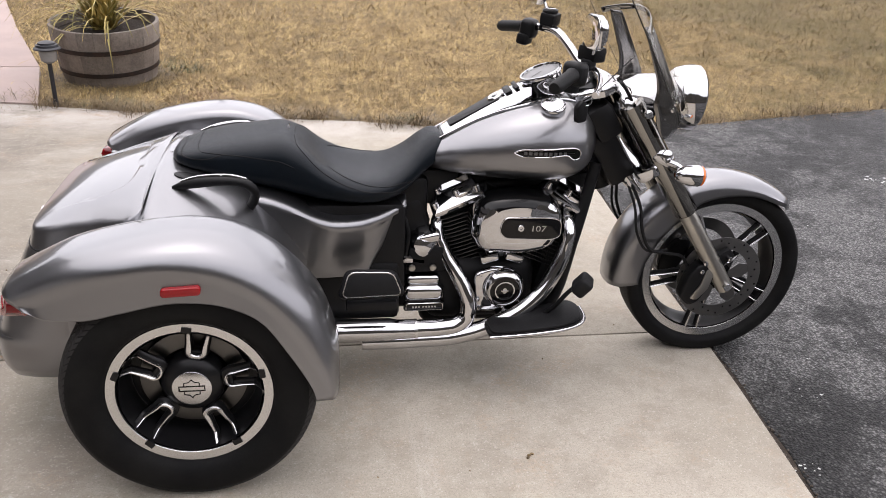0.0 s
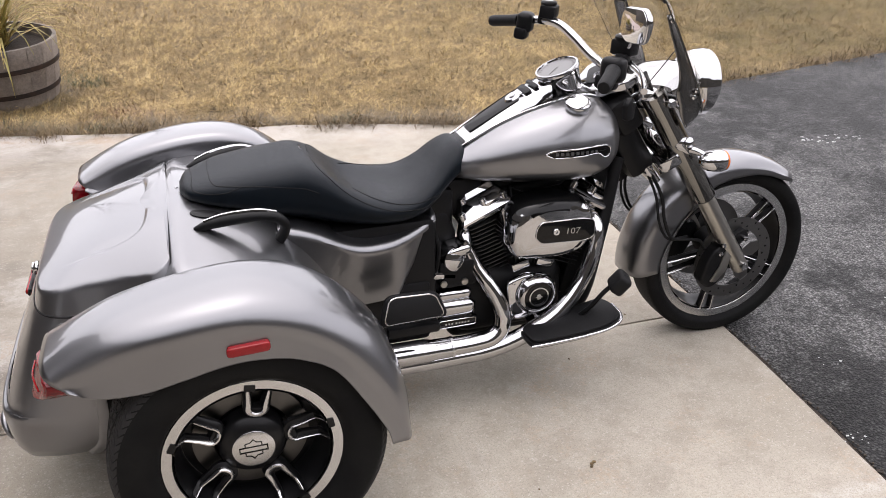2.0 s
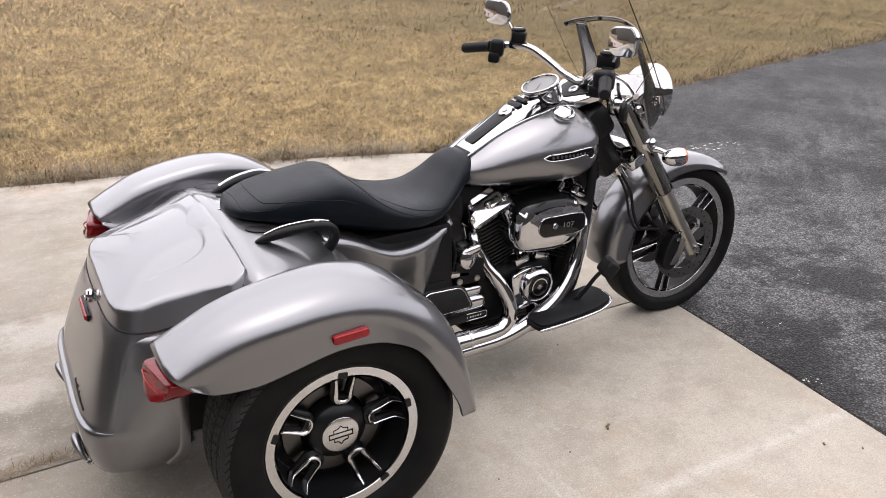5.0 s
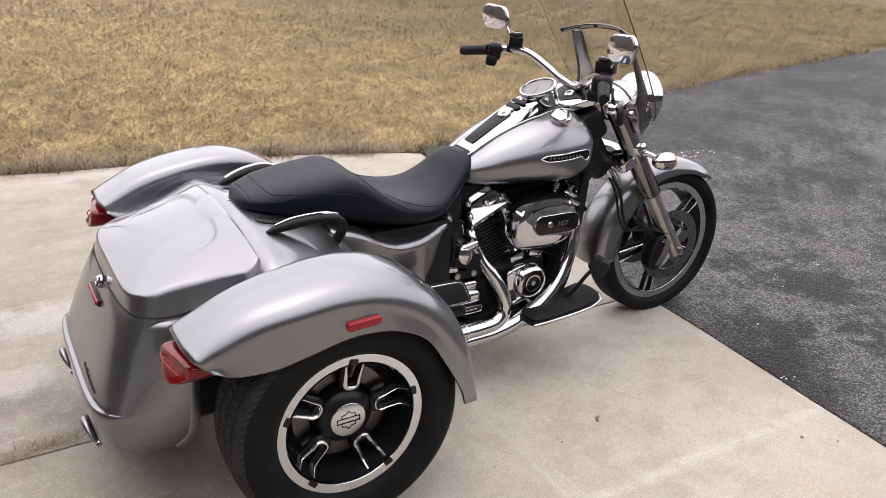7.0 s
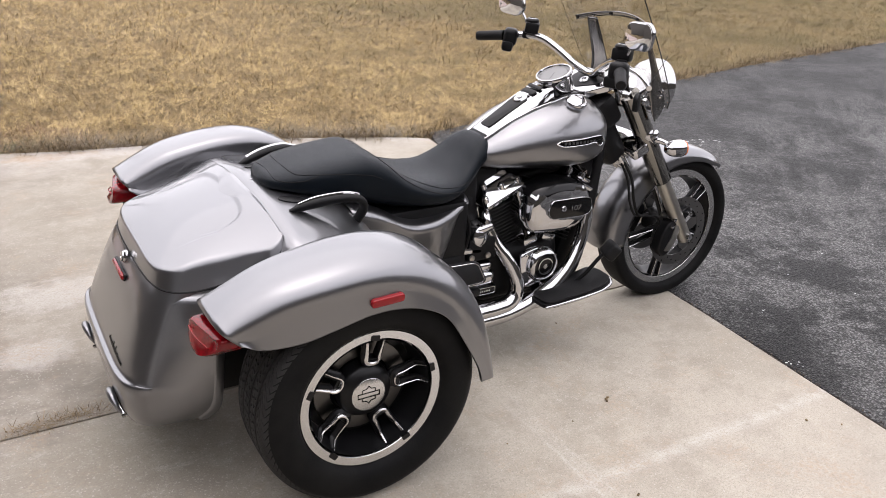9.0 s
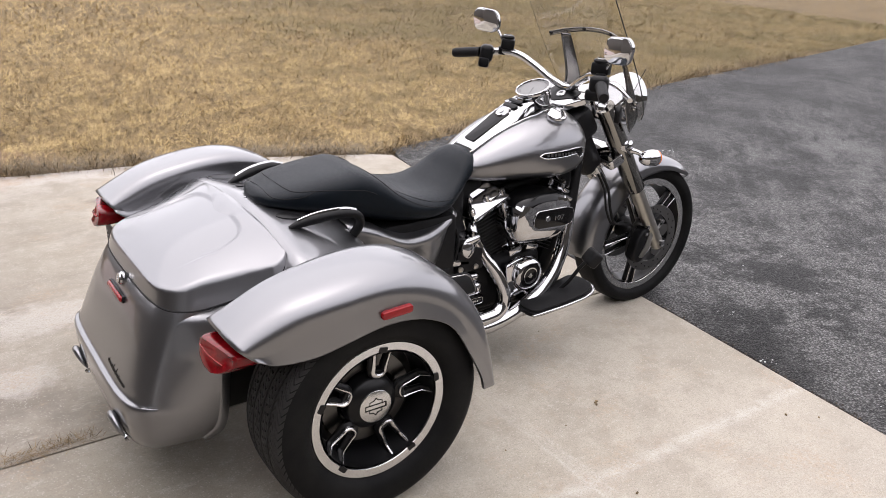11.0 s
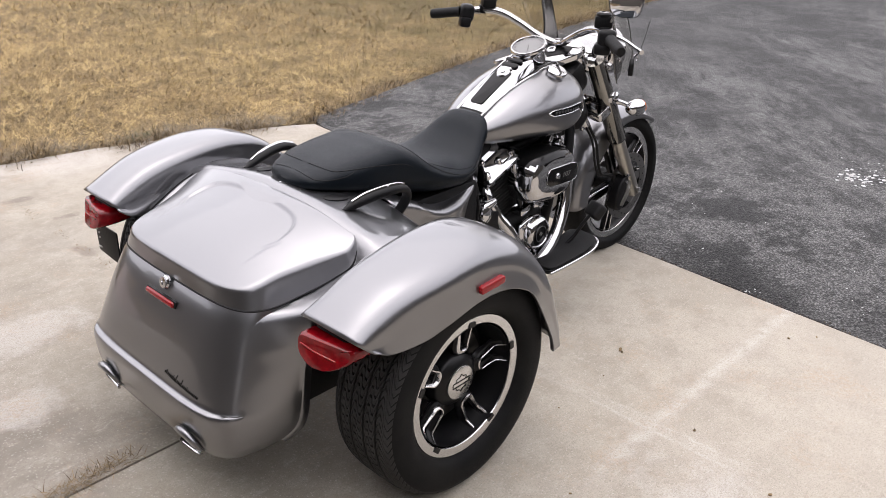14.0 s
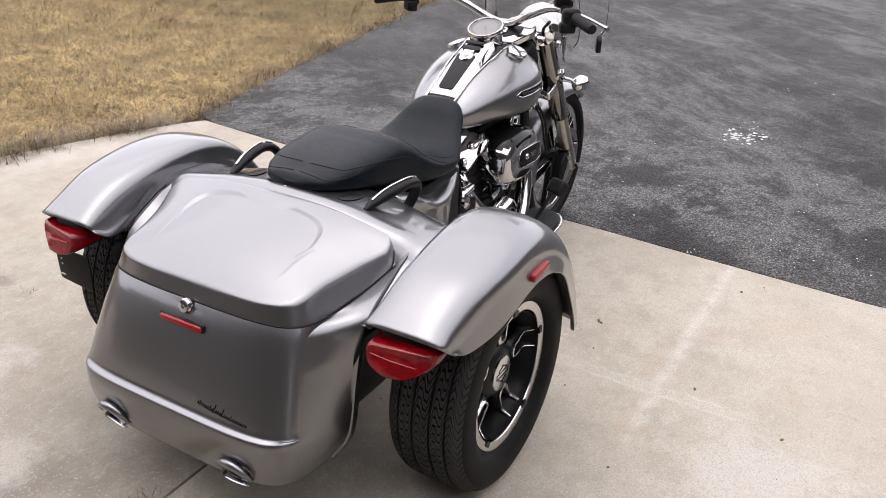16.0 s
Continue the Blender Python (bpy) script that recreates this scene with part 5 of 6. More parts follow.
ticks.slab([(-.004, -.001), (.04, -.0006), (.04, .0006), (-.004, .001)], .002, .003, 0, Matrix.Translation((1.003, 0, .980)) @ q @ Matrix.Rotation(radians(-60), 4, "Z"))
part("dial_marks", ticks, dial_print, sp)["kind"] = "stuff"
for sgn in (1, -1):
    c = Vector(tank_top(1.018, .118 * sgn, .0))
    part("fuel_cap", Mesh().lathe([(.034, -.012), (.036, .004), (.0375, .006), (.0375, .013), (.035, .017), (.027, .020), (.001, .021)], c, (-.10, .38 * sgn, 1), 36, caps=False), chrome, trike, "chrome fuel cap")
    # badge on the tank side
    up = [(.893, .789), (.91, .797), (.95, .8), (1.0, .803), (1.05, .806), (1.075, .804), (1.090, .792), (1.088, .775), (1.072, .770), (1.06, .776), (1.052, .783), (1.0, .781), (.95, .779), (.915, .780), (.893, .789)]
    line = spline([(a, b, 0) for a, b in up], 60)
    part("badge_rim", Mesh().tube([tank_side(a, b, -sgn, .0025) for a, b, _ in line], .0022, 8, caps=False), chrome, tank, "chrome badge outline")
    mid = np.array([1.0, .791])
    rows = [[tank_side(*(mid * np.array([0, 0]) + (np.array([a, b]) * k + np.array([np.clip(a, .905, 1.07), .791]) * (1 - k))), -sgn, .002) for a, b, _ in line] for k in (1.0, .6, .2, .02)]
    part("badge", Mesh().grid(rows), gloss_black, tank, "black badge plate")
    for k in range(9):
        x0 = .920 + .0145 * k
        part("badge_bar", Mesh().grid([[tank_side(x, z, -sgn, .0035) for x in (x0, x0 + .009)] for z in (.786, .795)]), badge_print, tank)

# ---- seat trim, grab rails ----
SEAT = np.array(seat_st)


def seat_skin(x, deg, sgn=1, out=.001):
    """A place on the seat's skin: deg 0 at its widest line, 90 on top."""
    hw, zm, zt, zb = table([x], SEAT[:, 0], SEAT[:, 1:])[0]
    c, s = math.cos(radians(deg)), math.sin(radians(deg))
    p, dish = seat_section(x)
    p, h = (p, zt - zm) if s >= 0 else (2.3, zm - zb)
    y = hw * abs(c) ** (2 / p)
    sag = dish * max(0.0, 1 - (y / (.8 * hw)) ** 2) ** 1.5 if s > 0 else 0
    return (x, sgn * (y + out), zm - sag + h * math.copysign(abs(s) ** (2 / p), s) + out * s)


for sgn in (1, -1):
    for pts in ([(-.012, 89), (-.008, 62), (.005, 42), (.05, 30), (.12, 20), (.19, 12), (.26, 8)], [(-.055, 88), (-.058, 55), (-.05, 28), (-.02, 14), (.02, 13), (.05, 22), (.065, 27)],
                [(.262, 89), (.275, 62), (.31, 42), (.36, 30), (.44, 15), (.52, 2), (.58, -8), (.63, -16)], [(.36, 66), (.40, 50), (.46, 36), (.52, 22), (.57, 6), (.60, -8)]):
        part("seam", Mesh().tube([seat_skin(x, d, sgn, .0002) for x, d in spline([(a, b / 400, 0) for a, b in pts], 40)[:, :2] * (1, 400)], .0013, 6), grip_rubber, seat, "stitched seam")
    rail = [(-.064, -.228, .711), (-.04, -.232, .719), (0, -.240, .730), (.05, -.250, .738), (.10, -.256, .739), (.135, -.254, .729), (.155, -.247, .705), (.152, -.238, .678), (.137, -.228, .648), (.128, -.222, .628)]
    rail = [(x, y * sgn, z) for x, y, z in rail]
    gr = part("grab_rail", Mesh().tube(rail, [.007, .013, .0175, .0178, .0165, .0155, .015, .015, .0145, .014], 14, 44, flat=.85), satin_black, trike, "black passenger grab rail with a chrome top strip")
    part("rail_strip", Mesh().tube([(x, y - .001 * sgn, z + dz) for (x, y, z), dz in zip(rail[1:6], (.0118, .0152, .0154, .0146, .0142))], .0048, 8, 24), chrome, gr, "chrome strip")
    part("access_cap", Mesh().slab(ellipse(0, 0, .038, .020, 28), -.004, .002, .001, Matrix.Translation((-.034, -.160 * sgn, .7205)) @ Matrix.Rotation(radians(6 * sgn), 4, "X") @ Matrix.Rotation(radians(6), 4, "Y") @ Matrix.Rotation(radians(-14 * sgn), 4, "Z")), satin_black, trike, "black oval access cap")
part("seat_slot", Mesh().box((.243, .040, .801), (.010, .044, .010), (0, 28, 0), .004, 2), gloss_black, seat, "dark strap slot")
part("seat_tab", Mesh().box((-.094, .004, .733), (.022, .014, .003), (0, 12, 0), .001, 1).lathe([(.005, 0), (.004, .004), (0, .005)], (-.098, .004, .7355), (0, 0, 1), 10, caps=False), chrome, trike, "chrome seat mounting tab")

# ---- tail ----
tail_n = Vector((-.97, 0, .23)).normalized()
part("trunk_lock", Mesh().lathe([(.019, 0), (.019, .006), (.015, .010), (.015, .014), (.006, .015), (.005, .011), (0, .011)], (tail_x(0, .557) - .001, .0, .557), tail_n, 24, caps=False), chrome, trunk, "chrome trunk lock")
part("tail_reflector", Mesh().box((tail_x(0, .5205) - .006, .002, .5205), (.014, .136, .016), (0, 14, 0), .006, 3), bright_red, trunk, "red rear reflector bar")
part("reflector_base", Mesh().box((tail_x(0, .5205) - .001, .002, .5205), (.012, .144, .021), (0, 14, 0), .005, 2), satin_black, trunk, "black reflector base")
for k in range(24):
    y = -.092 - .0063 * k
    tall = .022 if k in (8, 12) else .014 if k in (1, 6, 16) else .008
    z = .3635 - .00055 * k + .3 * (tall - .008)
    turn = math.degrees(math.atan2(tail_x(y - .01, z) - tail_x(y + .01, z), .02))
    part("script_bar", Mesh().box((tail_x(y, z) - .0004, y, z), (.003, .0030 if tall > .01 else .0040, tall), (16, 23, turn), .0008, 1), gloss_black, trunk)
for k in range(6):
    y = -.122 - .018 * k
    part("script_bar", Mesh().box((tail_x(y, .3575 - .0013 * k) - .0004, y, .3575 - .0013 * k), (.003, .019, .0020), (4, 23, 0), .0006, 1), gloss_black, trunk)
for sgn in (1, -1):
    def mouth(k, out, a0, a1, n, drop=0.0):
        pts = [(-.207 * sgn + .046 * k * math.cos(a), .214 + .033 * k * math.sin(a)) for a in np.linspace(a0, a1, n)]
        return [(tail_x(y, z) - out, y, z - drop) for y, z in pts]
    # The bumper isn't cut: a black disc paints the opening's dark inside.
    part("exhaust_recess", Mesh().grid([mouth(k, .0022, 0, 2 * math.pi, 33)[:-1] for k in (1.0, .6, .02)], close_v=True), gloss_black, trunk, "black disc on the bumper in place of the dark exhaust opening")
    low = (math.pi + .25, 2 * math.pi - .25, 20)
    part("exhaust_tip", Mesh().grid([mouth(.98, .000, *low), mouth(.94, .007, *low, .004), mouth(.96, .011, *low, .006), mouth(1.0, .011, *low, .0078), mouth(1.04, .005, *low, .006)]), chrome, trike, "chrome slash-cut exhaust tip")
    arch = [(tail_x(-.207, .214 + .034 * math.sin(a)) - .003 - .009 * math.sin(a), -.207 * sgn + .049 * math.cos(a), .212 + .040 * math.sin(a)) for a in np.linspace(0, math.pi, 36)]
    part("exhaust_arch", Mesh().tube(arch, [.003 + .0085 * math.sin(math.pi * k / 35) for k in range(36)], 12), paint, trunk, "rolled silver lip over the exhaust opening")
    # tail lamp under the fender's tail
    rows = []
    for x, k in ((-.426, .62), (-.4245, .90), (-.418, .975), (-.40, 1.0), (-.36, .98), (-.315, .90)):
        o = rounded([(.474, .592), (.640, .592), (.640, .566), (.600, .532), (.526, .520), (.478, .542)], .024, 6)
        cy, cz = .545, .555
        rows.append([(x + .16 * (z - .555) + .42 * max(0, y - .575), -sgn * (cy + (y - cy) * k), cz + (z - cz) * k) for y, z in o])
    tl = part("tail_lamp", Mesh().grid(rows, close_v=True, cap_a=True, cap_b=True), red_lens, trike, "red tail lamp lens under the fender")
    part("lamp_rib", Mesh().tube([(-.425, -sgn * .495, .570), (-.4245, -sgn * .55, .567), (-.410, -sgn * .600, .558)], .0022, 8, 12), bright_red, tl)
    part("lamp_base", Mesh().box((-.33, -.545 * sgn, .575), (.10, .12, .05), (0, 20, 0), .015), satin_black, trike, "black lamp base")
    # side marker on the fender
    m = Matrix.Translation((.012, 0, 0)) @ (side_frame(-.686) if sgn > 0 else Matrix.Scale(-1, 4, (0, 1, 0)) @ side_frame(-.686))
    part("side_marker", Mesh().slab(rounded([(-.045, .621), (.045, .625), (.045, .647), (-.045, .643)], .010, 5), -.006, .012, .004, m, 3), bright_red, trike, "red side marker lens")
plate = part("plate_holder", Mesh().slab(rounded([(.500, .390), (.635, .402), (.640, .500), (.500, .500)], .008), 0, .005, .001, Matrix(((0, 0, -1, -.365), (1, 0, 0, 0), (0, 1, 0, 0), (0, 0, 0, 1)))), satin_black, trike, "black plate holder below the tail lamp")
for y, z, w in ((.628, .452, .006), (.628, .468, .006), (.632, .418, .018)):
    part("plate_mark", Mesh().box((-.3715, y - .012, z), (.003, w, .006), r=.001, seg=1), white_print, plate)


# ---- engine ----
part("crankcase", Mesh().box((.985, 0, .215), (.17, .20, .15), r=.03, seg=2).box((.83, 0, .31), (.36, .27, .22), r=.05, seg=4).box((.84, 0, .22), (.40, .22, .08), r=.03, seg=3), wrinkle, trike, "black engine crankcase")
gear = part("gearbox", Mesh().box((.56, 0, .35), (.26, .24, .22), r=.035, seg=3).box((.655, -.10, .43), (.12, .10, .09), r=.015, seg=2), wrinkle, trike, "black gearbox casting")
for name, x0, z0, x1, z1 in (("rear", .806, .40, .748, .575), ("front", 1.010, .40, 1.082, .575)):
    d = Vector((x1 - x0, 0, z1 - z0))
    ang = math.degrees(math.atan2(d.x, d.z))
    cyl = part("cylinder", Mesh().box(Vector((x0, 0, z0)) + d * .45, (.098, .165, d.length), (0, ang, 0), .03, 3), gloss_black, trike, "black finned engine cylinder")
    fin_mesh = None
    for i in range(14):
        c = Vector((x0, -.004, z0)) + d * (i / 14)
        if fin_mesh is None:
            fin_ob = part("fin", Mesh().slab(rounded([(-.064, -.105), (.064, -.105), (.064, .105), (-.064, .105)], .03), -.0016, .0016, .0006), fin_mat, cyl)
            fin_mesh = fin_ob.data
        else:
            fin_ob = new("fin", fin_mesh)
            fin_ob.parent = cyl
        fin_ob.matrix_basis = Matrix.Translation(c) @ Matrix.Rotation(radians(ang), 4, "Y")
    n = d.normalized()
    top = Vector((x1, 0, z1))
    sx = 1 if name == "front" else -1
    part("cylinder_head", Mesh().box(top + n * .012, (.13, .21, .040), (0, ang, 0), .012, 2), gloss_black, trike, "black cylinder head")
    tilt = 1.3 * ang
    up = Matrix.Rotation(radians(tilt), 4, "Y")
    seat_m = Matrix.Translation(top + n * .020 + Vector((.010 * -sx, 0, .006))) @ up
    def tier(x0, x1, y0, z):
        return [tuple(seat_m @ Vector((u, v, z))) for u, v in rounded([(x0, -y0), (x1, -y0), (x1, y0), (x0, y0)], .012, 3)]
    rk = part("rocker_cover", Mesh().grid([tier(-.062, .066, .070, -.048), tier(-.070, .074, .080, -.042), tier(-.084, .084, .128, -.006), tier(-.086, .086, .131, .002), tier(-.085, .085, .130, .008), tier(-.082, .083, .124, .013), tier(-.062, .070, .084, .043), tier(-.056, .066, .076, .046)], close_v=True, cap_b=True)
              .grid([tier(-.044, .064, .076, .036), tier(-.036, .060, .060, .060), tier(-.030, .054, .052, .064)], close_v=True, cap_b=True)
              .box(tuple(seat_m @ Vector((.030, -.098, .022))), (.050, .036, .030), (18, tilt, 0), .008, 2), chrome, trike, "chrome rocker cover", angle=28)
    for bu, bv, bw in ((-.070, -.108, .022), (.070, -.108, .022), (-.046, -.070, .046), (.006, -.100, .030), (-.046, .066, .046)):
        c = seat_m @ Vector((bu, bv, bw))
        part("rocker_bolt", Mesh().lathe([(.0125, -.012), (.0125, .008), (.0105, .009), (.0105, .014), (.006, .017), (0, .0175)], c, tuple(up @ Vector((0, 0, 1))), 14, caps=False), chrome, rk)
    side = Vector((n.z, 0, -n.x))
    part("spark_lead", Mesh().tube([tuple(top + n * .0 + side * (-.06 * sx) + Vector((0, -.09, 0))), tuple(top + side * (-.085 * sx) + Vector((0, -.115, -.02))), (.84, -.07, .655)], .0045, 8, 14), grip_rubber, trike, "black spark lead")
    foot = (.862 if name == "rear" else .918, -.135, .425)
    for off in (-.014, .014):
        part("pushrod_tube", Mesh().tube([(foot[0] + off, foot[1], foot[2]), tuple(Vector((foot[0] + off * 1.4, -.115, .0)) + Vector((d.x * .55, 0, .60)))], .0085, 12), gloss_black, trike, "black pushrod tube")
    part("tappet_block", Mesh().box((foot[0] - (.012 if name == "rear" else -.012), -.132, .432), (.058, .05, .028), (0, ang * .8, 0), .007, 2), chrome, trike, "chrome tappet block")
# air cleaner: chrome shell with a dark inlay
ac = Matrix.Translation((.914, -.118, .563)) @ Matrix.Rotation(radians(3), 4, "Y") @ side_frame(0)
ac_shape = spline([(-.134, -.035, 0), (-.128, .030, 0), (-.095, .073, 0), (-.03, .094, 0), (.045, .096, 0), (.105, .082, 0), (.136, .045, 0), (.138, -.005, 0), (.118, -.062, 0), (.06, -.086, 0), (-.04, -.090, 0), (-.108, -.078, 0), (-.134, -.035, 0)], 64)[:-1, :2]
shell = Mesh()
rows = []
for k, w in ((1.0, 0), (1.02, .02), (1.02, .055), (.995, .075), (.93, .094), (.84, .104), (.70, .109), (.4, .111), (.02, .112)):
    rows.append([tuple(ac @ Vector((u * k, v * k, w))) for u, v in ac_shape])
shell.grid(rows, close_v=True, cap_a=True, cap_b=True)
upper = Mesh()
inv = ac.inverted()
is_top = lambda f: sum((inv @ Vector(shell.v[k])).y - .12 * (inv @ Vector(shell.v[k])).x for k in f) / len(f) > .066
upper.v, upper.f = list(shell.v), [f for f in shell.f if is_top(f)]
shell.f = [f for f in shell.f if not is_top(f)]
keep = sorted({k for f in shell.f for k in f})
num_of = {k: i for i, k in enumerate(keep)}
whole = shell
shell = Mesh()
shell.v, shell.f = [whole.v[k] for k in keep], [tuple(num_of[k] for k in f) for f in whole.f]
cleaner = part("air_cleaner", shell, chrome, trike, "chrome air cleaner cover with a black inlay")
upper.v = list(whole.v)
loose = sorted({k for f in upper.f for k in f})
renum = {k: i for i, k in enumerate(loose)}
upper.v, upper.f = [upper.v[k] for k in loose], [tuple(renum[k] for k in f) for f in upper.f]
part("cover_band", upper, gloss_black, cleaner, "gloss black upper band")
inlay = rounded([(-.052, .020), (-.040, .036), (.09, .040), (.128, .034), (.132, -.020), (.10, -.030), (-.035, -.030), (-.056, -.010)], .022, 5)
part("inlay", Mesh().slab(inlay, .100, .1135, .002, ac), gloss_black, cleaner, "gloss black inlay")
part("inlay_rim", Mesh().tube([tuple(ac @ Vector((u, v, .1125))) for u, v in inlay + inlay[:1]], .0016, 6, caps=False), chrome, cleaner)
part("cover_bolt", Mesh().lathe([(.0115, 0), (.0115, .004), (.009, .0075), (.004, .0075), (.003, .004), (0, .004)], tuple(ac @ Vector((.006, .006, .113))), (0, -1, 0), 20, caps=False), chrome, cleaner, "chrome centre bolt")
txt = bpy.data.curves.new("number", "FONT")
txt.body, txt.size, txt.extrude, txt.align_x, txt.align_y = "107", .026, .0006, "CENTER", "CENTER"
txt_ob = new("number_text", txt)
bpy.context.view_layer.update()
txt_mesh = bpy.data.meshes.new_from_object(txt_ob.evaluated_get(bpy.context.evaluated_depsgraph_get()))
bpy.data.objects.remove(txt_ob)
num = new("engine_number", txt_mesh)
txt_mesh.materials.append(silver_print)
num.parent, num["label"] = cleaner, "silver digits 107"
num.matrix_basis = ac @ Matrix.Translation((.060, .004, .1142)) @ Matrix.Scale(1.25, 4, (1, 0, 0))
# cam cover
cc = (.895, -.166, .340)
cam_cover = part("cam_cover", Mesh().slab(rounded([(.800, .385), (.835, .400), (.87, .408), (.93, .400), (.962, .36), (.960, .30), (.93, .262), (.86, .252), (.815, .258), (.806, .30)], .02, 4), -.012, .012, .008, side_frame(-.160), 3), chrome, trike, "chrome cam cover")
part("cam_dome", Mesh().lathe([(.067, 0), (.066, .012), (.058, .026), (.050, .032), (.047, .033), (.045, .029)], cc, (0, -1, 0), 40, caps=False), chrome, cam_cover, "chrome cam dome")
part("cam_disc", Mesh().lathe([(.046, .029), (.030, .031), (.0005, .0315)], cc, (0, -1, 0), 36, caps=False), gloss_black, cam_cover, "gloss black disc")
part("cam_ring", Mesh().lathe([(.032, .031), (.032, .034), (.028, .034), (.028, .031)], cc, (0, -1, 0), 36, caps=False), chrome, cam_cover)
part("cam_emblem", Mesh().slab([(-.011, -.002), (.011, -.002), (.011, .002), (-.011, .002)], .0325, .034, 0, Matrix.Translation((.895, 0, .340)) @ side_frame(-.166)).slab([(-.006, -.007), (0, -.010), (.006, -.007), (.006, .007), (0, .010), (-.006, .007)], .032, .0332, 0, Matrix.Translation((.895, 0, .340)) @ side_frame(-.166)), silver_print, cam_cover)
for a, b in ((.822, .385), (.815, .30), (.822, .268), (.90, .259), (.947, .285), (.95, .365), (.88, .400)):
    part("cover_screw", Mesh().lathe([(.0065, 0), (.0065, .006), (.003, .006), (.0025, .003), (0, .003)], (a, -.172, b), (0, -1, 0), 12, caps=False), chrome, cam_cover)
# gearbox side cover with stepped chrome ribs
gc = part("gearbox_cover", Mesh().box((.648, -.128, .312), (.134, .060, .066), (6, 0, 0), .024, 4).box((.645, -.128, .360), (.108, .048, .036), (6, 0, 0), .014, 3), chrome, trike, "chrome gearbox side cover")
part("cover_plate", Mesh().box((.648, -.154, .274), (.130, .016, .034), (0, 0, 0), .008, 2), gloss_black, gc, "black name plate")
part("plate_rim", Mesh().tube([(.648 + a, -.163, .274 + b) for a, b in rounded([(-.058, -.012), (.058, -.012), (.058, .012), (-.058, .012)], .008) + [(-.058, -.012 + .008)]], .0016, 6, caps=False), chrome, gc)
for k in range(8):
    part("plate_bar", Mesh().box((.612 + .0095 * k + (.004 if k > 2 else 0), -.1628, .274), (.0055, .002, .006)), silver_print, gc)
for x in (.607, .672):
    part("case_bolt", Mesh().lathe([(.0105, 0), (.0105, .006), (.006, .008), (0, .008)], (x, -.152, .408), (0, -1, 0), 14, caps=False), satin, gear, "steel case bolt")
part("starter", Mesh().lathe([(.034, -.07), (.040, -.06), (.040, .050), (.036, .062), (.022, .070), (.001, .072)], (.632, -.085, .470), (.25, -1, .15), 28, caps=False)
     .box((.660, -.118, .505), (.070, .065, .034), (14, -12, 0), .010, 3).box((.615, -.125, .430), (.075, .05, .026), (0, 8, 0), .008, 2), chrome, trike, "chrome starter cover")
part("battery_box", Mesh().box((.60, -.02, .55), (.12, .15, .11), (0, -20, 0), .02, 2).tube([(.575, -.13, .60), (.595, -.145, .52), (.585, -.14, .43)], .006, 8, 16), satin_black, trike, "black electrics box with a hose")
# exhaust
part("exhaust_pipe", Mesh().tube([(.700, -.06, .545), (.690, -.095, .528), (.692, -.112, .495), (.712, -.130, .445), (.742, -.155, .394), (.768, -.172, .342), (.784, -.185, .290), (.776, -.190, .245), (.748, -.193, .222), (.70, -.194, .214), (.613, -.194, .212)],
                                         [.020, .022, .0225, .0230, .0240, .0250, .0265, .028, .029, .030, .030], 20, 90), chrome, trike, "chrome rear exhaust pipe")
part("exhaust_pipe", Mesh().tube([(1.085, -.08, .555), (1.096, -.125, .543), (1.096, -.150, .512), (1.083, -.162, .450), (1.055, -.176, .384), (1.010, -.190, .322), (.955, -.198, .272), (.89, -.202, .236), (.82, -.202, .206), (.74, -.200, .186), (.62, -.198, .180), (.45, -.196, .178)],
                                         [.020, .022, .0235, .0245, .0245, .0245, .0255, .0265, .0275, .0285, .029, .029], 20, 90), chrome, trike, "chrome front exhaust pipe")
part("muffler", Mesh().tube([(.617, -.194, .212), (.612, -.194, .212), (.560, -.194, .213), (.535, -.194, .214), (.38, -.194, .216), (.10, -.194, .214), (-.42, -.194, .196)], [.0312, .0325, .0330, .0365, .0375, .0375, .036], 24), chrome, trike, "chrome exhaust shield")
part("pipe_clamp", Mesh().tube([(.622, -.194, .212), (.614, -.194, .212)], .0335, 24), machined, trike, "steel pipe clamp")
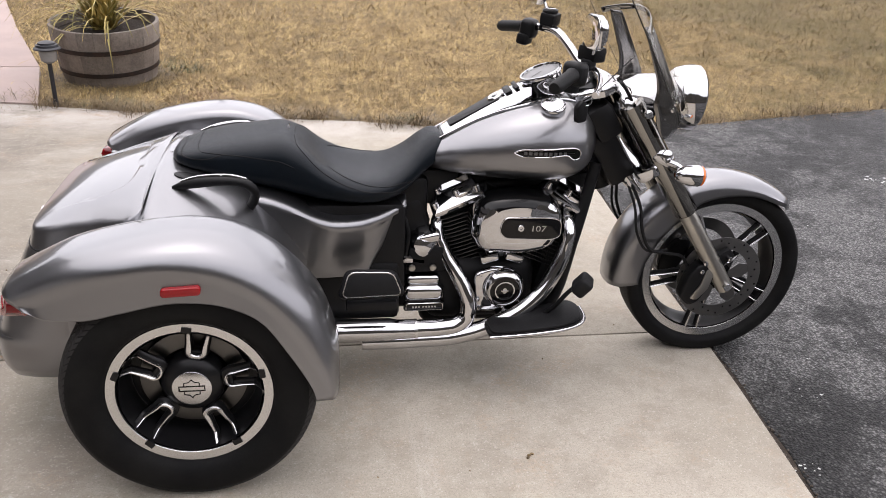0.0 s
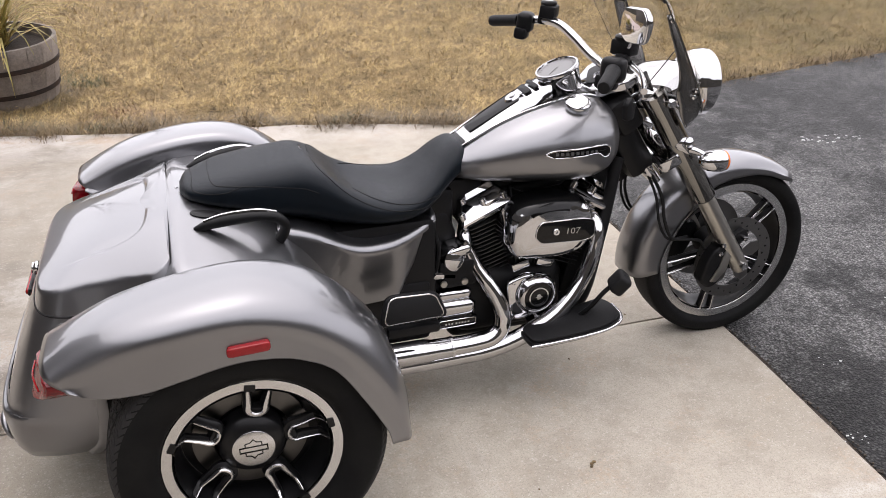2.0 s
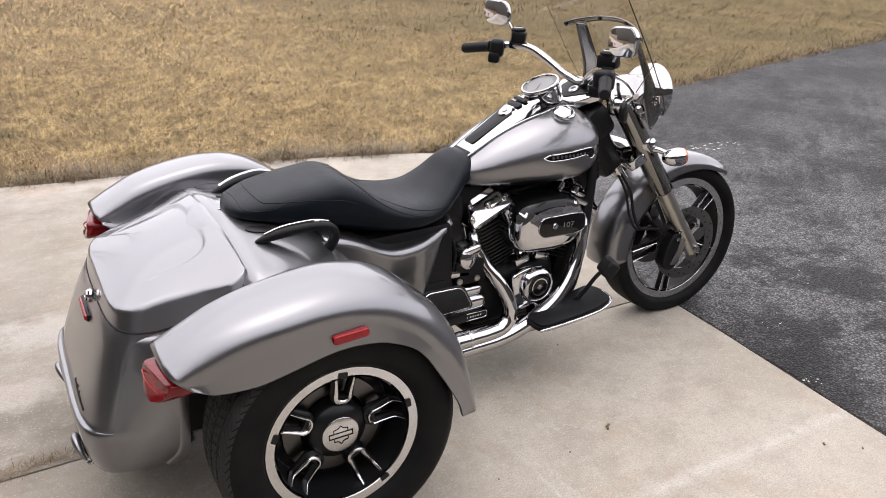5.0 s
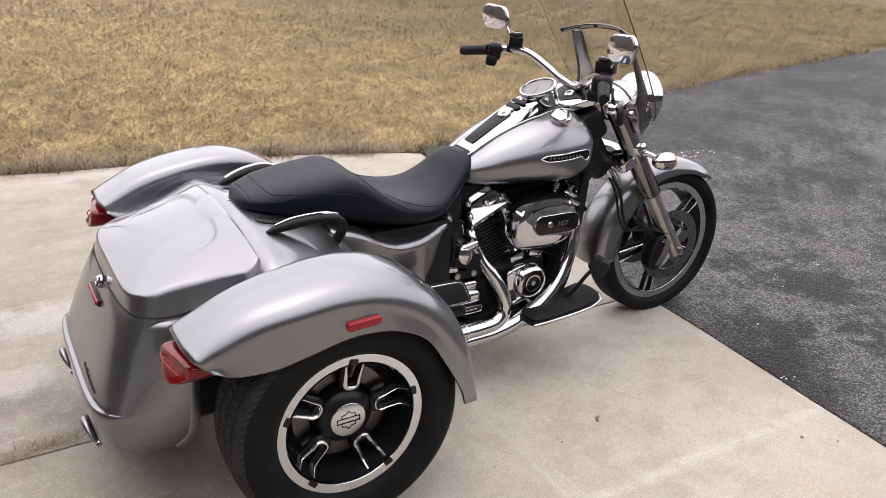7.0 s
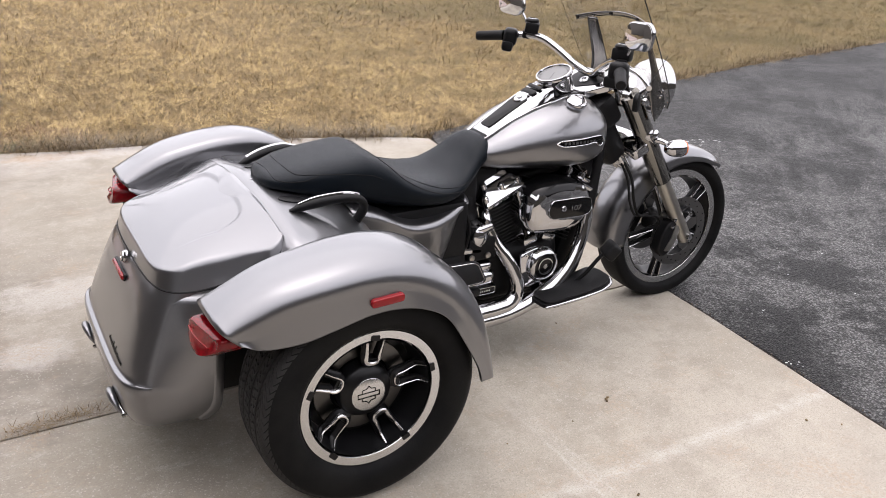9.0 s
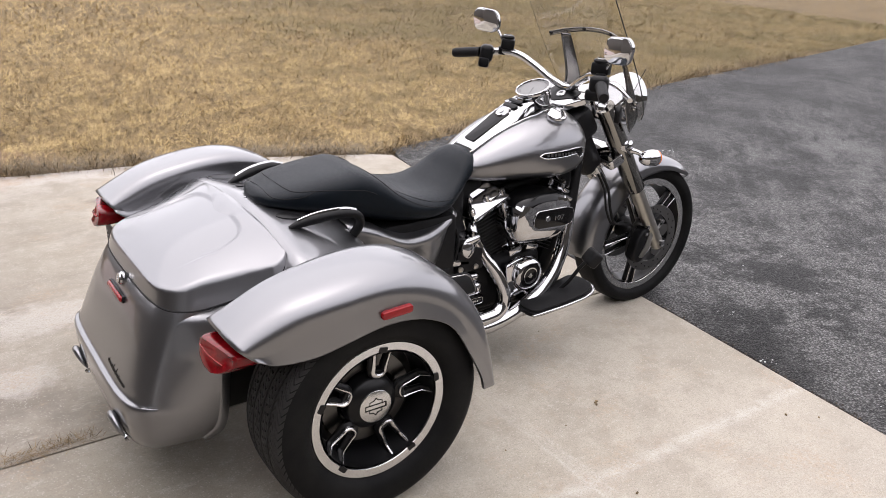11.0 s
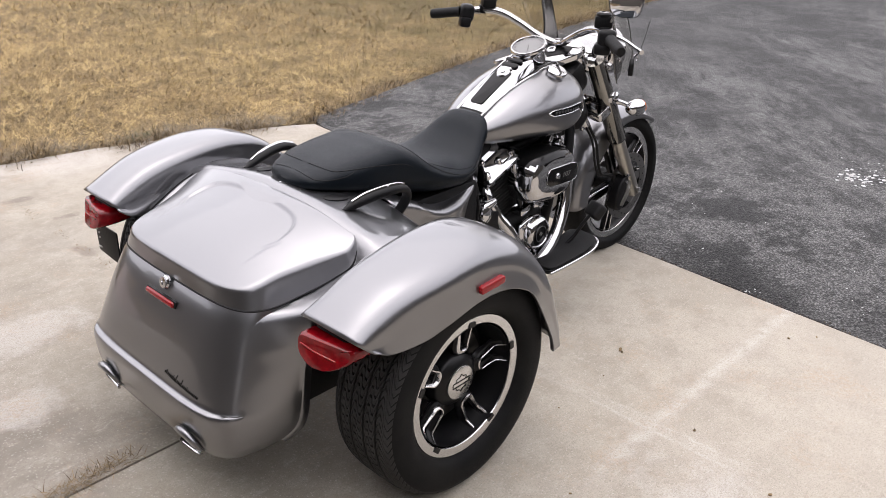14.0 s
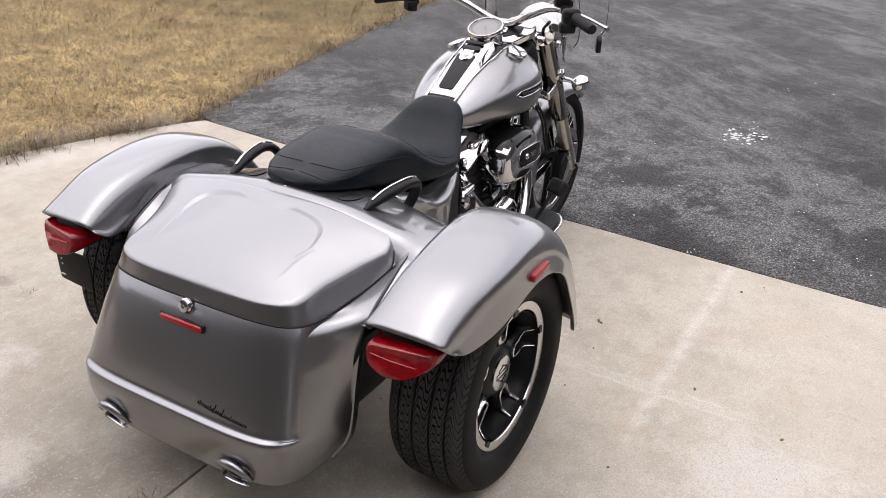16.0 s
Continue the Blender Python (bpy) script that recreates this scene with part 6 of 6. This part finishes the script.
# rider footboards
fb_m = Matrix.Translation((.835, 0, .235)) @ Matrix.Rotation(radians(-9), 4, "Y")
fb = [(.0, -.298), (.07, -.312), (.16, -.325), (.235, -.326), (.283, -.308), (.300, -.285), (.306, -.215), (.285, -.172), (.03, -.186), (-.005, -.210)]
for sgn in (1, -1):
    shape = [(u, v * sgn) for u, v in rounded(fb, .03, 4)]
    bd = part("footboard", Mesh().slab(shape, -.012, .004, .004, fb_m), satin_black, trike, "black rubber rider footboard with a chrome rim")
    part("rubber_pad", Mesh().slab([(.148 + (u - .148) * .955, .262 * sgn * -1 + (v + .262 * sgn) * .93) for u, v in shape], .004, .014, .004, fb_m), grip_rubber, bd, "ribbed black rubber pad")
    rim = [tuple(fb_m @ Vector((u, v * sgn, -.002))) for u, v in spline([(a, b, 0) for a, b in fb[:7]], 40)[:, :2]]
    part("footboard_rim", Mesh().tube(rim, .0055, 10), chrome, bd, "chrome rim")
    part("footboard_mount", Mesh().box((.95, -.175 * sgn, .235), (.14, .08, .03), (0, -9, 0), .01), satin_black, trike, "black footboard mount")
    # folded passenger footboard
    pm = Matrix.Translation((.474, -.300 * sgn, .433)) @ Matrix.Scale(.9, 4) @ (Matrix() if sgn > 0 else Matrix.Scale(-1, 4, (0, 1, 0))) @ Matrix.Rotation(radians(-14), 4, "X") @ side_frame(0)
    tr = [(-.084, -.042), (.086, -.038), (.092, -.026), (.072, .026), (.054, .036), (-.056, .040), (-.074, .032), (-.094, -.030)]
    pf = part("passenger_footboard", Mesh().slab(rounded([(u * 1.16, v * 1.2) for u, v in tr], .02, 4), -.018, .0, .008, pm, 2).box(tuple(pm @ Vector((0, -.075, -.025))), (.15, .03, .03), (0, 0, 0), .008), satin_black, trike, "black folded passenger footboard with a silver outline")
    part("board_pad", Mesh().slab(rounded([(u * .97, v * .97) for u, v in tr], .016, 4), -.001, .006, .003, pm), grip_rubber, pf, "black rubber pad")
    outl = rounded(tr, .016, 5)
    part("board_outline", Mesh().tube([tuple(pm @ Vector((u, v, .004))) for u, v in outl + outl[:1]], .0022, 6, caps=False), machined, pf, "silver outline")
# brake pedal
part("brake_pedal", Mesh().tube([(.985, -.21, .235), (1.04, -.245, .30), (1.08, -.272, .372), (1.105, -.285, .400)], [.0075, .0075, .007, .007], 10, 18), satin_black, trike, "black brake pedal arm")
part("pedal_pad", Mesh().box((1.114, -.284, .398), (.046, .070, .062), (0, 38, -20), .013, 3), grip_rubber, trike, "black rubber pedal pad")
part("oil_line", Mesh().tube([(1.085, -.13, .50), (1.10, -.14, .44), (1.085, -.14, .40), (1.05, -.135, .37)], .004, 8, 18), grip_rubber, trike, "black hose")
part("regulator", Mesh().box((1.075, 0, .42), (.07, .21, .30), (0, 14, 0), .015, 2), satin_black, trike, "black finned regulator")


# ---- lawn ----
EDGE_X = [-12.0, -3.0, -1.5, -0.95, -0.3, 0.2, 0.6, 1.0, 1.45, 1.87, 2.5, 3.64, 4.8, 6.35, 9.4, 14.0, 40.0]
EDGE_Y = [5.0, 3.5, 3.2, 3.07, 2.92, 2.86, 2.81, 2.70, 2.55, 2.44, 2.63, 2.91, 3.16, 3.5, 4.0, 4.9, 10.0]


def path_side(y):
    """The path's lawn-side edge."""
    return np.interp(y, [3.1, 3.2, 4.27, 5.87, 7.5, 20.0], [-1.45, -1.5, -1.78, -2.42, -3.03, -7.9])


def blades(name, x, y, z0, length, width, lean, curl, material, label, seed):
    """Bent strips, five points each, joined into one mesh."""
    g = np.random.default_rng(seed)
    n = len(x)
    turn = 0.8 * np.sin(1.3 * x + 0.9 * y) + 1.4 * np.sin(9.3 * x - 7.1 * y + 3 * np.sin(4.1 * y)) + g.normal(0, 1.7, n)
    d = np.c_[np.cos(turn), np.sin(turn)]
    s = np.c_[-d[:, 1], d[:, 0]] * (width / 2)[:, None]
    l1 = length * 0.5
    p1 = np.c_[x, y] + d * (l1 * np.sin(lean))[:, None]
    h1 = z0 + l1 * np.cos(lean)
    lean2 = np.minimum(lean + curl, 1.62)
    p2 = p1 + d * (l1 * np.sin(lean2))[:, None]
    h2 = np.maximum(h1 + l1 * np.cos(lean2), z0 + 0.001)
    base = np.c_[x, y]
    v = np.empty((n, 5, 3))
    v[:, 0, :2], v[:, 1, :2], v[:, 2, :2], v[:, 3, :2], v[:, 4, :2] = base - s, base + s, p1 + s * 0.8, p1 - s * 0.8, p2
    v[:, 0, 2] = v[:, 1, 2] = z0 - 0.004
    v[:, 2, 2] = v[:, 3, 2] = h1
    v[:, 4, 2] = h2
    data = bpy.data.meshes.new(name)
    data.vertices.add(n * 5)
    data.vertices.foreach_set("co", v.ravel())
    idx = np.arange(n)[:, None] * 5
    loops = np.c_[idx + [[0, 1, 2, 3]], idx + [[3, 2, 4]]].ravel()
    data.loops.add(len(loops))
    data.loops.foreach_set("vertex_index", loops)
    data.polygons.add(2 * n)
    starts = (np.arange(n)[:, None] * 7 + [[0, 4]]).ravel()
    data.polygons.foreach_set("loop_start", starts)
    data.update(calc_edges=True)
    data.materials.append(material)
    ob = new(name, data)
    return tagged(ob, label, "grass", kind="stuff")


rng = np.random.default_rng(7)
bx, by, bl, bw = [], [], [], []
for d0, d1, dens, lmul, wmul in ((0.0, 1.6, 8200, 1.0, 0.72), (1.6, 3.6, 6000, 1.0, 0.9), (3.6, 7.0, 2500, 1.1, 1.35), (7.0, 13.0, 700, 1.4, 2.3)):
    n = int(18.5 * (d1 - d0) * dens)
    x = rng.uniform(-4.5, 14.0, n)
    y = np.interp(x, EDGE_X, EDGE_Y) + rng.uniform(d0, d1, n) + 0.015 + 0.05 * np.abs(np.sin(9 * x) * np.sin(23 * x + 1)) * (d0 == 0)
    keep = (x > path_side(y) + 0.03 * np.sin(17 * y)) & (np.hypot(x + 1.2, y - 4.02) > 0.33)
    # matted clumps with darker gaps between them
    clumpy = np.sin(17 * x + 5 * np.sin(3.7 * y) + 2 * np.sin(11 * y)) * np.sin(19 * y + 4 * np.sin(4.3 * x)) + rng.normal(0, .6, n)
    keep &= clumpy > -0.48
    near = y - np.interp(x, EDGE_X, EDGE_Y)
    bare = np.sin(1.9 * x + 2.2) * np.sin(4.7 * x + .8) + .35 * np.sin(13 * x + 9 * y)
    keep &= (bare < .22) | (near > .05 + .16 * np.clip(bare, 0, 1)) | (rng.uniform(0, 1, n) < .10)
    bx.append(x[keep]), by.append(y[keep])
    m = keep.sum()
    bl.append(rng.uniform(0.045, 0.125, m) * lmul), bw.append(rng.uniform(0.0016, 0.0042, m) * wmul)
bx, by, bl, bw = (np.concatenate(a) for a in (bx, by, bl, bw))
blades("lawn", bx, by, np.full(len(bx), -0.018), bl, bw, np.clip(rng.normal(1.2, 0.22, len(bx)), .4, 1.52), rng.uniform(0.05, 0.6, len(bx)), straw, "dormant straw-coloured lawn with faint green patches", 11)
# shaggy rim that hangs over the paving; its dark browns also paint the shaded edge
n = 36000
x = rng.uniform(-4.0, 9.0, n)
y = np.interp(x, EDGE_X, EDGE_Y) + rng.normal(0.05, 0.07, n) + 0.01 + .07 * np.sin(6.1 * x) * np.sin(2.3 * x) * (x < 1.9) + .03 * np.sin(23 * x)
keep = (x > path_side(y)) | (y < 3.15)
keep &= (x < 1.95) | (rng.uniform(0, 1, n) < .45)
keep &= np.sin(3.1 * x) * np.sin(7.7 * x + 1) + np.sin(21 * x) * .5 + rng.normal(0, .5, n) > -.35
x, y = x[keep], y[keep]
tuft = 0.6 + 0.8 * np.abs(np.sin(5.1 * x) * np.sin(13.7 * x + .4))
blades("lawn_edge", x, y, np.full(len(x), -0.02), rng.uniform(0.06, 0.14, len(x)) * tuft, rng.uniform(0.002, 0.004, len(x)), rng.uniform(0.45, 1.45, len(x)), rng.uniform(0.2, 0.9, len(x)), weed, "brown shaggy dead grass along the paving", 12)
n = 5200
x = np.r_[np.sort(rng.choice(rng.uniform(-1.75, 1.9, 42), 3000)) + rng.normal(0, .06, 3000), -1.2 + .33 * np.cos(a_ := rng.uniform(0, 6.283, 2200)) + rng.normal(0, .06, 2200)]
y = np.r_[np.interp(x[:3000], EDGE_X, EDGE_Y) + np.abs(rng.normal(0.0, 0.10, 3000)) + 0.01, 4.02 + .36 * np.sin(a_) + rng.normal(0, .06, 2200)]
blades("long_grass", x, y, np.full(n, -0.03), np.r_[rng.uniform(0.10, 0.24, 3000), rng.uniform(.08, .17, 2200)], rng.uniform(0.002, 0.0042, n), rng.uniform(0.75, 1.45, n), rng.uniform(0.4, 0.9, n), straw_dark, "long brown dead grass along the paving and round the planter", 15)
for spots, material, label, seed in (([(-.86, 4.47, .12), (-.70, 4.30, .08), (-1.0, 3.3, .10), (-.55, 3.10, .07), (.9, 2.86, .06)], green_weed, "small green weed tufts in the lawn", 31),
                                     ([(-.45, 3.46, .10), (-.37, 3.34, .12), (-.55, 3.2, .12), (-.2, 3.12, .10)], rust_straw, "rusty brown dead grass clumps", 32)):
    x, y = (np.concatenate([rng.normal(s[k], s[2], 220) for s in spots]) for k in (0, 1))
    blades("weed_tufts", x, y, np.full(len(x), -.02), rng.uniform(.03, .10, len(x)), rng.uniform(.002, .005, len(x)), rng.uniform(.5, 1.4, len(x)), rng.uniform(.1, .8, len(x)), material, label, seed)
# long pale stalks lying on the lawn
n = 240
x = rng.uniform(-2.0, 9.0, n)
y = np.interp(x, EDGE_X, EDGE_Y) + rng.uniform(0.1, 5.0, n)
blades("dry_stalks", x, y, np.full(n, 0.0), rng.uniform(0.12, 0.32, n), rng.uniform(0.004, 0.007, n), rng.uniform(1.35, 1.5, n), np.full(n, 0.1), straw, "pale dry stalks lying on the lawn", 13)
# dry weeds in the joint behind the machine and across the far slab
n = 420
t = rng.beta(2, 2, n)
x = np.r_[-0.90 + 0.34 * t[:300], np.full(120, -0.07) + rng.normal(0, .012, 120)]
y = np.r_[JOINT + 0.03 + rng.normal(0, .012, 300), np.choose(rng.integers(0, 4, 120), [1.35, 1.52, 1.72, 2.1]) + rng.normal(0, .05, 120)]
blades("joint_weeds", x, y, np.zeros(n), np.r_[rng.uniform(0.02, 0.06, 300), rng.uniform(.015, .03, 120)], rng.uniform(0.0012, 0.0025, n), rng.uniform(1.15, 1.5, n), np.full(n, 0.12), weed, "dead weeds lying in the concrete joint", 14)

# ---- path, planter and garden light beside the drive ----
path = tagged(new("path"), "pinkish concrete garden path with a joint", "path", kind="structure")
for pts in ([(-1.49, 3.215), (-1.77, 4.26), (-3.6, 4.26), (-2.9, 3.45)], [(-1.775, 4.275), (-2.42, 5.87), (-3.03, 7.5), (-4.6, 7.5), (-3.6, 4.275)], [(-3.035, 7.515), (-7.9, 20), (-10, 20), (-4.6, 7.515)]):
    part("slab", Mesh().slab(pts, -.1, .012, .006), pink, path)
PC = Vector((-1.19, 4.02, .015))
planter = tagged(new("planter"), "weathered half-barrel wooden planter with rusty hoops on the lawn", "planter")
planter.location = PC
staves = 20
planter.rotation_euler = (radians(5), 0, 0)
for k in range(staves):
    a0, a1 = 2 * math.pi * (k + .012) / staves, 2 * math.pi * (k + .988) / staves
    rows = []
    for r, z in ((.325, 0), (.352, .13), (.370, .27), (.380, .40), (.378, .407), (.356, .407), (.356, .40), (.345, .26), (.31, .02)):
        rows.append([(r * math.cos(a), r * math.sin(a), z) for a in np.linspace(a0, a1, 3)])
    part("stave", Mesh().grid(rows), barrel_wood, planter)
for z, r in ((.095, .3475), (.262, .3725)):
    part("hoop", Mesh().grid([[(rr * math.cos(a), rr * math.sin(a), z + dz) for a in np.linspace(0, 2 * math.pi, 72, endpoint=False)] for rr, dz in ((r - .004, -.016), (r + .001, -.015), (r + .004, .015), (r - .001, .016))], close_v=True), hoop_iron, planter, "rusty iron hoop")
part("soil", Mesh().lathe([(.35, .33), (.2, .345), (.001, .35)], (0, 0, 0), (0, 0, 1), 30, caps=False), pot_soil, planter, "dark potting soil")
clump = Mesh()
g = random.Random(5)
for k in range(170):
    a, lean, ln = g.uniform(0, 6.283), g.uniform(.05, .9) ** 1.3, g.uniform(.45, .85)
    if k % 9 == 0:
        lean, ln = g.uniform(.8, 1.15), g.uniform(.55, .8)
    b0 = Vector((g.uniform(-.06, .06), g.uniform(-.06, .06), .34))
    side = Vector((-math.sin(a), math.cos(a), 0))
    rows = []
    for i in range(7):
        u = i / 6
        bend = lean + u * u * (1.0 + lean)
        if i:
            pos = pos + (Vector((math.cos(a), math.sin(a), 0)) * math.sin(bend) + Vector((0, 0, 1)) * math.cos(bend)) * (ln / 6)
        else:
            pos = b0
        w = .0105 * (1 - u) + .001
        rows.append([pos - side * w, pos + Vector((0, 0, -.002)), pos + side * w])
    clump.grid([[tuple(q) for q in r] for r in rows])
reeds = part("ornamental_grass", clump, reed, None, clean=False)
reeds.location = PC
reeds.rotation_euler = (radians(5), 0, 0)
tagged(reeds, "golden ornamental grass with drooping blades growing in the planter", "plant")
LP = Vector((-1.385, 3.24, -.02))
lamp = tagged(new("garden_light"), "small dark solar garden light on a stake beside the path", "garden light")
lamp.location = LP
lamp.scale = (1.2, 1.2, 1.08)
part("stake", Mesh().tube([(0, 0, -.06), (0, 0, .27)], .012, 12).lathe([(.022, 0), (.016, .03), (.012, .034)], (0, 0, -.0), (0, 0, 1), 16), lamp_black, lamp, "dark stake")
part("lens", Mesh().lathe([(.022, .27), (.040, .285), (.046, .345), (.044, .36)], (0, 0, 0), (0, 0, 1), 24), lamp_clear, lamp, "ribbed clear lens")
part("roof", Mesh().lathe([(.066, .352), (.070, .358), (.064, .366), (.058, .368), (.056, .380), (.046, .383), (.044, .392), (.030, .398), (.001, .400)], (0, 0, 0), (0, 0, 1), 28), lamp_black, lamp, "dark stepped roof")

# ---- marks on the paving ----
g = random.Random(3)


def splat(x, y, z, size, n=9):
    pts = []
    for k in range(n):
        a, r = 2 * math.pi * k / n, size * g.uniform(.45, 1.1)
        pts.append((x + r * math.cos(a) * 1.3, y + r * math.sin(a)))
    return Mesh().slab(pts, z, z + .0012)


marks = Mesh()
for cx, cy, k, sp, sz in ((3.55, -.52, 17, .075, .022), (3.72, -.45, 7, .12, .010), (4.87, -.58, 6, .12, .012), (1.70, -.70, 3, .03, .009), (1.97, -.32, 2, .05, .008), (2.3, -1.0, 5, .35, .007), (2.6, .9, 4, .25, .006), (2.9, -.2, 6, .5, .006), (3.45, 1.64, 4, .03, .013), (3.6, 1.6, 5, .05, .013), (3.76, 1.57, 3, .03, .010), (1.95, -1.3, 5, .2, .007)):
    for k2 in range(3 * k):
        one = splat(cx + g.gauss(0, sp), cy + g.gauss(0, sp * .8), -.0078, sz * g.uniform(.15, .8))
        o = len(marks.v)
        marks.v += one.v
        marks.f += [tuple(o + q for q in f) for f in one.f]
tagged(part("chalk_marks", marks, chalk_white), "small white spatters on the asphalt", "spatter", kind="stuff")
bits = Mesh()
for k in range(45):
    x, y = g.uniform(-2.5, 1.6), g.uniform(-2.2, .9)
    bits.box((x, y, .002), (g.uniform(.003, .008), g.uniform(.003, .005), .004), (0, 0, g.uniform(0, 180)), .001, 1)
for x, y in ((.91, -.575), (.92, -.57), (1.435, -.972), (.675, -.99), (.905, -.585), (.56, -1.28)):
    bits.box((x, y, .003), (.011, .007, .006), (0, 0, g.uniform(0, 180)), .002, 1)
tagged(part("grit", bits, weed), "dark grit and crumbs on the concrete", "grit", kind="stuff")
crumbs = Mesh()
for k in range(620):
    y = g.uniform(-3.4, 2.3)
    x = np.interp(y, [q[1] for q in EDGE], [q[0] for q in EDGE]) + g.gauss(.012, .009)
    size = g.uniform(.003, .009)
    crumbs.box((x, y, -.008 + size * .25), (size, size * g.uniform(.6, 1.4), size * .8), (g.uniform(-20, 20), g.uniform(-20, 20), g.uniform(0, 180)), size * .2, 1)
tagged(part("edge_crumbs", crumbs, crumb_mat), "loose soil and asphalt crumbs along the concrete edge", "crumbs", kind="stuff")

# ---- surroundings that only show in reflections ----
house = tagged(new("house"), "low taupe house with a white garage door behind the drive", "house")
part("wall", Mesh().box((-5.7, -1.9, 1.4), (2.4, 11.0, 2.8), r=.02).box((-8.0, 6.5, 1.4), (2.4, 7.0, 2.8), r=.02), siding, house, "taupe siding wall")
part("garage_door", Mesh().box((-4.49, -5.2, 1.05), (.06, 2.4, 2.1), r=.02), white_paint, house, "white garage door")
part("roof", Mesh().slab([(-8.0, 2.75), (-6.0, 4.6), (2.4, 4.6), (4.2, 2.75)], -.3, 6.0, 0, Matrix(((0, 0, -1, -4.3), (1, 0, 0, 0), (0, 1, 0, 0), (0, 0, 0, 1)))).box((-6.0, -1.9, 2.78), (3.9, 12.0, .12)), shingle, house, "dark shingle roof")
# Added dark ring, closest on the -y side, blocks low sky in reflections.
ringr = []
for k in range(160):
    a = 2 * math.pi * k / 160
    h = 9 + 3 * noise.noise((math.cos(a) * 3, math.sin(a) * 3, 0)) + 2.0 * noise.noise((math.cos(a) * 20, math.sin(a) * 20, 5))
    near = max(0.0, -math.sin(a + .25)) ** 0.7
    rr = 85 - 66 * near
    ringr.append([(rr * math.cos(a), rr * math.sin(a), z) for z in (-1, h * .5, h * (1 + .25 * near))])
tagged(part("backdrop", Mesh().grid(ringr, close_u=True), woods, clean=False), "unseen dark ring of woods, added to darken reflections", "woods", kind="structure")


def bare_tree(at, height, seed):
    g = random.Random(seed)
    root = tagged(new("tree"), "leafless winter tree at the lawn's far side", "tree", group="bare trees")
    root.location = at
    limbs = Mesh()

    def grow(p, d, ln, r, depth, mesh):
        pts, rad = [p], [r]
        for i in range(4):
            d = (d + Vector((g.gauss(0, .12), g.gauss(0, .12), g.gauss(.03, .08)))).normalized()
            p = p + d * (ln / 4)
            pts.append(p)
            rad.append(r * (1 - .14 * (i + 1)))
        mesh.tube([tuple(q) for q in pts], rad, 6 if depth < 3 else 4, caps=False)
        if depth < 5:
            for k in range(3 if depth < 3 else 2):
                tilt = Vector((g.gauss(0, .6), g.gauss(0, .6), g.uniform(.0, .5)))
                grow(pts[-1 - (k % 2)], (d + tilt).normalized(), ln * g.uniform(.6, .8), rad[-1] * .7, depth + 1, limbs)

    stem = Mesh()
    grow(Vector((0, 0, -.1)), Vector((0, 0, 1)), height * .32, height * .022, 0, stem)
    part("trunk", stem, bark, root, "grey trunk", clean=False)
    part("limbs", limbs, bark, root, "bare limbs", clean=False)


for at, h, sd in (((-3.0, 24.0, -.03), 13.0, 1), ((4.5, 27.0, -.03), 15.0, 2), ((11.0, 23.0, -.03), 12.0, 3), ((-9.0, 28.0, -.03), 14.0, 4)):
    bare_tree(at, h, sd)
